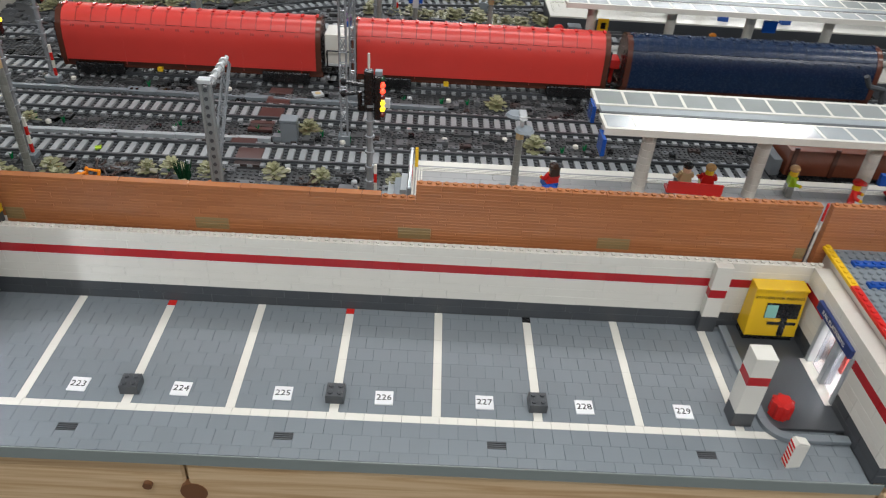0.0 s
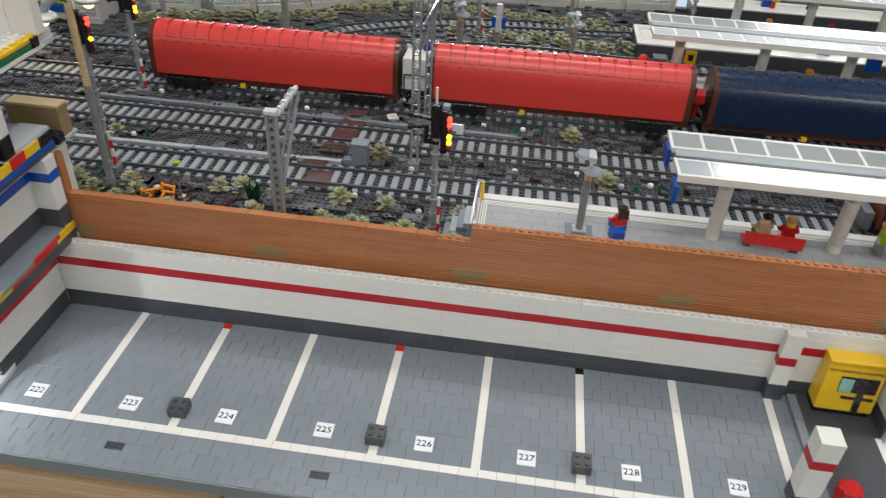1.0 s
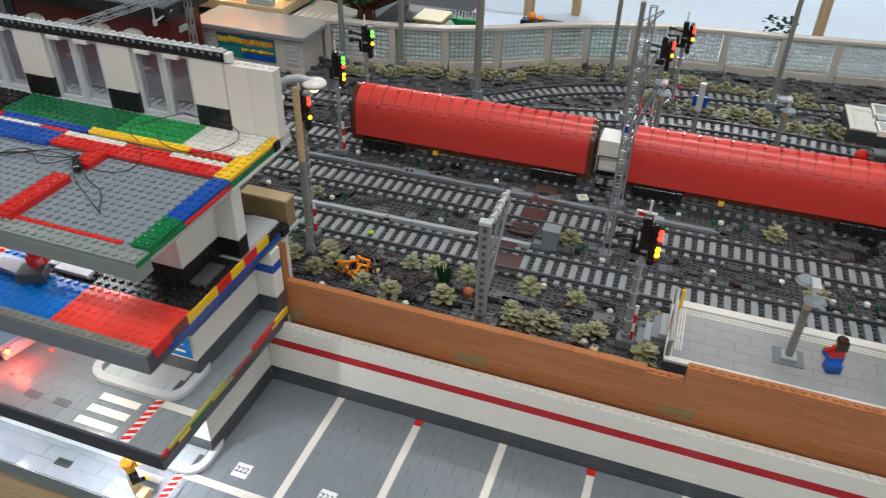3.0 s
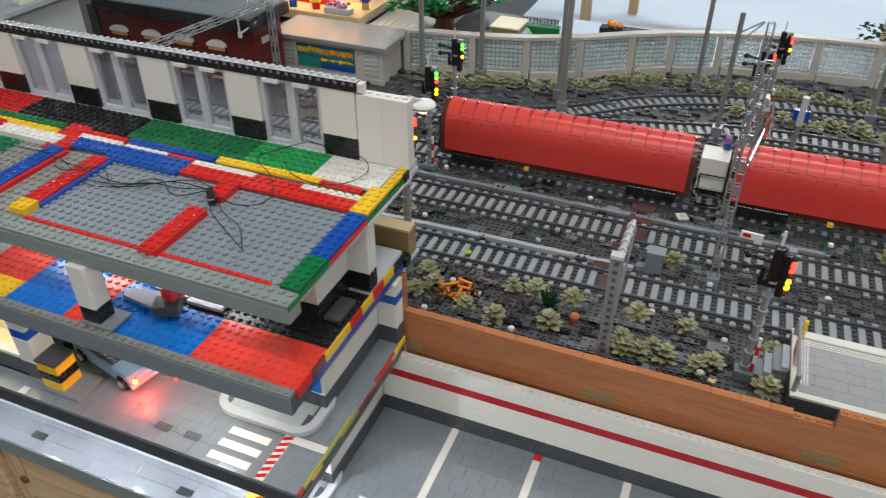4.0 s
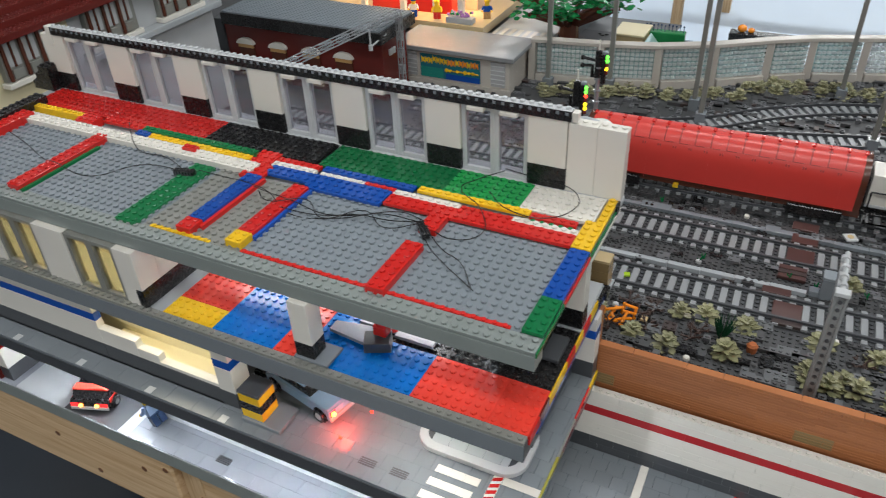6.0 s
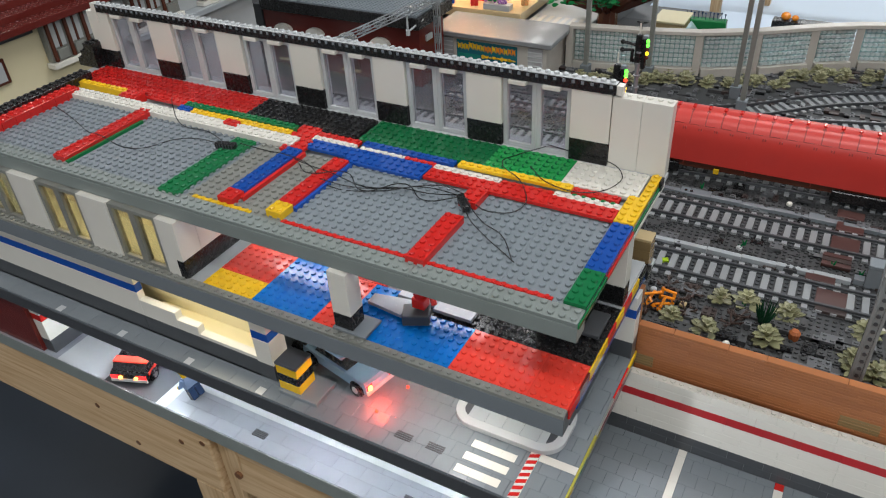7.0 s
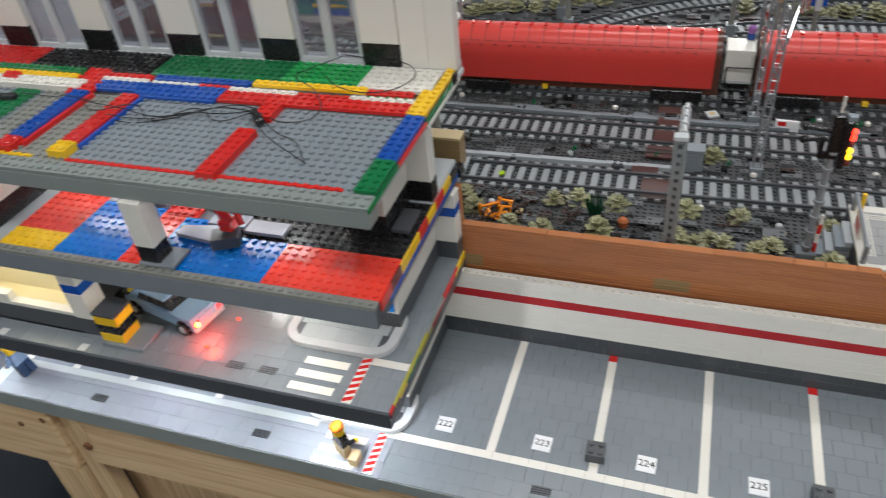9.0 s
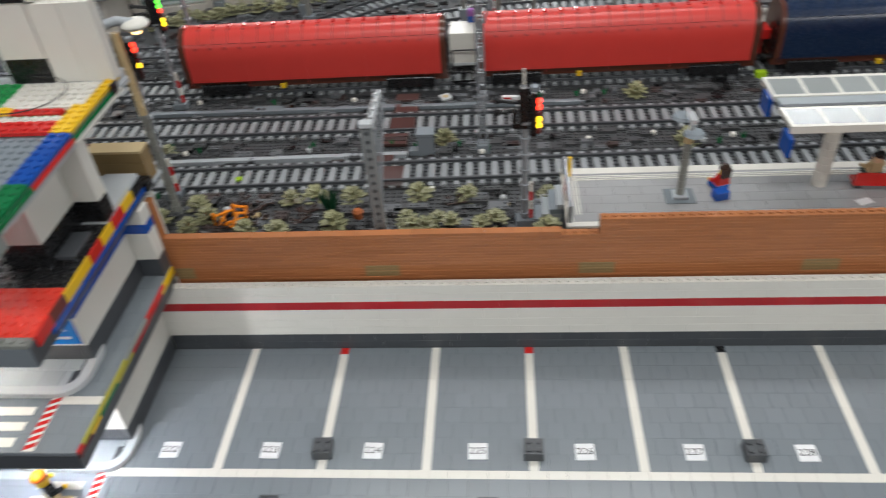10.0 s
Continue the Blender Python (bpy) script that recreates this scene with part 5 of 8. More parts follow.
colored(deck3, -0.3350, UY + 0.0185, 2, 2, UP + 0.0034, M_YELLOW, "brick", 0.0066)
part("edging", Mesh().box(-0.3188, -0.3155, UY + 0.0335, UY + 0.115, U, U + 0.0040), M_BLUE, deck3)
colored(deck3, -0.5870, UY + 0.0120, 2, 14, UP + 0.003, M_RED, "brick", 0.0062)
part("edging", Mesh().box(-0.5708, -0.5675, UY + 0.0120, UY + 0.105, U, U + 0.0030), M_GREEN, deck3)
for i in range(6):
    colored(deck3, -0.7230 + 0.0560 * i, Y2 - 0.0020, 7, 2, UP + 0.0032, M_WHITE, "brick", 0.0064)
colored(deck3, -0.5300, Y2 + 0.0142, 16, 1, UP + 0.004, M_YELLOW)
colored(deck3, -0.5450, Y2 + 0.0223, 18, 1, UP + 0.006, M_GREEN, "brick", BR)
colored(deck3, -0.5480, Y2 + 0.0142, 2, 1, UP + 0.0050, M_BLUE)
colored(deck3, -0.4770, Y2 + 0.0060, 2, 1, UP + 0.0064, M_RED)
colored(deck3, -0.7230, Y2 + 0.0223, 11, 1, UP + 0.005, M_YELLOW, "brick", BR)
colored(deck3, -0.6345, Y2 + 0.0142, 3, 2, UP + 0.005, M_RED, "brick", BR)
YB = Y2 + 0.0372
colored(deck3, -0.1359, YB, 8, 5, UP + 0.001, M_WHITE)
colored(deck3, -0.3375, YB, 25, 5, UP + 0.001, M_GREEN)
for k in range(3):
    part("field_patch", plate_field(Mesh(), -0.2080 + 0.024 * k, -0.1841 + 0.024 * k, YB, YB + 0.040, UP, UP + 0.0013), M_LGREEN, deck3)
colored(deck3, -0.4770, YB, 17, 5, UP + 0.001, M_BLACK)
colored(deck3, -0.7255, YB, 31, 5, UP + 0.001, M_RED)
colored(deck3, -0.6100, YB - 0.0081, 8, 1, UP + 0.001, M_RED)
part("ledge", Mesh().box(-0.736, -0.7257, YB, YB + 0.0400, U - 0.0032, UP + 0.0016), M_PALE, deck3)
part("ledge", Mesh().box(-0.736, -0.064, YB + 0.0401, 0.058, U - 0.0032, UP + 0.0006), M_PALE, deck3)
for a, b, mat in ((UY + 0.0002, -0.1070, M_GREEN), (-0.1068, -0.0455, M_RED), (-0.0453, 0.0240, M_GREEN)):
    part("edge_plate", Mesh().box(UX1 + 0.0001, UX1 + 0.0013, a, b, U - 0.0040, U - 0.0002, c=0.0002), mat, deck3)
part("edge_plate", Mesh().box(UX1 + 0.0001, UX1 + 0.0017, -0.0453, 0.0400, U - 0.0076, U - 0.0042, c=0.0002), M_WHITE, deck3)
part("end_block", Mesh().box(UX1 + 0.0001, UX1 + 0.0022, 0.0245, 0.0340, U - 0.0040, U + 0.0050, c=0.0003), M_BLACK, deck3)

# window wall on the top deck
WY = 0.0345
wtop = thing("wall_window_front", "white window wall with black brick feet and a black lintel", "wall", kind="structure")
WB, WT = UP + 0.0007, 0.3365
for i in range(7):
    px = -0.1450 - 0.0983 * i
    part("pier_foot", Mesh().box(px, px + 0.0345, WY, WY + 0.012, WB, WB + 0.0204, c=0.0003), M_BLACK, wtop)
    part("pier", Mesh().box(px, px + 0.0345, WY, WY + 0.012, WB + 0.0205, WT, c=0.0003), M_WHITE, wtop)
    if i < 6:
        window(f"window_{10 + i}", px - 0.0633, px - 0.0005, WY + 0.003, WB, WT - 0.0004, "pale grey double window on the top deck")
        part("lug", Mesh().box(px - 0.056, px - 0.040, WY - 0.003, WY + 0.0028, WT - 0.0036, WT, c=0.0003), M_WHITE, wtop)
        part("lug", Mesh().box(px - 0.025, px - 0.009, WY - 0.003, WY + 0.0028, WT - 0.0036, WT, c=0.0003), M_WHITE, wtop)
n = 76
LX = -0.1075 - n * ST
part("lintel", Mesh().box(LX, -0.1075, WY - 0.001, WY + 0.0072, WT + 0.0002, WT + 0.0088, c=0.0003), M_BLACK, wtop)
cap = Mesh().box(LX, -0.1075, WY - 0.0008, WY + 0.0070, WT + 0.0089, WT + 0.0096, c=0.0003)
cap.studs(LX, WY - 0.0009, n, 1, WT + 0.0096, h=0.0020)
part("lintel_cap", cap, M_PALE, wtop)
# one small grey square below each stud on the lintel's front
marks = Mesh()
for i in range(n):
    marks.box(LX + (i + 0.34) * ST, LX + (i + 0.66) * ST, WY - 0.0016, WY - 0.0010, WT + 0.0056, WT + 0.0082)
tagged(part("lintel_pegs", marks, M_MID, wtop), kind="stuff")
part("lintel_end", Mesh().box(-0.1073, -0.1020, WY - 0.0004, WY + 0.0072, WT + 0.0002, WT + 0.0085, c=0.0003), M_WHITE, wtop)
part("lintel_end", Mesh().box(LX - 0.0075, LX - 0.0002, WY - 0.001, WY + 0.0072, WT - 0.012, WT + 0.0098, c=0.0003), M_WHITE, wtop)
for x0, x1 in ((-0.1098, -0.0855), (-0.0853, -0.0612)):
    m = Mesh().box(x0, x1, WY + 0.0005, WY + 0.013, WB, 0.3350, c=0.0004)
    m.studs(x0, WY + 0.003, 3, 1, 0.3350)
    part("end_panel", m, M_WHITE, wtop)


# ---- railway furniture ----
def lattice(p, q, w, mat_mesh=None, t=0.0022, step=0.016, mi=0):
    """A light square lattice between two points on one vertical or slanted line."""
    m = mat_mesh or Mesh()
    p, q = Vector(p), Vector(q)
    d = q - p
    a = Vector((1, 0, 0)) if abs(d.normalized().x) < 0.8 else Vector((0, 1, 0))
    a = (a - a.project(d)).normalized()
    b = d.normalized().cross(a)
    corners = [a * (sx * w / 2) + b * (sy * w / 2) for sx, sy in ((-1, -1), (1, -1), (1, 1), (-1, 1))]
    for c in corners:
        m.rod(p + c, q + c, t / 2, 6, mi)
    n = max(2, int(d.length / step))
    for i in range(n):
        u, v = p + d * (i / n), p + d * ((i + 1) / n)
        for k in range(4):
            c0, c1 = corners[k], corners[(k + 1) % 4]
            m.rod(u + c0, v + c1 if i % 2 else u + c1, t / 3, 5, mi)
            m.rod(v + c0, u + c1 if i % 2 else v + c1, t / 3, 5, mi)
    return m


GZ = -0.0032


def catenary_mast(x, y, h, label, w=0.0085, group="catenary masts"):
    t = thing("catenary_mast", label, "catenary mast", group, at=pose(x, y, GZ))
    part("foot", Mesh().box(-0.008, 0.008, -0.008, 0.008, 0, 0.014, c=0.0005), M_MID, t)
    part("lattice", lattice((0, 0, 0.0141), (0, 0, h), w), M_SILVER, t)
    return t


# near mast with its bracket
M_MAST = material("mast_grey_plastic", (0.25, 0.265, 0.265), 0.32)
m1 = thing("catenary_mast", "light grey mast of holed beams with a folding bracket arm", "catenary mast", "catenary masts", at=pose(0.124, 0.076, GZ) @ Matrix.Diagonal((1, 1, 1.09, 1)))
part("beam", Mesh().box(-0.0058, -0.0030, -0.0030, 0.0030, 0, 0.186, c=0.0006), M_MAST, m1)
part("beam", Mesh().box(0.0030, 0.0058, -0.0030, 0.0030, 0, 0.186, c=0.0006), M_MAST, m1)
part("web", Mesh().box(-0.0029, 0.0029, -0.0014, 0.0014, 0, 0.183), M_MAST, m1)
for i in range(22):
    part("pin_hole", Mesh().rod((0, -0.0024, 0.012 + i * 0.008), (0, -0.0017, 0.012 + i * 0.008), 0.0019, 10), M_DARK, m1)
part("cap", Mesh().box(-0.0062, 0.0062, -0.0045, 0.0045, 0.1861, 0.190, c=0.0005), M_PALE, m1)
part("arm", Mesh().rod((0.001, 0.004, 0.180), (0.002, 0.073, 0.182), 0.0024, 10).rod((-0.0022, 0.004, 0.176), (-0.001, 0.073, 0.179), 0.0014, 8), M_PALE, m1)
part("brace", lattice((0.002, 0.071, 0.178), (0.001, 0.006, 0.112), 0.0055, t=0.002, step=0.012), M_SILVER, m1)
for i in range(4):
    f = 0.25 + 0.2 * i
    part("insulator", Mesh().rod((0.001, 0.002 + 0.069 * f, 0.180 + 0.002 * f), (0.001, 0.006 + 0.069 * f, 0.180 + 0.002 * f), 0.0042, 10), M_PALE, m1)

m2 = catenary_mast(0.217, 0.354, 0.30, "tall grey lattice mast between two tracks with metal brackets")
part("bracket", Mesh().rod((0.006, 0.0, 0.20), (0.020, 0.05, 0.225), 0.0016, 8).rod((0.006, 0.0, 0.175), (0.020, 0.05, 0.222), 0.0013, 8).rod((0.020, 0.05, 0.23), (0.022, 0.055, 0.19), 0.0018, 8), M_CHROME, m2)
part("bracket", Mesh().rod((0.006, -0.002, 0.255), (0.012, -0.05, 0.270), 0.0016, 8).rod((0.006, -0.002, 0.235), (0.012, -0.05, 0.268), 0.0013, 8).rod((0.012, -0.05, 0.275), (0.013, -0.052, 0.235), 0.0018, 8), M_CHROME, m2)
m2b = catenary_mast(0.214, 0.490, 0.30, "tall grey lattice mast beside the wagons", 0.0075)
part("bracket", Mesh().rod((0.004, 0.0, 0.205), (0.012, 0.055, 0.225), 0.0016, 8).rod((0.004, 0.0, 0.185), (0.012, 0.055, 0.222), 0.0013, 8), M_CHROME, m2b)
for x, y, h in ((-0.098, 0.790, 0.24), (-0.120, 0.846, 0.24), (0.178, 0.790, 0.22), (0.121, 0.985, 0.27), (0.428, 0.945, 0.27), (-0.405, 0.845, 0.24), (-0.290, 0.880, 0.26)):
    t = thing("catenary_mast", "plain grey mast on a square foot near the fence", "catenary mast", "far masts", at=pose(x, y, GZ))
    part("foot", Mesh().box(-0.009, 0.009, -0.009, 0.009, 0, 0.022, c=0.0005), M_MID, t)
    part("pole", Mesh().box(-0.0042, 0.0042, -0.0042, 0.0042, 0.0221, h, c=0.0008), M_OLDGREY, t)
    if x in (0.121, 0.178):
        part("bracket", Mesh().rod((0.004, 0, h * 0.86), (0.034, 0.01, h * 0.94), 0.0016, 8).rod((0.004, 0, h * 0.78), (0.034, 0.01, h * 0.93), 0.0014, 8), M_SILVER, t)
part("cross_beam", lattice((-0.004, 0.0, 0.235), (-0.022, 0.056, 0.236), 0.007, step=0.02), M_SILVER, thing("mast_tie", "grey lattice beam joining two far masts", "beam", at=pose(-0.098, 0.790, GZ)))
gantry = thing("signal_gantry", "grey lattice gantry beam with a hanging bracket", "gantry", at=pose(-0.640, 0.640, GZ))
part("upright", lattice((-0.015, 0.062, 0), (-0.015, 0.062, 0.165), 0.009), M_SILVER, gantry)
part("upright", lattice((-0.068, -0.29, 0), (-0.068, -0.29, 0.165), 0.009), M_SILVER, gantry)
part("beam", lattice((-0.015, 0.062, 0.168), (-0.068, -0.29, 0.168), 0.011, step=0.02), M_SILVER, gantry)
part("hanger", Mesh().rod((-0.030, -0.02, 0.160), (-0.030, -0.02, 0.128), 0.0018, 8).rod((-0.030, -0.02, 0.128), (-0.020, 0.02, 0.140), 0.0018, 8).rod((-0.030, -0.02, 0.122), (-0.030, -0.02, 0.132), 0.004, 10), M_PALE, gantry)


def turned_piece(profile, n=10):
    """A body of revolution from (radius, height) pairs."""
    v = [(r * math.cos(2 * math.pi * k / n), r * math.sin(2 * math.pi * k / n), z) for r, z in profile for k in range(n)]
    f = [(i * n + k, i * n + (k + 1) % n, (i + 1) * n + (k + 1) % n, (i + 1) * n + k) for i in range(len(profile) - 1) for k in range(n)]
    return Mesh().add(v, f + [tuple(range(n))[::-1], tuple(range(len(v) - n, len(v)))])


POLE_PIECE = turned_piece([(0.0036, 0), (0.0036, 0.0165), (0.0056, 0.0166), (0.0056, 0.0194), (0.0036, 0.0195)]).data("pole_piece", M_SILVER)


def signal(x, y, z_head, label, leds, band=True, turn=0.0, scale=1.0):
    """A light signal: grey stacked pole, black twin head, LEDs on the right edge."""
    t = thing("railway_signal", label, "railway signal", "railway signals", at=pose(x, y, GZ, 0, 0, turn))
    z = 0.0
    while z < z_head:
        part("pole_piece", POLE_PIECE, None, t, at=pose(0, 0, z))
        z += 0.0195
    part("foot", Mesh().box(-0.010, 0.010, -0.008, 0.008, 0, 0.012, c=0.0006), M_MID, t)
    if band:
        for i, mt in enumerate((M_RED, M_WHITE, M_RED, M_WHITE)):
            part("band", Mesh().box(0.005, 0.0085, -0.005, -0.0015, 0.014 + i * 0.012, 0.0258 + i * 0.012, c=0.0003), mt, t)
    s = scale
    part("head", Mesh().box(-0.0065 * s, 0.0045 * s, -0.0045, 0.0045, z_head - 0.002, z_head + 0.050 * s, c=0.0014).box(0.0055 * s, 0.0140 * s, -0.0045, 0.0045, z_head - 0.013 * s, z_head + 0.044 * s, c=0.0014).box(0.0044 * s, 0.0056 * s, -0.003, 0.003, z_head + 0.008, z_head + 0.036 * s), M_BLACK, t)
    part("hood_cap", Mesh().box(0.0065 * s, 0.0150 * s, -0.0040, 0.0040, z_head + 0.0442 * s, z_head + 0.0500 * s, c=0.0006), M_PLATE, t)
    part("clip", Mesh().rod((-0.006 * s, 0, z_head + 0.030 * s), (-0.029 * s, 0, z_head + 0.033 * s), 0.0024, 8).ball((-0.031 * s, 0, z_head + 0.033 * s), 0.0040, nu=8, nv=6).rod((-0.029 * s, 0, z_head + 0.018 * s), (-0.013 * s, 0, z_head + 0.020 * s), 0.0024, 8).ball((-0.031 * s, 0, z_head + 0.018 * s), 0.0040, nu=8, nv=6).rod((-0.012 * s, 0, z_head - 0.002), (-0.012 * s, 0, z_head + 0.022 * s), 0.0026, 8).box(-0.0135 * s, -0.006 * s, -0.002, 0.002, z_head - 0.002, z_head + 0.004), M_BLACK, t)
    part("antenna", Mesh().rod((-0.001, 0, z_head + 0.052 * s), (-0.001, 0, z_head + 0.070 * s), 0.0014, 8), M_WHITE, t)
    zz = z_head + 0.040 * s
    for led in leds:
        lens = {"g": L_GREEN, "r": L_RED, "y": L_YELLOW, "k": M_DRED, "d": M_DGREEN}[led]
        part("lamp", Mesh().ball((0.0152 * s, -0.002, zz), 0.0036 * s, nu=10, nv=6), lens, t)
        zz -= 0.0076 * s
    return t


signal(0.266, 0.193, 0.130, "black twin-headed light signal showing red, on a grey pole", "drrkyyk", scale=0.92)
signal(-0.2400, 0.496, 0.133, "black light signal showing green and yellow on a grey pole", "ggrkyyk", scale=0.85)
signal(-0.2410, 0.607, 0.139, "black light signal showing green near the fence", "ggkyk", False, scale=0.85)
signal(-0.170, 0.262, 0.175, "black light signal glowing red behind the street lamp", "rrkky", True, scale=0.8)
signal(0.225, 0.778, 0.126, "black light signal showing red above the far track", "rrkyk", True, scale=0.9)
signal(0.251, 0.900, 0.118, "tall black light signal showing red above the far track", "rrkyk", True, scale=0.9)
signal(0.668, 0.995, 0.125, "black light signal showing red beside the far platform", "rrk", False, scale=0.9)

# street lamp with two hooded arms
sl = thing("street_lamp", "tan and grey lamp post with two curved arms and hooded lamps", "street lamp", at=pose(-0.158, 0.232, GZ))
part("foot", Mesh().rod((0, 0, 0), (0, 0, 0.012), 0.0070, 14, r2=0.0055), M_OLDGREY, sl)
lower = turned_piece([(0.0046, 0), (0.0046, 0.0084), (0.0040, 0.0086), (0.0040, 0.0096)], 12).data("post_piece", M_OLDGREY)
upper = turned_piece([(0.0044, 0), (0.0044, 0.0084), (0.0038, 0.0086), (0.0038, 0.0096)], 12).data("post_piece", M_TAN)
for i in range(23):
    part("post_piece", upper if i > 12 else lower, None, sl, at=pose(0, 0, 0.0121 + i * 0.0096))
arm_pts = [(-0.027, -0.010, 0.220), (-0.020, -0.008, 0.234), (-0.007, -0.003, 0.2425), (0.006, 0.002, 0.2445), (0.021, 0.008, 0.2390)]
am = Mesh()
for a, b in zip(arm_pts, arm_pts[1:]):
    am.rod(a, b, 0.0050, 12)
for p in arm_pts[1:-1]:
    am.ball(p, 0.0050, nu=12, nv=8)
part("arm", am, M_LIGHT, sl, smooth=True)
for p in (arm_pts[0], arm_pts[-1]):
    part("hood", Mesh().ball((p[0], p[1], p[2] - 0.001), 0.0150, sz=0.42, nu=18, nv=10), M_WHITE, sl, smooth=True)
    part("bulb", Mesh().ball((p[0], p[1] - 0.001, p[2] - 0.0075), 0.0058, sz=0.7), L_WARM, sl)


def platform_lamp(x, y, z0, h, label):
    t = thing("platform_lamp", label, "platform lamp", "platform lamps", at=pose(x, y, z0))
    part("base_plate", Mesh().box(-0.016, 0.016, -0.014, 0.014, 0, 0.0012, c=0.0003), M_MID, t)
    part("foot", Mesh().box(-0.008, 0.008, -0.008, 0.008, 0.0013, 0.0045, c=0.0004), M_LIGHT, t)
    prof, st = [], (h - 0.0046) / 7
    for i in range(7):
        zz = 0.0046 + i * st
        prof += [(0.0044, zz), (0.0044, zz + st - 0.0008), (0.0038, zz + st - 0.0006), (0.0038, zz + st - 0.0001)]
    part("post", turned_piece(prof, 12), M_OLDGREY, t)
    part("collar", Mesh().rod((0, 0, h), (0, 0, h + 0.008), 0.0046, 12), M_TAN, t)
    part("dish", Mesh().rod((0.004, -0.004, h + 0.012), (0.004, -0.004, h + 0.015), 0.0115, 18, r2=0.009), M_PLATE, t)
    part("dish", Mesh().rod((-0.006, 0.014, h + 0.022), (-0.006, 0.014, h + 0.025), 0.0115, 18, r2=0.009), M_PLATE, t)
    part("bar", Mesh().box(-0.003, 0.0055, -0.007, 0.013, h + 0.0255, h + 0.030, c=0.0005).box(-0.001, 0.003, -0.002, 0.002, h + 0.008, h + 0.0255), M_FROST, t)
    return t


platform_lamp(0.437, 0.200, PZ, 0.070, "grey platform lamp post with two dish lamps and a glass bar")
platform_lamp(0.238, 0.690, 0.0, 0.095, "tan lamp post with two pale dishes behind the red wagon")
platform_lamp(0.428, 0.720, 0.0, 0.085, "tan lamp post with two pale dishes behind the red wagon")
bs = thing("platform_sign", "white and blue cross-shaped sign on a post", "sign", at=pose(0.298, 0.735, GZ))
part("post", Mesh().rod((0, 0, 0), (0, 0, 0.075), 0.004, 10), M_OLDGREY, bs)
part("board", Mesh().box(-0.005, 0.005, -0.004, 0.004, 0.07, 0.118, c=0.0005), M_PALE, bs)
part("board", Mesh().box(-0.012, 0.012, -0.0036, 0.0036, 0.078, 0.096, c=0.0005), M_BLUE, bs)

# bushes: rosettes of plastic leaves
def leaf(m, ang, r, z, tilt, w=0.0042):
    c, s = math.cos(ang), math.sin(ang)
    pts = [(0.0012, 0, 0), (r * 0.45, -w, tilt * 0.55), (r * 0.8, -w * 0.8, tilt * 0.9), (r, 0, tilt * 0.8), (r * 0.8, w * 0.8, tilt * 0.9), (r * 0.45, w, tilt * 0.55)]
    top = [(p[0] * c - p[1] * s, p[0] * s + p[1] * c, z + p[2]) for p in pts]
    low = [(a, b, q - 0.0011) for a, b, q in top]
    n = len(pts)
    m.add(top + low, [tuple(range(n)), tuple(range(2 * n - 1, n - 1, -1))] + [(i, n + i, n + (i + 1) % n, (i + 1) % n) for i in range(n)])


bush_rng = random.Random(12)


def bush_data(seed, mat=M_OLIVE, layers=3):
    r = random.Random(seed)
    m = Mesh().rod((0, 0, 0), (0, 0, 0.012), 0.0022, 6)
    for k in range(layers):
        n = (10, 8, 5)[k % 3]
        off = r.uniform(0, 6.28)
        for i in range(n):
            leaf(m, off + 2 * math.pi * i / n + r.uniform(-0.25, 0.25), (0.0160, 0.0122, 0.0075)[k % 3] * r.uniform(0.85, 1.12), 0.004 + 0.0045 * k, (0.001, 0.004, 0.005)[k % 3] + r.uniform(-0.001, 0.001), 0.0036 - 0.0003 * k)
    return m.data("bush", mat)


bush_kinds = [bush_data(i) for i in range(5)]
far_kinds = [bush_data(i, M_HAZED_OLIVE) for i in range(10, 14)]


def bush(x, y, s=1.0, z=GZ, label="olive green plastic leaf bush on the dark base", kinds=None):
    ob = new("bush", bush_rng.choice(kinds or bush_kinds))
    ob.matrix_world = pose(x, y, z, bush_rng.uniform(-8, 8), bush_rng.uniform(-8, 8), bush_rng.uniform(0, 360)) @ Matrix.Diagonal((s, s, s, 1))
    return tagged(ob, label, "bush", "leaf bushes")


near_bushes = ((-0.132, 0.237), (-0.113, 0.213), (-0.063, 0.188), (-0.018, 0.245), (-0.022, 0.181), (0.045, 0.195), (0.059, 0.250), (0.012, 0.252),
               (0.165, 0.378), (0.141, 0.252), (0.199, 0.246), (0.130, 0.199), (0.152, 0.183), (0.166, 0.199), (0.181, 0.187), (0.217, 0.185), (0.232, 0.196),
               (0.295, 0.240), (0.291, 0.179), (-0.201, 0.230), (-0.169, 0.211), (-0.217, 0.362), (-0.132, 0.195), (0.432, 0.492), (0.481, 0.362), (0.137, 0.185), (-0.19, 0.20), (-0.232, 0.215))
for x, y in near_bushes:
    bush(x, y, bush_rng.uniform(0.95, 1.25))
for i in range(104):                          # along the fence and between the far tracks
    f = i / 103
    x = -0.42 + 0.95 * f + bush_rng.uniform(-0.02, 0.02)
    y = 0.815 + 0.14 * f + 0.07 * math.sin(math.pi * f) + bush_rng.uniform(-0.03, 0.02) + (0.05 if x > -0.05 else 0)
    bush(x, y, bush_rng.uniform(0.8, 1.1), label="olive plastic bush along the fence, coloured paler for haze", kinds=far_kinds)
for i in range(30):
    x = 0.20 + 0.38 * bush_rng.random()
    bush(x, 0.885 + 0.05 * bush_rng.random() - 0.05 * (x - 0.2), bush_rng.uniform(0.8, 1.1), label="olive plastic bush between the far tracks, coloured paler for haze", kinds=far_kinds)
fern = Mesh()
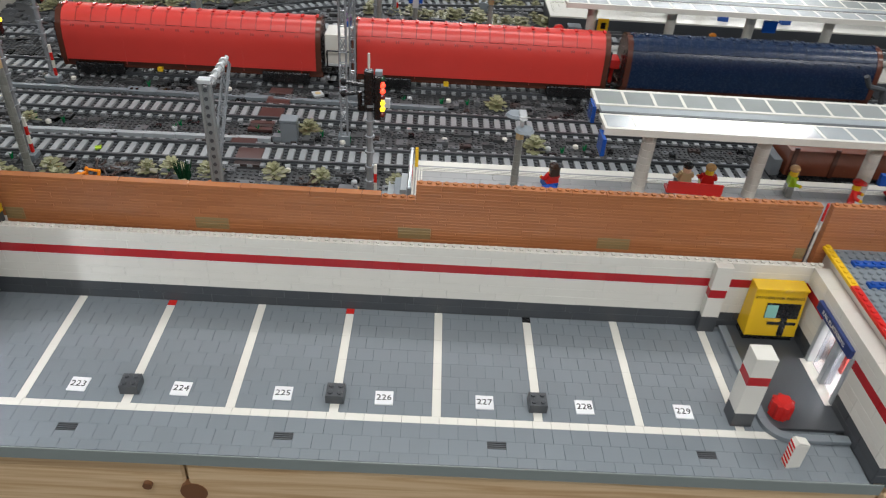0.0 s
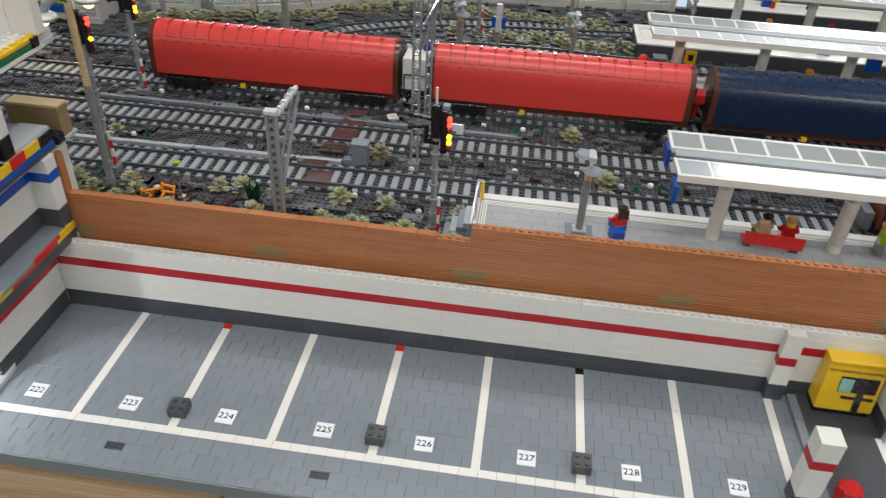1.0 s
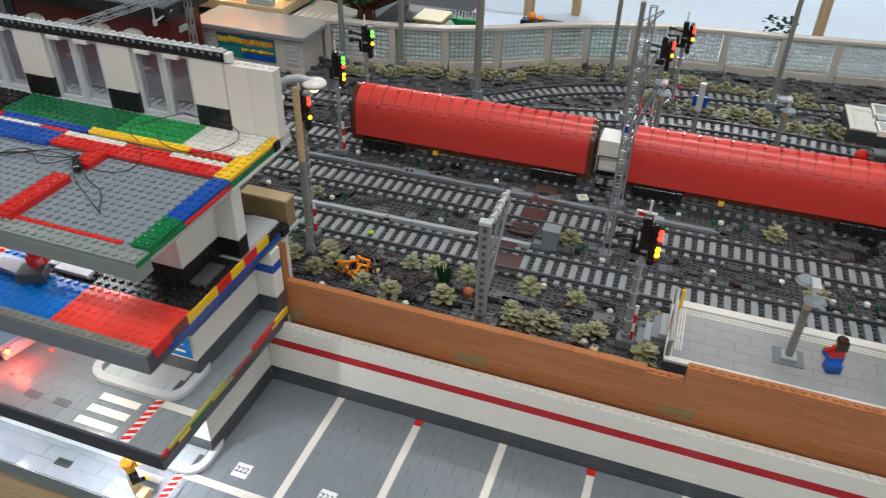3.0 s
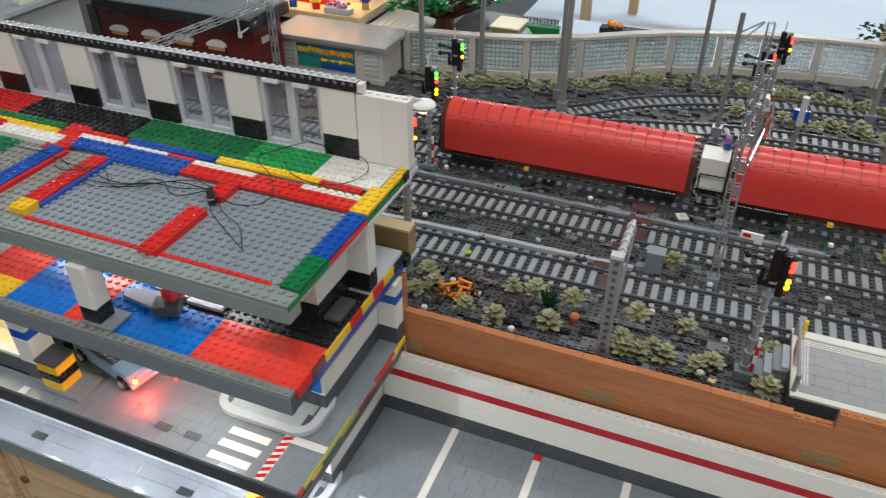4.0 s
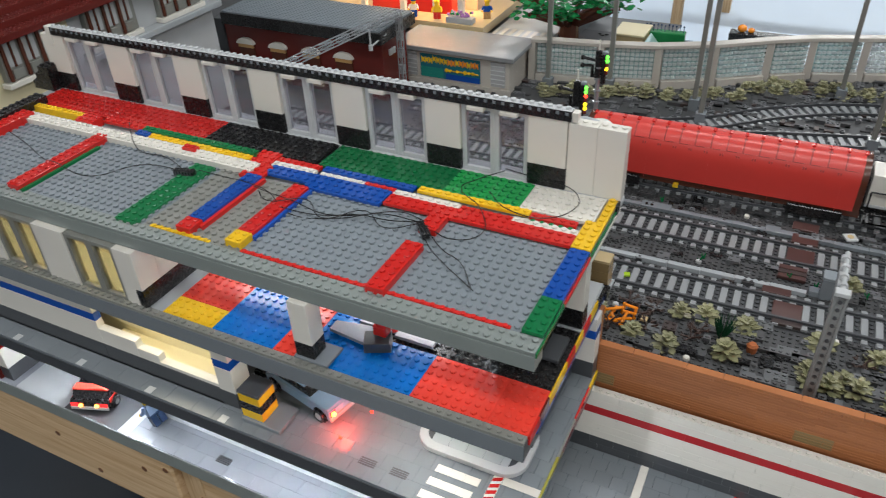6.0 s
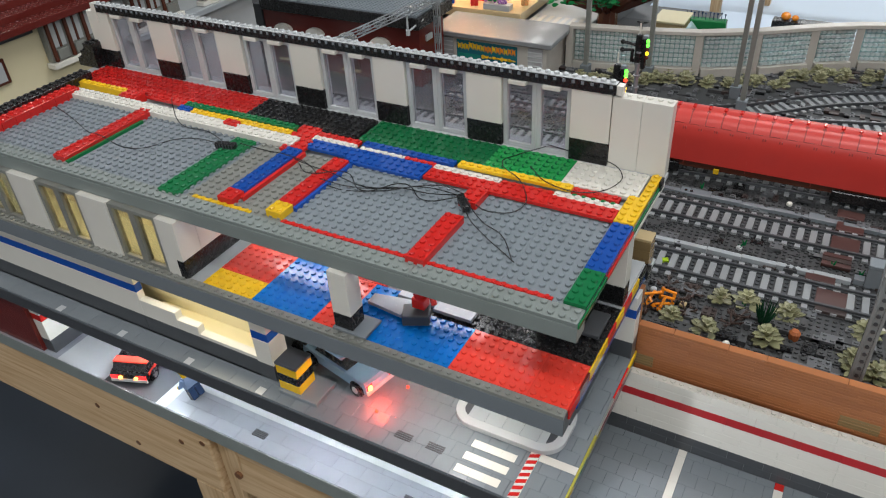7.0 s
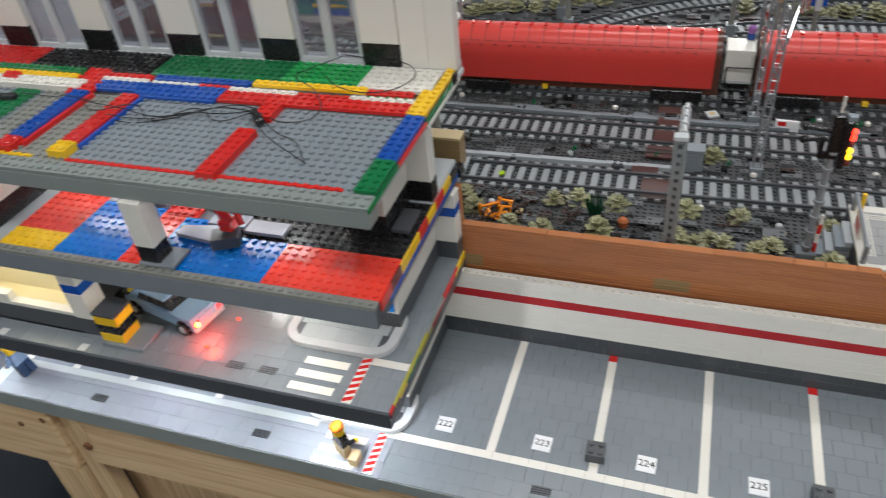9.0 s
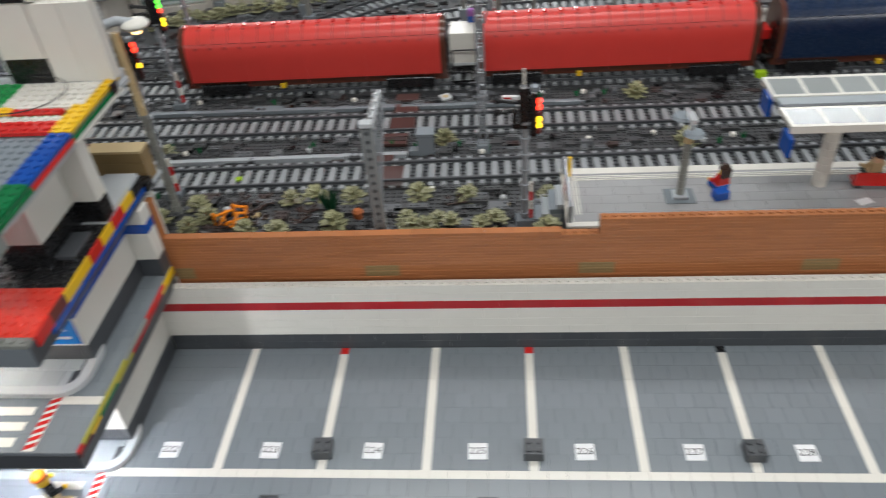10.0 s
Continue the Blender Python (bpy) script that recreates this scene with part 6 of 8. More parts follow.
for i in range(60):
    a = bush_rng.uniform(0, 6.28)
    r = bush_rng.uniform(0.004, 0.013)
    fern.rod((0.003 * math.cos(a), 0.003 * math.sin(a), 0), (r * math.cos(a), r * math.sin(a), bush_rng.uniform(0.016, 0.034)), 0.0011, 4, r2=0.0004)
solid("fern", fern, M_DGREEN, "dark green spiky plastic plant behind the wall", "plant", at=pose(0.035, 0.224, GZ))
M_TWIG = material("dark_twig_plastic", (0.045, 0.022, 0.016), 0.55)
TWIGS = ((-0.101, 0.180), (-0.093, 0.194), (-0.081, 0.245), (-0.049, 0.204), (-0.048, 0.242), (0.003, 0.205), (0.008, 0.220), (0.185, 0.234), (-0.062, 0.226))
fl = Mesh()
for p, q in (((-0.015, -0.004, 0), (-0.015, -0.004, 0.015)), ((-0.015, -0.004, 0.012), (0.002, 0.004, 0.013)), ((0.002, 0.006, 0.002), (0.004, 0.006, 0.018)), ((0.004, 0.006, 0.017), (0.016, 0.005, 0.015)),
             ((0.016, 0.005, 0.015), (0.015, 0.001, 0.003)), ((0.003, 0.002, 0.010), (0.015, 0.002, 0.009)), ((-0.012, -0.010, 0.003), (0.012, -0.004, 0.006)), ((-0.004, -0.009, 0.004), (0.006, -0.014, 0.002)),
             ((-0.008, -0.002, 0.008), (0.000, -0.012, 0.003)), ((0.008, 0.000, 0.012), (0.005, -0.010, 0.005)), ((-0.010, -0.006, 0.002), (-0.004, 0.004, 0.012))):
    fl.rod(p, q, 0.0017, 7).ball(q, 0.0021, nu=7, nv=5)
solid("bicycle_frame", fl, M_FLAME, "small tangled orange plastic piece among the bushes", "ornament", at=pose(-0.085, 0.212, GZ, 0, 0, 5) @ Matrix.Diagonal((1.2, 1.2, 1.0, 1)))
for x, y in TWIGS:
    twig = thing("twig", "bare dark brown plastic twig on the studded ground", "twig", "bare twigs", at=pose(x, y, GZ + 0.003))
    a0 = bush_rng.uniform(0, 6.28)
    for k in range(5):
        a = a0 + k * 1.25 + bush_rng.uniform(-0.3, 0.3)
        e = Vector((0.013 * math.cos(a), 0.013 * math.sin(a), bush_rng.uniform(0.003, 0.011)))
        branch = part("branch", Mesh().rod((0, 0, 0.001), e, 0.0012, 6, r2=0.0009), M_TWIG, twig)
        for d in (-0.7, 0.6):
            part("shoot", Mesh().rod(e * 0.62, e * 0.62 + Vector((0.006 * math.cos(a + d), 0.006 * math.sin(a + d), 0.003)), 0.0009, 5, r2=0.0006), M_TWIG, branch)
solid("pot", Mesh().rod((0, 0, 0), (0, 0, 0.009), 0.0055, 12, r2=0.0065).rod((0, 0, 0.009), (0, 0, 0.012), 0.0065, 12, r2=0.004), material("clay_plastic", (0.42, 0.13, 0.045), 0.35), "small nougat clay pot beside the bushes", "pot", at=pose(0.070, 0.214, GZ))
stones = ((-0.094, 0.229), (-0.215, 0.506), (0.155, 0.262), (0.005, 0.167), (0.242, 0.241), (0.222, 0.176), (0.215, 0.346), (0.024, 0.498), (-0.018, 0.360), (-0.107, 0.165), (0.36, 0.50), (0.355, 0.37), (0.50, 0.36), (0.54, 0.37), (-0.19, 0.36), (-0.30, 0.365), (0.30, 0.50), (0.44, 0.38))
for i, (x, y) in enumerate(stones):
    solid("stud_stone", Mesh().rod((0, 0, 0), (0, 0, 0.0034), 0.0040, 12).ball((0, 0, 0.0034), 0.0040, sz=0.5), M_WHITE if i % 4 else M_PALE, "small round white stud piece on the ballast", "round piece", "white round pieces", at=pose(x, y, 0.0002))
for x, y, mt in ((-0.051, 0.212, M_TAN), (0.238, 0.163, M_TAN), (0.246, 0.222, M_TAN), (-0.10, 0.29, M_LIME)):
    solid("small_tile", brick(1, 1, 0.0032, False), mt, "small square tan tile on the ballast", "tile", "loose small tiles", at=pose(x, y, 0.0, 0, 0, bush_rng.uniform(0, 90)))
for i in range(22):
    x, y = bush_rng.uniform(-0.25, 0.6), bush_rng.choice((0.23, 0.36, 0.37, 0.25, 0.49)) + bush_rng.uniform(-0.01, 0.01)
    solid("grass_tuft", Mesh().rod((0, 0, 0), (0.002, 0.001, 0.009), 0.0022, 5, r2=0.0005).rod((0, 0, 0), (-0.003, 0.001, 0.007), 0.0018, 5, r2=0.0004).rod((0, 0, 0), (0.001, -0.003, 0.007), 0.0018, 5, r2=0.0004), M_GREEN, "tiny green grass tuft on the ballast", "grass tuft", "grass tufts", at=pose(x, y, GZ + 0.003))
wt = solid("white_tile", brick(2, 2, 0.0032, False).moved(pose(-0.008, -0.008, 0)), M_PALE, "loose pale square tile with a tan ring", "tile", at=pose(0.160, 0.494, 0.002, 3, 0, 25))
part("ring", Mesh().rod((0, 0, 0.0033), (0, 0, 0.0036), 0.0045, 14), M_TAN, wt)
gb = thing("relay_box", "upright grey relay box with a paler lid", "relay box", at=pose(0.131, 0.345, GZ))
part("box", Mesh().box(0, 0.022, 0, 0.018, 0, 0.030, c=0.0005), M_MID, gb)
part("lid", Mesh().box(-0.001, 0.023, -0.001, 0.019, 0.0301, 0.034, c=0.0006), M_PLATE, gb)
part("plinth", Mesh().box(-0.012, -0.0002, 0.002, 0.014, 0, 0.008, c=0.0005), M_MID, gb)
wb = thing("warning_board", "small white board with a red mark on the ballast", "warning board", at=pose(0.242, 0.472, GZ, 0, 0, -6))
part("board", Mesh().box(0, 0.030, 0, 0.004, 0.001, 0.017, c=0.0004), M_PAPER, wb)
part("red_mark", Mesh().box(0.003, 0.014, -0.0005, 0, 0.009, 0.015), M_RED, wb)
for i in range(4):
    part("text_bar", Mesh().box(0.003 + 0.0035 * (i % 3), 0.005 + 0.0035 * (i % 3), -0.0004, 0, 0.003 + 0.002 * (i // 3), 0.0045 + 0.002 * (i // 3)), M_INK, wb)
# level crossing boards and cable ducts
M_BOARD = material("dark_brown_board", (0.075, 0.034, 0.030), 0.6)
cr = thing("track_crossing", "reddish-brown boards across the tracks", "crossing", kind="structure")
for y0, y1, x0, sl2 in ((0.270, 0.283, 0.084, 0), (0.2845, 0.3145, 0.082, 0), (0.327, 0.345, 0.066, 0), (0.368, 0.376, 0.080, 0), (0.378, 0.386, 0.080, 0), (0.388, 0.396, 0.080, 0), (0.4085, 0.4395, 0.086, 0), (0.455, 0.478, 0.088, 0), (0.490, 0.510, 0.086, 0)):
    part("board", Mesh().box(x0, x0 + 0.034, y0, y1, -0.002, 0.0034, c=0.0004), M_BOARD if y0 not in (0.378, 0.270) else M_UMBER, cr)
duct = thing("cable_duct", "light grey tiled cable duct along the track", "cable duct", kind="structure")
for i in range(9):
    x = -0.27 + i * 0.043
    part("duct_tile", Mesh().box(x, x + 0.0427, 0.3395 + 0.022 * x, 0.3475 + 0.022 * x, -0.003, 0.0036, c=0.0004), M_LIGHT, duct)
for i in range(15):
    x = -0.30 + i * 0.044
    part("duct_tile", Mesh().box(x, x + 0.0437, 0.470, 0.478 + (0.008 if i in (4, 8, 12) else 0), -0.003, 0.0032 + 0.0004 * (i % 2), c=0.0004), M_MID, duct)


# ---- platform things ----
def minifigure(name, x, y, z, turn, label, legs, torso, skin, hair, sit=False, hat=0):
    """One plain toy figure in one mesh."""
    m = Mesh()
    mats = [legs, torso, skin, hair]
    if sit:
        m.box(-0.0078, 0.0078, -0.014, 0.004, 0.0, 0.008, 0, 0.0006)
        h0 = 0.008
    else:
        m.box(-0.0078, -0.0003, -0.004, 0.004, 0.0, 0.0125, 0, 0.0006).box(0.0003, 0.0078, -0.004, 0.004, 0.0, 0.0125, 0, 0.0006)
        m.box(-0.0078, 0.0078, -0.0038, 0.0038, 0.0125, 0.0150, 0, 0.0004)
        h0 = 0.015
    m.prism([(-0.0078, h0), (0.0078, h0), (0.0058, h0 + 0.0125), (-0.0058, h0 + 0.0125)], "y", -0.0038, 0.0038, 1)
    for s in (-1, 1):
        m.rod((s * 0.0068, 0, h0 + 0.011), (s * 0.0098, -0.002, h0 + 0.005), 0.0023, 8, 1)
        m.rod((s * 0.0098, -0.002, h0 + 0.005), (s * 0.0098, -0.0075, h0 + 0.0035), 0.0021, 8, 1)
        m.ball((s * 0.0098, -0.009, h0 + 0.0032), 0.0022, 2, 8, 5)
    m.rod((0, 0, h0 + 0.0125), (0, 0, h0 + 0.0215), 0.0050, 14, 2)
    m.ball((0, 0.0005, h0 + 0.0215), 0.0064, 3, 12, 8, 0.75)
    if hat == 1:
        m.box(-0.0062, 0.0062, 0.001, 0.0068, h0 + 0.010, h0 + 0.022, 3, 0.001)
    if hat == 2:
        m.rod((0, -0.002, h0 + 0.0215), (0, -0.002, h0 + 0.0222), 0.0078, 14, 3)
    return solid(name, m, mats, label, "toy figure", "toy figures", at=pose(x, y, z, 0, 0, turn))


M_DBROWN = material("dark_brown_plastic", (0.035, 0.018, 0.012), 0.3)
M_SAND = material("sandy_plastic", (0.52, 0.30, 0.12), 0.35)
M_PEACH = material("peach_plastic", (0.72, 0.47, 0.30), 0.35)
M_DBLUE = material("dark_blue_plastic", (0.02, 0.045, 0.11), 0.3)
M_AMBER = material("amber_plastic", (0.48, 0.11, 0.008), 0.3)
minifigure("toy_figure", 0.484, 0.212, PZ, 200, "toy figure with long dark hair sitting on a blue box", M_BLUE, M_RED, M_YELLOW, M_DBROWN, True, 1)
solid("blue_box", Mesh().box(-0.008, 0.008, -0.006, 0.006, 0, 0.010, c=0.0005), M_BLUE, "small blue box on the platform", "box", at=pose(0.480, 0.196, PZ, 0, 0, 15))
bench = thing("bench", "bright red bench on the platform", "bench", "red benches", at=pose(0.656, 0.212, PZ, 0, 0, -4))
part("seat", Mesh().box(-0.033, 0.033, -0.008, 0.008, 0.006, 0.0092, c=0.0005), M_RED, bench)
part("backrest", Mesh().box(-0.033, 0.033, -0.0105, -0.0082, 0.0062, 0.0225, c=0.0006), M_RED, bench)
for lx in (-0.026, 0.026):
    part("leg", Mesh().box(lx - 0.004, lx + 0.004, -0.006, 0.006, 0, 0.0059, c=0.0004), M_DARK, bench)
b2 = copy_thing(bench, pose(0.935, 0.222, PZ, 0, 0, -4))
minifigure("toy_figure", 0.645, 0.216, PZ + 0.0093, 185, "toy figure with black hair and tan top on the bench", M_DGREEN, M_TAN, M_PEACH, M_BLACK, True)
minifigure("toy_figure", 0.672, 0.214, PZ + 0.0093, 170, "toy figure with tan hair and red top on the bench", M_YELLOW, M_RED, M_YELLOW, M_SAND, True)
minifigure("toy_figure", 0.780, 0.226, PZ, 80, "toy figure with tan hair and yellow-green top on the platform", M_OLDGREY, M_LIME, M_YELLOW, M_SAND)
minifigure("toy_figure", 0.846, 0.200, PZ, 60, "toy figure in red with a red cap", M_RED, M_RED, M_YELLOW, M_RED, False, 2)
solid("newspaper", Mesh().box(-0.008, 0.008, -0.005, 0.005, 0, 0.0008), M_PAPER, "white paper lying on the platform", "paper", at=pose(0.628, 0.183, PZ + 0.0001, 0, 0, 20))
for x, y, tt, lg, to, hr in ((0.811, 0.690, 40, M_BLUE, M_RED, M_FLAME), (0.95, 0.68, 200, M_DARK, M_WHITE, M_DBROWN), (0.800, 0.940, 90, M_DARK, M_BLUE, M_FLAME), (0.915, 0.942, 20, M_BLUE, M_YELLOW, M_RED), (0.860, 1.155, 90, M_RED, M_LIME, M_DBROWN), (0.940, 1.160, 120, M_DARK, M_RED, M_BLACK)):
    minifigure("toy_figure", x, y, PZ, tt, "small toy figure waiting on a far platform", lg, to, M_YELLOW, hr)
solid("red_ball", Mesh().ball((0, 0, 0.010), 0.010, nu=14, nv=10), M_RED, "red round piece behind the wagons", "ball", at=pose(0.540, 0.66, 0.0576))
solid("ball_stand", Mesh().box(-0.006, 0.006, -0.006, 0.006, 0, 0.0302, c=0.0005), M_DARK, "dark stand under the red ball", "stand", at=pose(0.540, 0.66, PZ))
kio = thing("ticket_box", "dark box beside a yellow and blue sign on the far platform", "box", at=pose(0.568, 0.662, PZ + 0.014))
part("body", Mesh().box(-0.012, 0.008, -0.010, 0.010, -0.014, 0.032, c=0.0008), M_DARK, kio)
part("lid", Mesh().box(-0.013, 0.009, -0.011, 0.011, 0.0321, 0.0355, c=0.0006), M_PLATE, kio)
sg = thing("yellow_sign", "yellow square sign with a dark mark", "sign", at=pose(0.611, 0.655, PZ + 0.010))
part("post", Mesh().rod((0, 0, -0.010), (0, 0, 0.035), 0.0025, 8), M_OLDGREY, sg)
part("board", Mesh().box(-0.009, 0.009, -0.003, 0, 0.035, 0.056, c=0.0005), M_YELLOW, sg)
part("mark", Mesh().box(-0.004, 0.004, -0.0036, -0.0031, 0.040, 0.050), M_INK, sg)
# steps up to the platform and its end barrier
st = thing("platform_steps", "grey steps leading up to the platform's end", "steps", kind="structure")
for i in range(4):
    part("step", Mesh().box(0.278 + i * 0.008, 0.310 - 0.0001, 0.196, 0.236, GZ + 0.0064 * i, GZ + 0.0064 * (i + 1), c=0.0003), M_LIGHT if i % 2 else M_PLATE, st)
eb = thing("platform_barrier", "grey railing with a red and white board and yellow post", "barrier", at=pose(0.3135, 0.158, PZ))
part("rail", Mesh().rod((0, 0, 0), (0, 0, 0.022), 0.0028, 8).rod((0, 0.094, 0), (0, 0.094, 0.022), 0.0028, 8).rod((0, 0.0, 0.020), (0, 0.094, 0.020), 0.0022, 8), M_SILVER, eb)
part("board", Mesh().box(-0.002, 0.002, 0.036, 0.062, 0.002, 0.018, c=0.0004), M_WHITE, eb)
for i in range(3):
    a = 0.039 + i * 0.008
    part("stripe", Mesh().prism([(a, 0.003), (a + 0.004, 0.003), (a + 0.007, 0.017), (a + 0.003, 0.017)], "x", -0.0024, 0.0024), M_RED, eb)
part("yellow_post", Mesh().box(0.004, 0.008, 0.086, 0.090, 0.0, 0.026, c=0.0004), M_YELLOW, eb)
# brown wagon on the near track
bx = thing("open_wagon", "reddish-brown low goods wagon on the near track", "railway wagon", at=pose(0.80, TRACKS[0][0] + 0.0176, 0.0045))
part("body", Mesh().box(0, 0.34, -0.028, 0.028, 0.016, 0.052, c=0.0006), material("rust_brown_plastic", (0.20, 0.062, 0.034), 0.4), bx)
for i in range(7):
    part("stake", Mesh().box(0.004 + i * 0.054, 0.010 + i * 0.054, -0.030, -0.0281, 0.016, 0.056), M_BROWN, bx)
part("frame", Mesh().box(-0.004, 0.344, -0.026, 0.026, 0.010, 0.0159), M_BLACK, bx)
for a in (0.05, 0.29):
    part("bogie", Mesh().box(a - 0.03, a + 0.03, -0.028, 0.028, 0.003, 0.0099, c=0.001), M_BLACK, bx)
part("end_rail", Mesh().box(-0.016, -0.004, -0.024, 0.024, 0.012, 0.036, c=0.0006), M_MID, bx)
solid("grey_hose", Mesh().rod((0, 0, 0.06), (-0.03, -0.01, 0.068), 0.004, 8).rod((-0.03, -0.01, 0.068), (-0.042, -0.014, 0.085), 0.004, 8).rod((0, 0, 0.06), (0.012, 0.0, -0.003), 0.0045, 8), M_DARK, "dark grey bent hose beside the blue wagon", "hose", at=pose(1.02, 0.50, 0))
solid("lime_piece", Mesh().box(0, 0.016, 0, 0.010, GZ, 0.010, c=0.0006), M_LIME, "lime green block between the wagons", "block", at=pose(0.608, 0.524, 0))
M_VIOLET = material("violet_plastic", (0.30, 0.12, 0.36), 0.35)
solid("violet_figure", Mesh().box(-0.0050, 0.0050, -0.004, 0.004, 0, 0.010, 1, 0.0008).rod((0, 0, 0.010), (0, 0, 0.017), 0.0056, 12).ball((0, 0, 0.017), 0.0056, sz=0.7), [M_VIOLET, M_BLUE], "small violet piece with a blue foot on the white crate", "ornament", at=pose(0.199, 0.572, 0.0842))

# ---- car park things ----
def toy_car(name, x, y, z, turn, body, label, roof, length=0.058, width=0.034, tail=0.006, cab=0.004, hot=(-1, 1)):
    dark_tail = roof is body and tail > 0.004
    c = thing(name, label, "toy car", at=pose(x, y, z, 0, 0, turn) @ Matrix.Diagonal((1, 1, 0.82 if dark_tail else 1, 1)))
    L2, W2 = length / 2, width / 2
    side = [(-L2, 0.006), (L2, 0.006), (L2, 0.014), (L2 - 0.004, 0.0175), (-L2 + 0.002, 0.0185), (-L2, 0.015)]
    part("body", Mesh().prism(side, "y", -W2, W2), M_BLACK if dark_tail else body, c)
    cab_outline = [(-L2 + cab, 0.0186), (L2 - 0.016, 0.0186), (L2 - 0.023, 0.0275), (-L2 + cab + 0.005, 0.0275)]
    part("cabin", Mesh().prism(cab_outline, "y", -W2 + 0.002, W2 - 0.002), M_SMOKE if roof is None else M_BLACK, c)
    part("roof", Mesh().box(-L2 + cab + 0.005, -L2 + cab + 0.015 if dark_tail else L2 - 0.023, -W2 + 0.0015, W2 - 0.0015, 0.0276, 0.0300, c=0.0005), roof or body, c)
    part("bumper", Mesh().box(-L2 - 0.002, -L2, -W2, W2, 0.005, 0.010, c=0.0005), M_PALE, c)
    part("rear_panel", Mesh().box(-L2 - 0.0006, -L2, -W2 + 0.001, W2 - 0.001, 0.0088, 0.0165), M_BLACK if dark_tail else body, c)
    for sy in (-1, 1):
        part("side_panel", Mesh().box(-L2 + 0.004, L2 - 0.002, sy * (W2 + 0.0003) - 0.0003, sy * (W2 + 0.0003) + 0.0003, 0.0130, 0.0178), body, c)
        for sx in (-1, 1):
            part("wheel_arch", Mesh().rod((sx * (L2 - 0.012), sy * W2 - 0.0009, 0.0068), (sx * (L2 - 0.012), sy * W2 + 0.0009, 0.0068), 0.0086, 16), M_BLACK, c)
    for sx in (-1, 1):
        for sy in (-1, 1):
            wx, wy = sx * (L2 - 0.012), sy * W2
            tyre = part("wheel", Mesh().rod((wx, wy - 0.003, 0.0068), (wx, wy + 0.003, 0.0068), 0.0068, 16), M_BLACK, c)
            part("rim", Mesh().rod((wx, wy - 0.0034, 0.0068), (wx, wy + 0.0034, 0.0068), 0.0038, 12), M_PALE, tyre)
    for sy in (-1, 1):
        part("tail_light", Mesh().box(-L2 - 0.0012, -L2 - 0.0001, sy * (W2 - tail - 0.001) - tail, sy * (W2 - tail - 0.001) + tail, 0.0095, 0.0160), M_TAILLENS, c)
        if sy in hot:
            part("tail_lamp", Mesh().ball((-L2 - 0.0014, sy * (W2 - tail - 0.001) * (0.62 if tail > 0.004 else 1), 0.0128), 0.0024, nu=10, nv=8), L_HOT, c)
        part("headlight", Mesh().box(L2, L2 + 0.001, sy * (W2 - 0.006) - 0.003, sy * (W2 - 0.006) + 0.003, 0.010, 0.0135), M_CLEAR, c)
    return c


toy_car("toy_car", -0.578, -0.144, 0.0016, 110, M_BRICKRED, "small red and black toy car with glowing tail lights", M_BRICKRED, length=0.070, width=0.044)
toy_car("toy_car", -0.2915, -0.1265, G1 + 0.0002, 167, M_SKYBLUE, "light blue toy car with one glowing tail light", M_SKYBLUE, length=0.086, width=0.035, tail=0.003, cab=0.026, hot=(1,))
glow = bpy.data.lights.new("tail_glow", "POINT")
glow.energy, glow.color, glow.shadow_soft_size = 0.085, (1.0, 0.05, 0.02), 0.006
gl = new("tail_glow", glow)
gl.location = (-0.2385, -0.1550, G1 + 0.013)
# reflections of red lights in the deck, made as small glowing balls
for sx, sy in ((-0.238, -0.162), (-0.228, -0.125)):
    solid("led_dot", Mesh().ball((0, 0, 0), 0.0015, nu=8, nv=5), L_RED, "tiny glowing red dot standing for a light's reflection in the deck", "light", at=pose(sx, sy, G1 + 0.0018))
minifigure("toy_figure", -0.124, -0.170, 0.0016, 150, "toy figure with bright orange hair at the kerb", M_TAN, M_BLACK, M_YELLOW, M_AMBER)
leaning = minifigure("toy_figure", 0, 0, 0, 0, "toy figure in dull blue with yellow hair in the street", M_DBLUE, material("sand_blue_plastic", (0.16, 0.23, 0.36), 0.35), M_YELLOW, M_YELLOW)
leaning.matrix_world = pose(-0.4840, -0.1575, 0.0012, 24, 0, 265)
case = solid("tan_case", Mesh().box(-0.004, 0.004, -0.006, 0.006, 0, 0.010, c=0.0006), M_TAN, "tan case beside the orange-haired toy figure", "case", at=pose(-0.110, -0.176, 0.0016))
bike = thing("yellow_bike", "yellow and black toy motorbike behind the banded pillar", "motorbike", at=pose(-0.335, -0.120, G1 + 0.0002, 0, 0, 30))
part("wheel", Mesh().rod((-0.014, -0.002, 0.008), (-0.014, 0.002, 0.008), 0.008, 14), M_BLACK, bike)
part("wheel", Mesh().rod((0.014, -0.002, 0.008), (0.014, 0.002, 0.008), 0.008, 14), M_BLACK, bike)
part("frame_bars", Mesh().rod((-0.014, 0, 0.008), (0, 0, 0.018), 0.002, 6).rod((0, 0, 0.018), (0.014, 0, 0.008), 0.002, 6).rod((0.009, 0, 0.014), (0.011, 0, 0.026), 0.0015, 6), M_YELLOW, bike)
rob = Mesh().box(-0.006, 0.006, -0.005, 0.005, 0.006, 0.016, c=0.001).rod((0, 0, 0.016), (-0.004, -0.002, 0.034), 0.0045, 10).ball((-0.005, -0.002, 0.036), 0.0055).rod((0.004, 0.006, 0.030), (0.013, 0.0, 0.012), 0.0025, 8)
solid("red_robot", rob, M_RED, "bent red robot-like piece on a dark block", "ornament", at=pose(-0.206, -0.126, G2 + 0.0066))
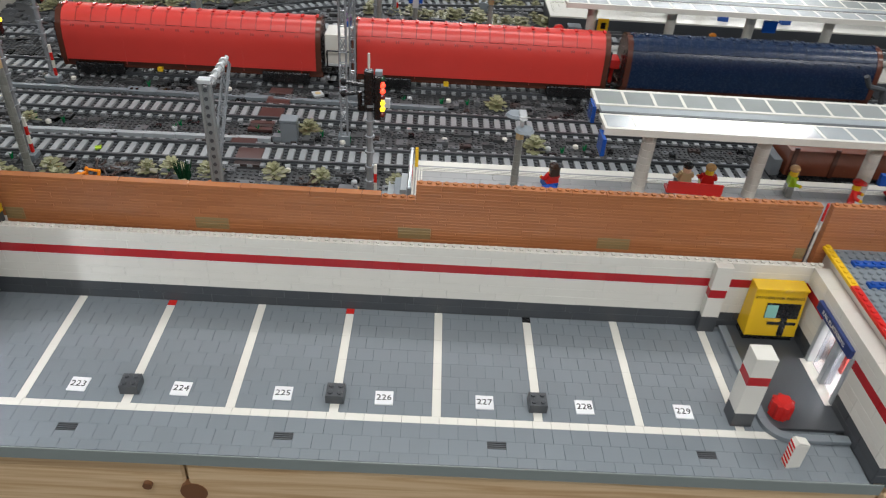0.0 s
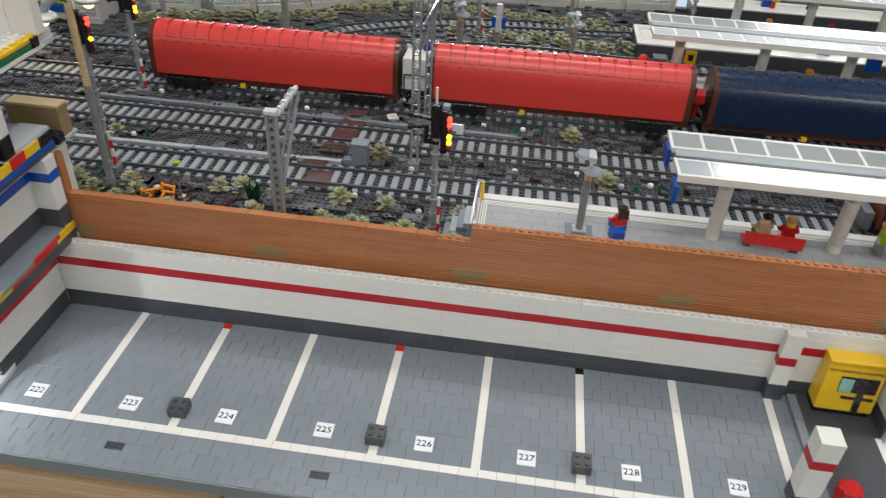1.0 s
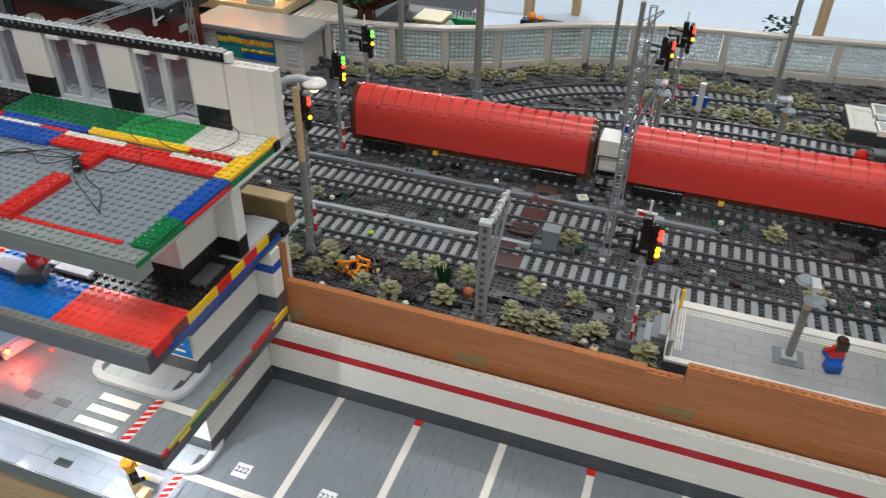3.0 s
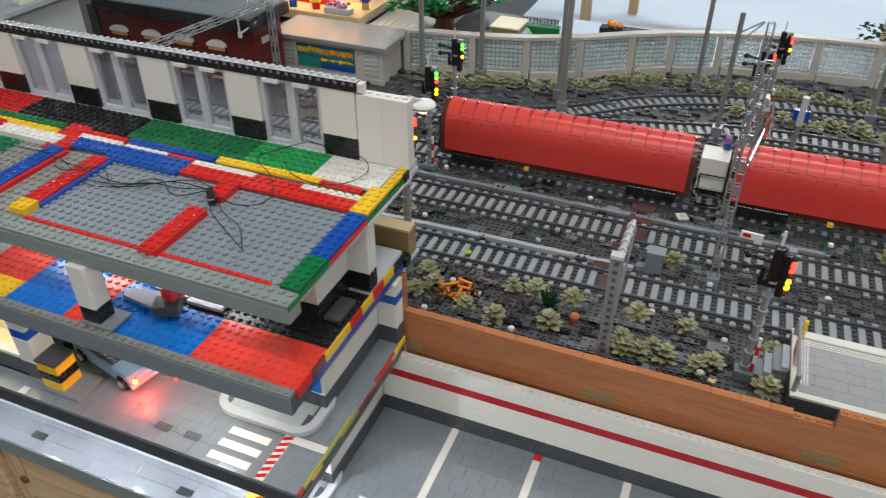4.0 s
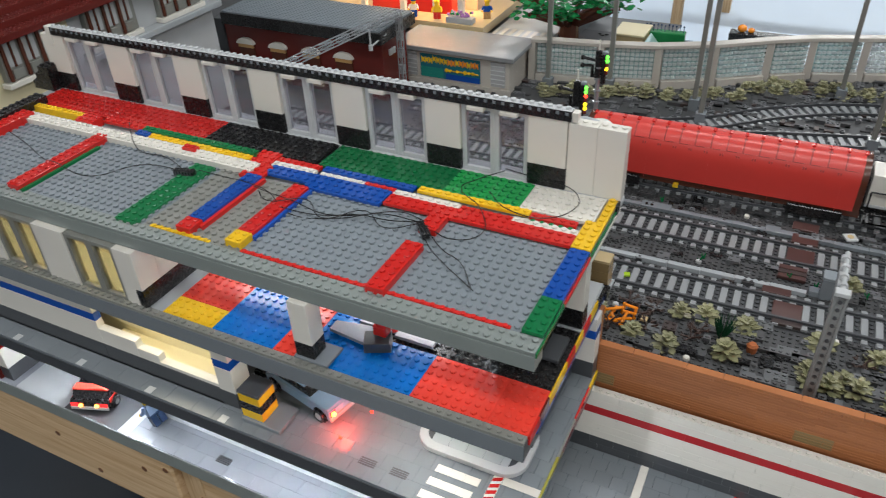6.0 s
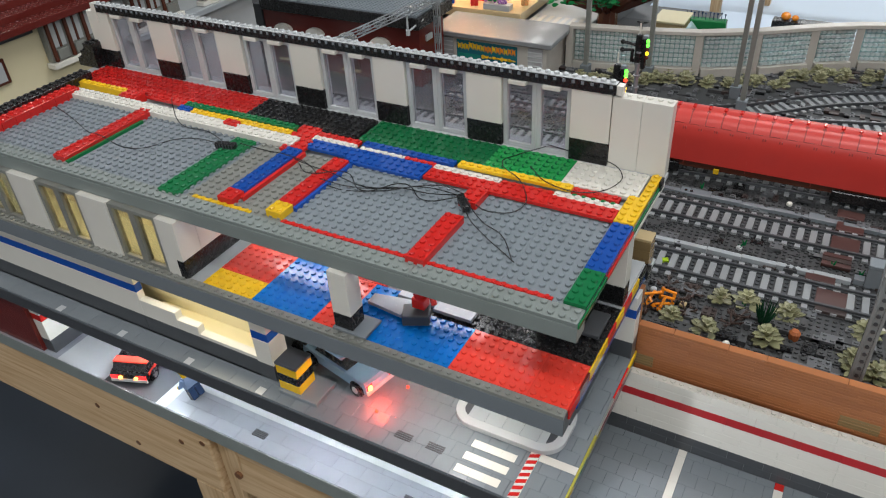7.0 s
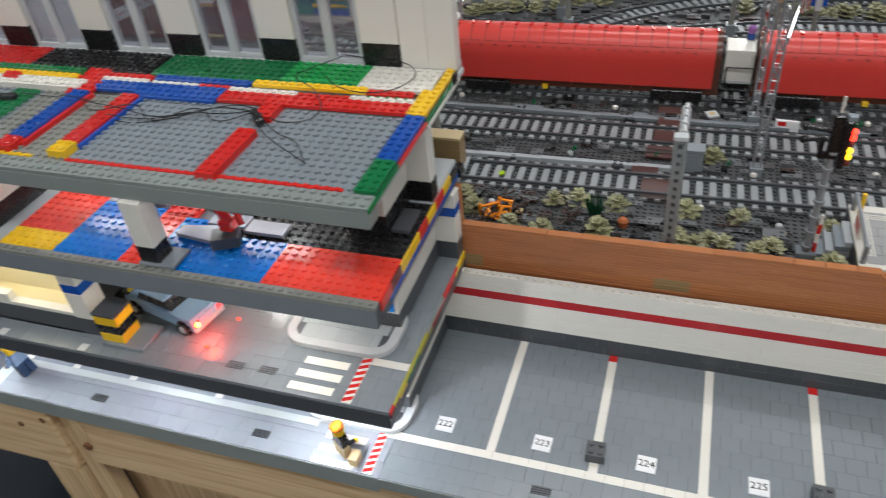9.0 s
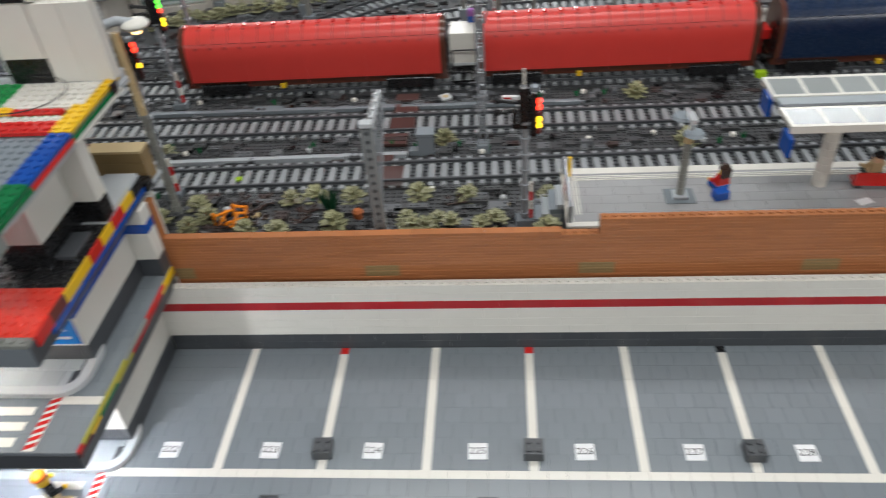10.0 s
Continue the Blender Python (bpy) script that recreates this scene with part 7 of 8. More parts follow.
solid("dark_block", Mesh().box(-0.012, 0.010, -0.009, 0.008, 0, 0.0098, c=0.0006), M_DARK, "dark grey block carrying the red piece", "block", at=pose(-0.207, -0.130, G2 + 0.0018, 0, 0, 25))
tans = thing("tan_brick_stack", "stack of tan bricks beside the orange wall's end", "bricks")
part("ledge_support", Mesh().box(-0.120, -0.0780, 0.0245, 0.056, GZ, 0.1689), M_WHITE, tans)
part("ledge", Mesh().box(-0.125, -0.0630, 0.0225, 0.058, 0.1690, 0.1725, c=0.0004), M_LIGHT, tans)
for i in range(3):
    part("brick", Mesh().box(-0.1155, -0.0650, 0.038, 0.054, 0.1726 + i * BR, 0.1725 + (i + 1) * BR, c=0.0003), M_DTAN, tans)
part("cap", Mesh().box(-0.1155, -0.0650, 0.038, 0.054, 0.1726 + 3 * BR, 0.1726 + 3 * BR + 0.0024, c=0.0003), M_TAN, tans)
part("black_block", Mesh().box(-0.0715, -0.0610, 0.0226, 0.034, 0.1726, 0.1822, c=0.0003), M_BLACK, tans)


# loose cables on the top deck
def cable(pts, label, r=0.00045):
    cu = bpy.data.curves.new("cable", "CURVE")
    cu.dimensions, cu.bevel_depth, cu.bevel_resolution, cu.resolution_u = "3D", r, 1, 6
    sp = cu.splines.new("BEZIER")
    sp.bezier_points.add(len(pts) - 1)
    for b, p in zip(sp.bezier_points, pts):
        b.co = p
        b.handle_left_type = b.handle_right_type = "AUTO"
    cu.materials.append(M_WIRE)
    return tagged(new("cable", cu), label, "cable", "loose thin cables")


ZC = U + 0.0024
cable([(-0.198, -0.062, ZC + 0.004), (-0.235, -0.066, ZC + 0.006), (-0.270, -0.078, ZC), (-0.314, -0.088, ZC), (-0.345, -0.074, ZC + 0.007), (-0.372, -0.072, ZC + 0.010), (-0.401, -0.063, ZC + 0.003), (-0.430, -0.066, ZC + 0.006)], "thin black cable lying across the top deck")
cable([(-0.198, -0.060, ZC + 0.005), (-0.225, -0.052, ZC + 0.002), (-0.262, -0.072, ZC + 0.001), (-0.300, -0.082, ZC), (-0.318, -0.092, ZC + 0.008)], "thin black cable lying across the top deck")
cable([(-0.196, -0.064, ZC + 0.004), (-0.180, -0.088, ZC + 0.004), (-0.158, -0.102, ZC), (-0.142, -0.112, ZC), (-0.126, -0.122, ZC)], "thin black cable ending on the grey plate")
cable([(-0.196, -0.064, ZC + 0.004), (-0.170, -0.084, ZC), (-0.148, -0.096, ZC + 0.001), (-0.128, -0.121, ZC)], "thin black cable ending on the grey plate")
cable([(-0.194, -0.064, ZC + 0.004), (-0.168, -0.070, ZC + 0.001), (-0.150, -0.050, ZC), (-0.160, -0.030, ZC + 0.007), (-0.190, -0.004, ZC + 0.008), (-0.185, 0.012, ZC + 0.007), (-0.167, 0.038, ZC + 0.007)], "thin black cable curling over the red bricks")
cable([(-0.167, 0.040, ZC + 0.008), (-0.130, 0.034, ZC + 0.008), (-0.105, 0.030, ZC + 0.008), (-0.092, 0.018, ZC + 0.007), (-0.090, 0.006, ZC + 0.006), (-0.108, -0.020, ZC + 0.006), (-0.140, -0.022, ZC + 0.008), (-0.165, -0.002, ZC + 0.008)], "thin black cable looping over the white plate")
cable([(-0.448, -0.070, ZC + 0.004), (-0.500, -0.072, ZC), (-0.531, -0.108, ZC), (-0.570, -0.110, ZC + 0.008), (-0.600, -0.100, ZC), (-0.650, -0.082, ZC), (-0.690, -0.070, ZC)], "thin black cable on the far grey plate")
cable([(-0.448, -0.068, ZC + 0.004), (-0.490, -0.050, ZC), (-0.520, -0.052, ZC + 0.002), (-0.545, -0.036, ZC + 0.012), (-0.560, -0.022, ZC + 0.012)], "thin black cable hanging over the white bricks")
for k in range(2):
    cable([(-0.199, -0.063 + 0.002 * k, ZC + 0.004), (-0.228, -0.075 + 0.008 * k, ZC + 0.002 * k), (-0.252, -0.063 - 0.007 * k, ZC + 0.003), (-0.283, -0.084 + 0.006 * k, ZC + 0.001), (-0.306 - 0.012 * k, -0.071 - 0.006 * k, ZC + 0.006), (-0.335 - 0.010 * k, -0.088 + 0.012 * k, ZC + 0.008), (-0.352 - 0.008 * k, -0.078 + 0.004 * k, ZC + 0.009)], "thin black cable lying across the top deck")
for x, y, a in ((-0.194, -0.069, 132), (-0.445, -0.070, 14)):
    pl = thing("plug", "small black cable plug on the top deck", "plug", "cable plugs", at=pose(x, y, U + 0.0018, 0, 0, a))
    part("shell", Mesh().box(-0.0105, 0.0105, -0.0032, 0.0032, 0, 0.0062, c=0.0008), M_BLACK, pl)
    for q in (-0.0075, -0.0045, -0.0015, 0.0015, 0.0045, 0.0075):
        part("rib", Mesh().box(q - 0.0006, q + 0.0006, -0.0038, -0.0033, 0.0008, 0.0056), M_DARK, pl)

# ---- far side of the layout ----
# curved tracks
def curved_track(name, pts, label):
    t = thing(name, label, "railway track", "curved railway tracks", "structure")
    fine = []
    for i in range(len(pts) - 1):
        p0, p1, p2, p3 = (Vector((*pts[max(i - 1, 0)], 0)), Vector((*pts[i], 0)), Vector((*pts[i + 1], 0)), Vector((*pts[min(i + 2, len(pts) - 1)], 0)))
        for k in range(8):
            u = k / 8
            fine.append(0.5 * ((2 * p1) + (p2 - p0) * u + (2 * p0 - 5 * p1 + 4 * p2 - p3) * u * u + (3 * p1 - p0 - 3 * p2 + p3) * u ** 3))
    fine.append(Vector((*pts[-1], 0)))
    nor = []
    for i in range(len(fine)):
        d = (fine[min(i + 1, len(fine) - 1)] - fine[max(i - 1, 0)]).normalized()
        nor.append(Vector((-d.y, d.x, 0)))

    def ribbon(o0, o1, z0, z1):
        v, f = [], []
        for p, n in zip(fine, nor):
            for o, z in ((o0, z0), (o1, z0), (o1, z1), (o0, z1)):
                q = p + n * o
                v.append((q.x, q.y, z))
        for i in range(len(fine) - 1):
            for k in range(4):
                f.append((4 * i + k, 4 * i + (k + 1) % 4, 4 * i + 4 + (k + 1) % 4, 4 * i + 4 + k))
        f += [(3, 2, 1, 0), tuple(4 * (len(fine) - 1) + k for k in range(4))]
        return Mesh().add(v, f)
    part("bed", ribbon(-0.0315, 0.0315, GZ, -0.0004), M_DARK, t)
    for s in (-1, 1):
        part("rail", ribbon(s * 0.0205 - 0.0018, s * 0.0205 + 0.0018, -0.0004, 0.0062), M_DARK, t)
    tie = Mesh().box(-0.0042, 0.0042, -0.0165, 0.0165, -0.0004, 0.0030, c=0.0003)
    for s in (-1, 1):
        tie.box(-0.0034, 0.0034, s * 0.0282 - 0.0038, s * 0.0282 + 0.0038, -0.0004, 0.0030, c=0.0003)
    data = tie.data("tie", M_TIE)
    run, last = 0.0, 0.0
    for i in range(1, len(fine)):
        seg = (fine[i] - fine[i - 1]).length
        while last + 0.016 <= run + seg:
            last += 0.016
            u = (last - run) / seg
            p = fine[i - 1].lerp(fine[i], u)
            d = fine[i] - fine[i - 1]
            part("tie", data, None, t, at=pose(p.x, p.y, 0, 0, 0, math.degrees(math.atan2(d.y, d.x))))
        run += seg
    return t


curved_track("track_far", [(-0.62, 0.68), (-0.30, 0.690), (-0.10, 0.722), (0.05, 0.770), (0.23, 0.816), (0.40, 0.826), (0.60, 0.812), (0.95, 0.814), (1.36, 0.818)], "curved far railway track with light grey ties")
curved_track("track_loop", [(-0.30, 0.694), (-0.10, 0.775), (0.02, 0.868), (0.14, 0.930), (0.28, 0.962), (0.45, 0.985), (0.65, 1.010), (0.95, 1.030), (1.36, 1.04)], "railway track curving along the fence")

# curved balustrade with glass brick panels
FENCE = [(-0.448, 0.872), (-0.313, 0.892), (-0.208, 0.918), (-0.110, 0.962), (-0.018, 1.020), (0.055, 1.058), (0.147, 1.090), (0.230, 1.115), (0.330, 1.128), (0.440, 1.140), (0.545, 1.156), (0.655, 1.173)]
fence = thing("balustrade", "beige curved balustrade with clear brick panels", "fence", kind="structure")
FH = 0.086
for i, (x, y) in enumerate(FENCE):
    part("fence_post", Mesh().box(x - 0.007, x + 0.007, y - 0.008, y + 0.008, GZ, FH - 0.008, c=0.0006), M_BEIGE, fence)
for i in range(len(FENCE) - 1):
    (xa, ya), (xb, yb) = FENCE[i], FENCE[i + 1]
    d = math.hypot(xb - xa, yb - ya)
    at = pose(xa, ya, 0, 0, 0, math.degrees(math.atan2(yb - ya, xb - xa)))
    part("top_rail", Mesh().box(-0.002, d + 0.002, -0.010, 0.010, FH - 0.0079, FH, c=0.0012), M_BEIGE, fence, at=at)
    part("base_rail", Mesh().box(0.0075, d - 0.0075, -0.0095, 0.0095, GZ, 0.014, c=0.0008), M_BEIGE, fence, at=at)
    panel = part("panel", Mesh().box(0.008, d - 0.008, 0.0042, 0.0052, 0.0141, FH - 0.0085), M_AQUA if i < 6 else M_FROST, fence, at=at)
    n = int((d - 0.018) / 0.0082)
    for r in range(7):
        bar = Mesh()
        for k in range(n):
            a = 0.009 + k * (d - 0.018) / n
            bar.box(a + 0.0006, a + (d - 0.018) / n - 0.0006, -0.0035, 0.0029, 0.0150 + r * 0.0090, 0.0214 + r * 0.0090, c=0.0012)
        part("glass_brick", bar, M_GLASSBRICK, panel)

# pale plates behind the balustrade
walk_pts = [(x - 0.004, y + 0.014) for x, y in FENCE[3:]]
solid("walkway", Mesh().box(-0.235, 0.70, 1.2001, 1.318, -0.0084, -0.0010, c=0.0005), M_PALEFLOOR, "pale blue plates at the edge of the display table", "pavement", kind="structure")
solid("walkway", Mesh().prism(walk_pts + [(0.70, 1.186), (0.70, 1.1995), (-0.19, 1.1995)], "z", -0.0030, -0.0010), M_PALEFLOOR, "pale blue plates behind the balustrade", "pavement", kind="structure")

# kiosk corner building with a colourful sign
stall = thing("kiosk_building", "pale grey low building with a wide flat roof and painted sign", "building", kind="structure", at=pose(0.012, -0.02, 0))
part("wall", Mesh().box(-0.716, -0.474, 0.800, 0.90, GZ, 0.068, c=0.0008), M_BEIGE, stall)
part("roof", Mesh().box(-0.726, -0.460, 0.786, 0.906, 0.0681, 0.078, c=0.0015), M_ROOFGREY, stall)
part("plinth", Mesh().box(-0.720, -0.470, 0.794, 0.7999, GZ, 0.008, c=0.0005), M_BEIGE, stall)
for wx in (-0.706, -0.512):
    win = part("window", Mesh().box(wx, wx + 0.030, 0.7970, 0.7999, 0.012, 0.062, c=0.0004), M_FROST, stall)
    for k in range(5):
        part("bar", Mesh().box(wx, wx + 0.030, 0.7955, 0.7969, 0.018 + k * 0.009, 0.0195 + k * 0.009), M_PALE, win)
sign = solid("mural_sign", Mesh().box(-0.668, -0.535, 0.7975, 0.7998, 0.012, 0.060, c=0.0005), material("teal_plastic", (0.02, 0.16, 0.20), 0.4), "teal and blue painted sign with orange and yellow letter shapes", "sign", at=pose(0.012, -0.02, 0))
sr = random.Random(8)
for i in range(15):
    x = -0.664 + i * 0.0085
    mt = M_FLAME if i > 6 and i % 3 else M_YELLOW
    z = 0.0425 + sr.uniform(-0.002, 0.002)
    part("letter_shape", Mesh().prism([(x, z), (x + 0.0030, z + 0.0050), (x + 0.0068, z + sr.uniform(-0.001, 0.001)), (x + 0.0060, z + 0.0090), (x + 0.0072, z + 0.0130), (x + 0.0030, z + 0.0105), (x - 0.0006, z + 0.0140)], "y", 0.7962, 0.7974), mt, sign)
for i in range(9):
    x = -0.612 + i * 0.0083
    part("letter_shape", Mesh().rod((x + 0.0036, 0.7962, 0.0315 + sr.uniform(-0.002, 0.002)), (x + 0.0036, 0.7974, 0.0315), 0.0042 + sr.uniform(-0.0008, 0.0006), 7), M_YELLOW, sign)
part("teal_field", Mesh().box(-0.666, -0.616, 0.7967, 0.7974, 0.0130, 0.0340), material("sea_green_plastic", (0.02, 0.24, 0.20), 0.4), sign)
part("blue_field", Mesh().box(-0.610, -0.536, 0.7968, 0.7974, 0.0125, 0.024), M_BLUE, sign)
# shop terrace above the kiosk
ter = thing("shop_terrace", "raised terrace with a lit red shop front", "terrace", kind="structure")
part("terrace_slab", Mesh().box(-0.98, -0.565, 0.8885, 1.30, 0.0665, 0.086, c=0.001), M_TAN, ter)
part("shop_wall", Mesh().box(-0.98, -0.62, 0.985, 1.30, 0.0861, 0.20, c=0.001), M_PEACH, ter)
part("red_counter", Mesh().box(-0.86, -0.66, 0.940, 0.984, 0.0861, 0.124, c=0.001), M_RED, ter)
for x in (-0.87, -0.77, -0.69, -0.63):
    part("column", Mesh().box(x - 0.006, x + 0.006, 0.918, 0.930, 0.0861, 0.20, c=0.0006), M_WHITE, ter)
for x in (-0.84, -0.78, -0.72, -0.66):
    part("shop_lamp", Mesh().ball((x, 0.934, 0.135), 0.006), L_WARM, ter)
area_lamp("shop_lamp", (-0.74, 0.935, 0.195), (0.26, 0.02), 0.9, (1.0, 0.68, 0.35))
planter = thing("flower_planter", "grey planter with violet flowers on the terrace", "planter", at=pose(-0.622, 0.902, 0.0862))
part("trough", Mesh().box(-0.03, 0.03, -0.010, 0.010, 0, 0.012, c=0.0008), M_LIGHT, planter)
fm = Mesh()
for i in range(30):
    fm.ball((sr.uniform(-0.027, 0.027), sr.uniform(-0.008, 0.008), 0.014 + sr.uniform(0, 0.008)), 0.003, 0 if sr.random() < 0.6 else 1, 6, 4)
part("flowers", fm, [material("lilac_plastic", (0.35, 0.16, 0.45), 0.4), M_GREEN], planter)
for x, y, lg, to, hr in ((-0.735, 0.905, M_BLUE, M_WHITE, M_BLUE), (-0.680, 0.908, M_RED, M_YELLOW, M_YELLOW), (-0.580, 0.945, M_SAND, M_BLUE, M_YELLOW)):
    minifigure("toy_figure", x, y, 0.0862, 20, "small toy figure on the shop terrace", lg, to, M_YELLOW, hr)
plaza = thing("plaza", "grey paved plaza with a white zebra crossing", "pavement", kind="structure")
part("slab", Mesh().box(-0.5595, -0.43, 0.900, 1.34, 0.030, 0.066, c=0.001), M_LIGHT, plaza)
for i in range(7):
    part("zebra_tile", Mesh().box(-0.592 + i * 0.0165 + 0.035, -0.5835 + i * 0.0165 + 0.035, 0.912, 0.955, 0.0661, 0.0668), M_WHITE, plaza)
part("slab_support", Mesh().box(-0.98, -0.44, 0.92, 1.30, -0.0085, 0.0299), M_DARK, plaza)
yh = thing("low_house", "low cream building with pale green steps", "building", at=pose(-0.305, 1.10, GZ))
part("body", Mesh().box(-0.03, 0.03, -0.03, 0.04, 0, 0.042, c=0.001), M_TAN, yh)
part("roof", Mesh().box(-0.034, 0.034, -0.034, 0.044, 0.0421, 0.047, c=0.001), M_CREAM, yh)
part("ramp", Mesh().prism([(0.035, 0.0), (0.065, 0.0), (0.035, 0.034)], "y", -0.03, 0.03), M_AQUA, yh)
hedge = thing("hedge", "clipped green hedge with small dark blue flower stems", "hedge", at=pose(-0.245, 1.150, GZ, 0, 0, 4))
part("hedge_block", Mesh().box(-0.045, 0.045, -0.012, 0.012, 0, 0.034, c=0.002), M_LEAF, hedge)
for i in range(11):
    part("flower_stem", Mesh().rod((-0.040 + i * 0.008, 0.004 * math.sin(i * 2.3), 0.0341), (-0.040 + i * 0.008, 0.004 * math.sin(i * 2.3), 0.046), 0.0008, 5).ball((-0.040 + i * 0.008, 0.004 * math.sin(i * 2.3), 0.047), 0.0022, nu=7, nv=5), M_DBLUE, hedge)

# tree with a brown trunk and a crown of leaf pieces
tree = thing("tree", "model tree with thick brown trunk and spreading green leaf pieces", "tree", at=pose(-0.412, 0.968, GZ))
tm = Mesh().rod((0.006, -0.004, 0), (0.004, 0, 0.05), 0.030, 10, r2=0.023).rod((0.004, 0, 0.05), (0.006, 0.004, 0.100), 0.023, 10, r2=0.018)
limbs = []
for i in range(9):
    a = i * 0.7
    e = (-0.010 + 0.115 * math.cos(a), 0.010 + 0.070 * math.sin(a), 0.128 + 0.016 * math.sin(i * 1.7))
    tm.rod((0.005, 0.004, 0.088), e, 0.012, 7, r2=0.004)
    limbs.append(e)
part("trunk", tm, M_BROWN, tree)
cm = Mesh()
for i in range(560):
    e = limbs[i % 9]
    f = sr.uniform(0.35, 1.2)
    c = (0.005 + (e[0] - 0.005) * f + sr.uniform(-0.020, 0.020), 0.006 + (e[1] - 0.006) * f + sr.uniform(-0.018, 0.018), e[2] + sr.uniform(-0.006, 0.024))
    one = Mesh()
    leaf(one, sr.uniform(0, 6.28), 0.015, 0, sr.uniform(-0.003, 0.004), 0.0065)
    cm.merge(one.moved(pose(*c, sr.uniform(-25, 25), sr.uniform(-25, 25), 0)))
part("crown", cm, M_LEAF, tree)

# dark red station building with arched windows
red = thing("station_building", "dark red building with arched windows and a black-edged grey roof", "building", kind="structure", at=pose(0, 0, GZ))
part("wall", Mesh().box(-1.056, -0.676, 0.668, 0.762, 0, 0.124, c=0.0008), M_DRED, red)
part("corner_pillar", Mesh().box(-1.078, -1.0562, 0.664, 0.700, 0, 0.124, c=0.0008), M_DARK, red)
part("eaves", Mesh().box(-1.036, -0.660, 0.640, 0.775, 0.1241, 0.1465, c=0.001), M_BLACK, red)
part("roof_plate", plate_field(Mesh(), -1.033, -0.665, 0.642, 0.770, 0.1466, 0.1500, 6), M_PLATE, red)
for wx in (-1.004, -0.922, -0.841, -0.764):
    win = part("window", Mesh().box(wx - 0.019, wx + 0.019, 0.6640, 0.6679, 0.016, 0.078, c=0.0005), M_BROWN, red)
    part("sill", Mesh().box(wx - 0.021, wx + 0.021, 0.6600, 0.6679, 0.011, 0.0159, c=0.0005), M_TAN, win)
    part("brick_arch", Mesh().box(wx - 0.019, wx + 0.019, 0.6615, 0.6679, 0.0700, 0.0780, c=0.0005), M_SAND, win)
    outline = [(wx + 0.022 * math.cos(a), 0.0781 + 0.0125 * math.sin(a)) for a in [math.pi * k / 10 for k in range(11)]]
    part("arch", Mesh().prism(outline, "y", 0.6600, 0.6679), M_WHITE, win)
part("bracket", Mesh().box(-0.676, -0.6720, 0.690, 0.712, 0.086, 0.098, c=0.0006), M_PALE, red)

# cream town house behind the decks' far end
town = thing("town_house", "cream town house with grey bay windows under a dark red stepped roof", "building", kind="structure", at=pose(0, 0, GZ))
TWX = -0.962
part("wall", Mesh().box(-1.32, TWX, -0.16, 0.2395, 0, 0.2745, c=0.001), M_CREAM, town)
part("wall", Mesh().box(-1.32, TWX, 0.2397, 0.5450, 0, 0.2745, c=0.001), M_PALE, town, "pale lilac-grey end wall")
part("long_ledge", Mesh().box(TWX + 0.0001, TWX + 0.0250, 0.250, 0.5480, 0.1980, 0.2078, c=0.001), M_LIGHT, town)
for k in range(9):
    part("roof_course", plate_field(Mesh(), -1.318, round((TWX + 0.026 - 0.024 * k + 1.318) / ST) * ST - 1.318, -0.170, 0.566, 0.2750 + 0.0098 * k, 0.2847 + 0.0098 * k, 6, skip=(lambda x, y, e=TWX + 0.026 - 0.024 * (k + 1): x < e)), M_DRED, town)
part("string_course", Mesh().box(TWX + 0.0001, TWX + 0.0060, -0.158, 0.1000, 0.2640, 0.2725, c=0.0006), M_DARK, town)
for y0 in (0.110, 0.262, 0.412):
    y1 = y0 + 0.098
    bay = part("bay_window", Mesh().box(TWX + 0.0001, TWX + 0.0120, y0, y1, 0.2160, 0.2735, c=0.0008), M_OLDGREY, town)
    part("ledge", Mesh().box(TWX + 0.0001, TWX + 0.0180, y0 - 0.004, y1 + 0.004, 0.2080, 0.2158, c=0.0008), M_WHITE, bay)
    for j in range(3):
        a = y0 + 0.007 + j * 0.0300
        part("pane", Mesh().box(TWX + 0.0121, TWX + 0.0128, a + 0.002, a + 0.0225, 0.2360, 0.2700), M_PALE, bay)
        part("mullion", Mesh().box(TWX + 0.0121, TWX + 0.0150, a + 0.0105, a + 0.0135, 0.2355, 0.2705), M_BROWN, bay)
        part("frame_post", Mesh().box(TWX + 0.0121, TWX + 0.0165, a - 0.0040, a + 0.0010, 0.2170, 0.2730, c=0.0005), M_BROWN, bay)
        part("balustrade_panel", Mesh().box(TWX + 0.0121, TWX + 0.0155, a + 0.003, a + 0.0215, 0.2185, 0.2330, c=0.0006), M_OLDGREY, bay)
for y0 in (-0.110, -0.020):
    for z0 in (0.110, 0.212):
        win = part("window", Mesh().box(TWX + 0.0001, TWX + 0.0040, y0, y0 + 0.066, z0, z0 + 0.034, c=0.0005), M_BROWN, town)
        for j in (0, 1):
            part("pane", Mesh().box(TWX + 0.0041, TWX + 0.0046, y0 + 0.004 + j * 0.031, y0 + 0.030 + j * 0.031, z0 + 0.004, z0 + 0.030), M_PALE, win)
edge_roof = thing("parapet", "black and red brick parapet at the end of the top deck", "parapet", kind="structure")
for i in range(8):
    part("brick", brick(2, 2, BR).moved(pose(-0.7065, UY + 0.0005 + i * 0.0161, U + 0.0002)), M_RED, edge_roof)
    part("brick", brick(2, 2, BR).moved(pose(-0.7235, UY + 0.0005 + i * 0.0161, U + 0.0036)), M_BLACK, edge_roof)
for i in range(2):
    part("brick", brick(2, 2, BR).moved(pose(-0.7235, -0.0348 + i * 0.0161, U + 0.0036)), M_BLACK, edge_roof)
for i, nx in enumerate((4, 3, 2)):
    part("brick", brick(nx, 3, BR).moved(pose(-0.7345 - 0.008 * (nx - 1), 0.0215, U + 0.0045 + i * BR)), M_BLACK, edge_roof)

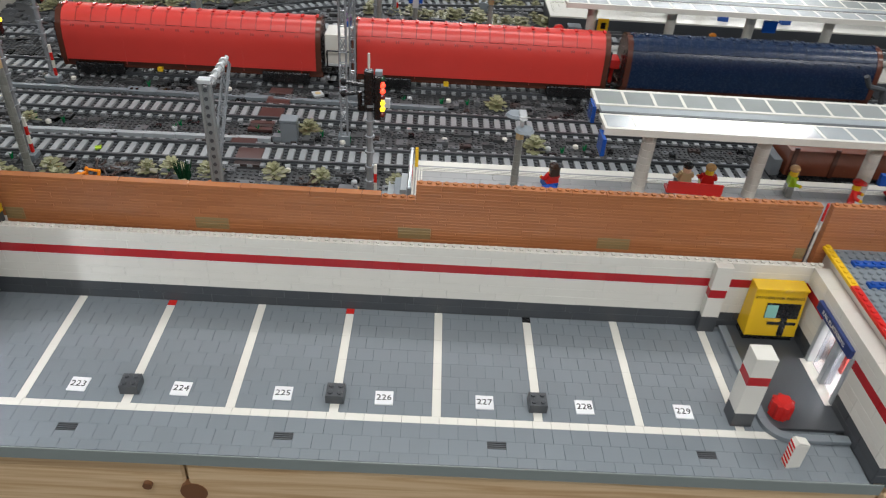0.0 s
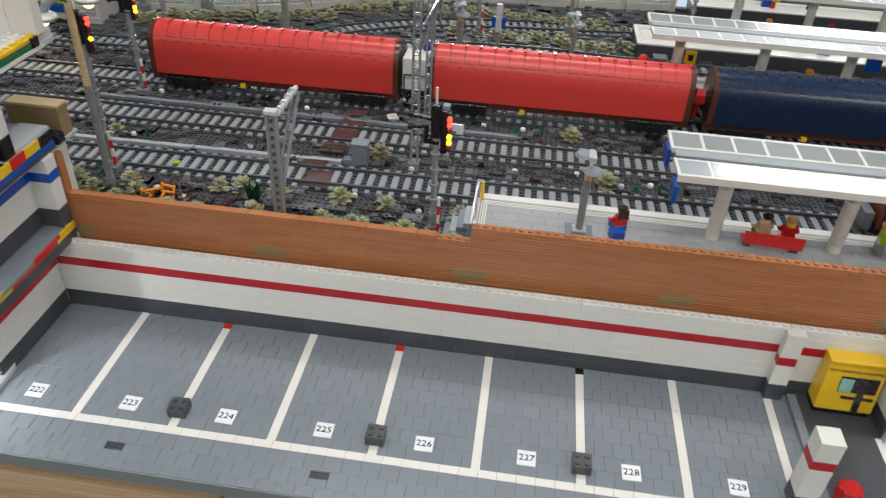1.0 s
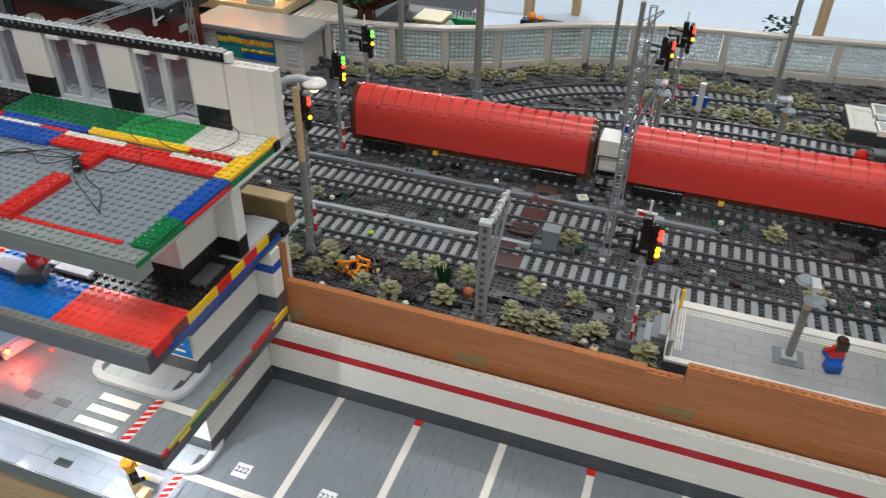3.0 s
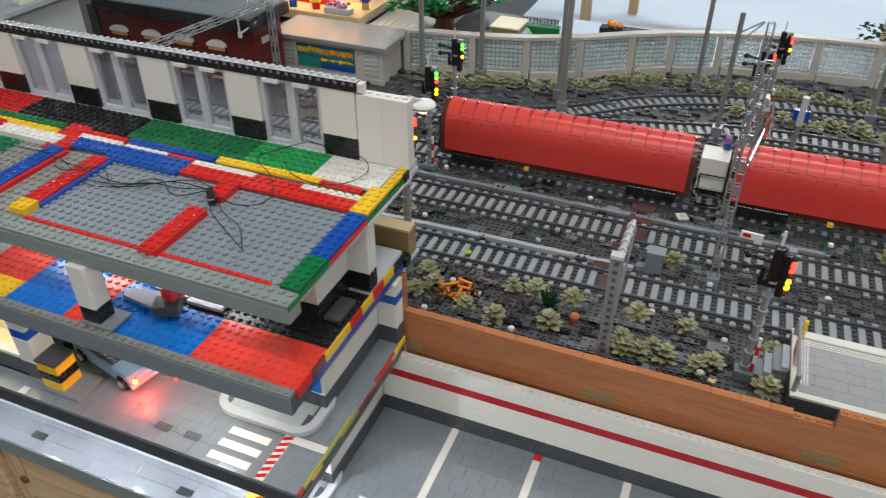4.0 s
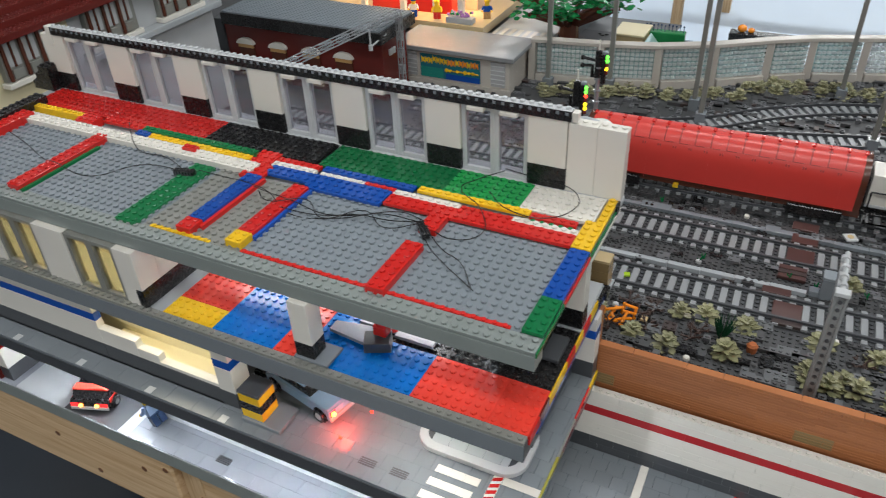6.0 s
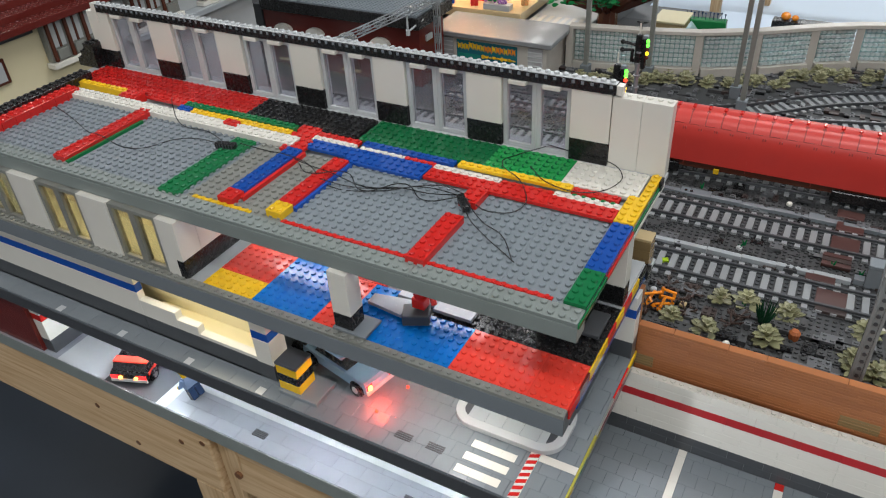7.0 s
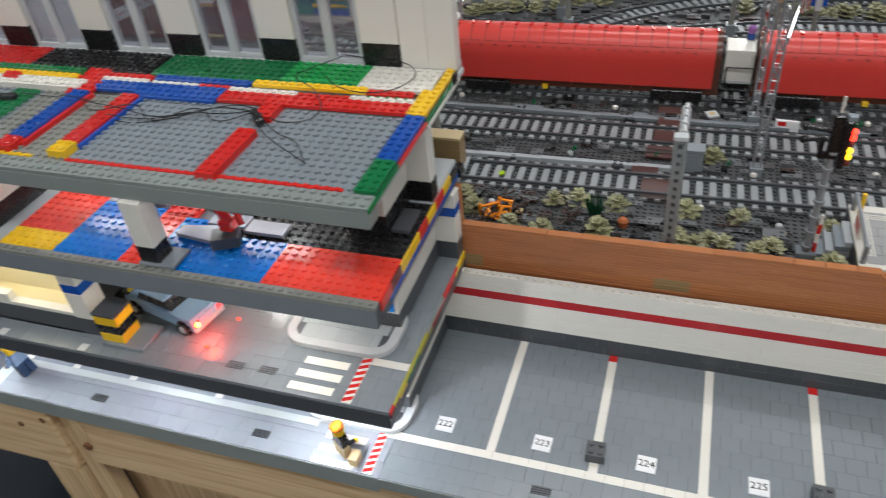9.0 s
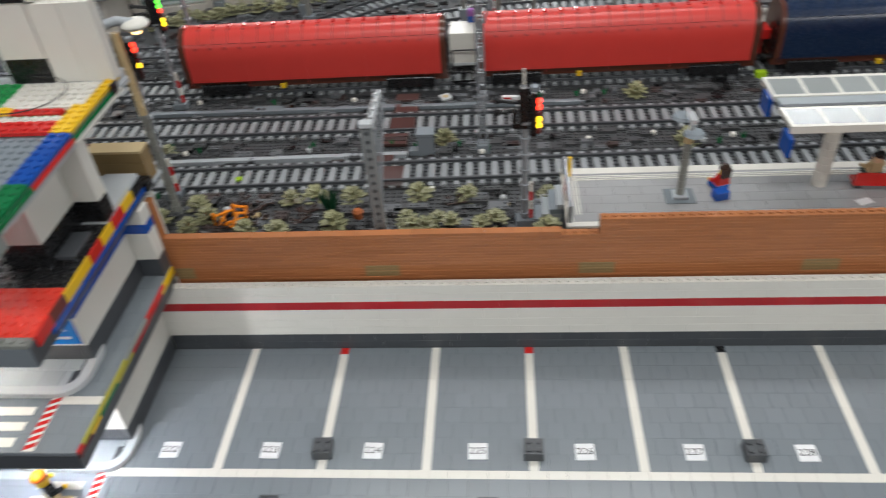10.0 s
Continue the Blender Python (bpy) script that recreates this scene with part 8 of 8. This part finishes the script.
# second table far behind with its posts
far = thing("far_table", "wooden legs of another display table on the pale floor", "table")
for lx, ly in ((-0.62, 3.47), (-0.43, 3.87), (0.85, 3.72), (1.75, 3.6)):
    part("leg", Mesh().box(lx - 0.024, lx + 0.024, ly, ly + 0.06, FLOOR_Z, -0.02, c=0.003), M_PINELEG, far)
part("board", Mesh().box(-0.7, 1.9, 3.45, 4.3, -0.0199, 0.02, c=0.004), M_PINE, far)
shelf = thing("black_board_box", "long black box with small pumpkins on top", "box", at=pose(-0.040, 1.165, -0.0032))
part("board", Mesh().box(-0.072, 0.072, -0.015, 0.015, 0, 0.046, c=0.001), M_BLACK, shelf)
part("pumpkin", Mesh().ball((-0.048, 0, 0.0535), 0.010, sz=0.8), M_FLAME, shelf)
part("pumpkin", Mesh().ball((-0.030, 0, 0.0510), 0.007, sz=0.8), M_FLAME, shelf)

# next table with a tan hall behind the far platforms
side = thing("side_table", "grey topped display table behind the far platforms", "table")
part("top", Mesh().box(0.80, 2.2, 1.345, 2.1, -0.030, -0.010, c=0.002), M_TABLE, side)
for lx in (0.86, 2.1):
    for ly in (1.40, 2.0):
        part("leg", Mesh().box(lx - 0.03, lx + 0.03, ly, ly + 0.06, FLOOR_Z, -0.0301, c=0.003), M_PINELEG, side)
tan_hall = thing("tan_hall", "tan building with rows of columns and warm lit shelves", "building", kind="structure", at=pose(0.84, 1.40, -0.0099))
part("plinth", Mesh().box(0, 0.9, -0.03, 0.40, 0, 0.020, c=0.001), M_PALE, tan_hall)
part("wall", Mesh().box(0.03, 0.9, 0.10, 0.40, 0.0201, 0.150, c=0.001), M_TAN, tan_hall)
part("upper_floor", Mesh().box(0.02, 0.9, 0.00, 0.40, 0.1501, 0.162, c=0.001), M_PALE, tan_hall)
for i in range(12):
    part("column", Mesh().box(0.03 + i * 0.07, 0.045 + i * 0.07, 0.004, 0.019, 0.0201, 0.150, c=0.0008), M_TAN, tan_hall)
    if i % 2:
        part("shelf_lamp", Mesh().ball((0.07 + i * 0.07, 0.05, 0.046), 0.008), L_WARM, tan_hall)
for q in (0.055, 0.085, 0.115):
    part("slat", Mesh().box(0.03, 0.9, 0.090, 0.0999, q, q + 0.006), M_WHITE, tan_hall)
leafy = Mesh().rod((0, 0, 0), (0, 0, 0.075), 0.003, 8)
for i in range(60):
    one = Mesh()
    leaf(one, sr.uniform(0, 6.28), 0.012, 0, sr.uniform(-0.003, 0.004), 0.0045)
    leafy.merge(one.moved(pose(sr.uniform(-0.026, 0.026), sr.uniform(-0.015, 0.015), 0.076 + sr.uniform(-0.012, 0.034), sr.uniform(-25, 25), sr.uniform(-25, 25), 0)))
solid("small_tree", leafy, M_DGREEN, "thin dark green plastic tree behind the balustrade", "tree", at=pose(0.425, 1.172, -0.0008))
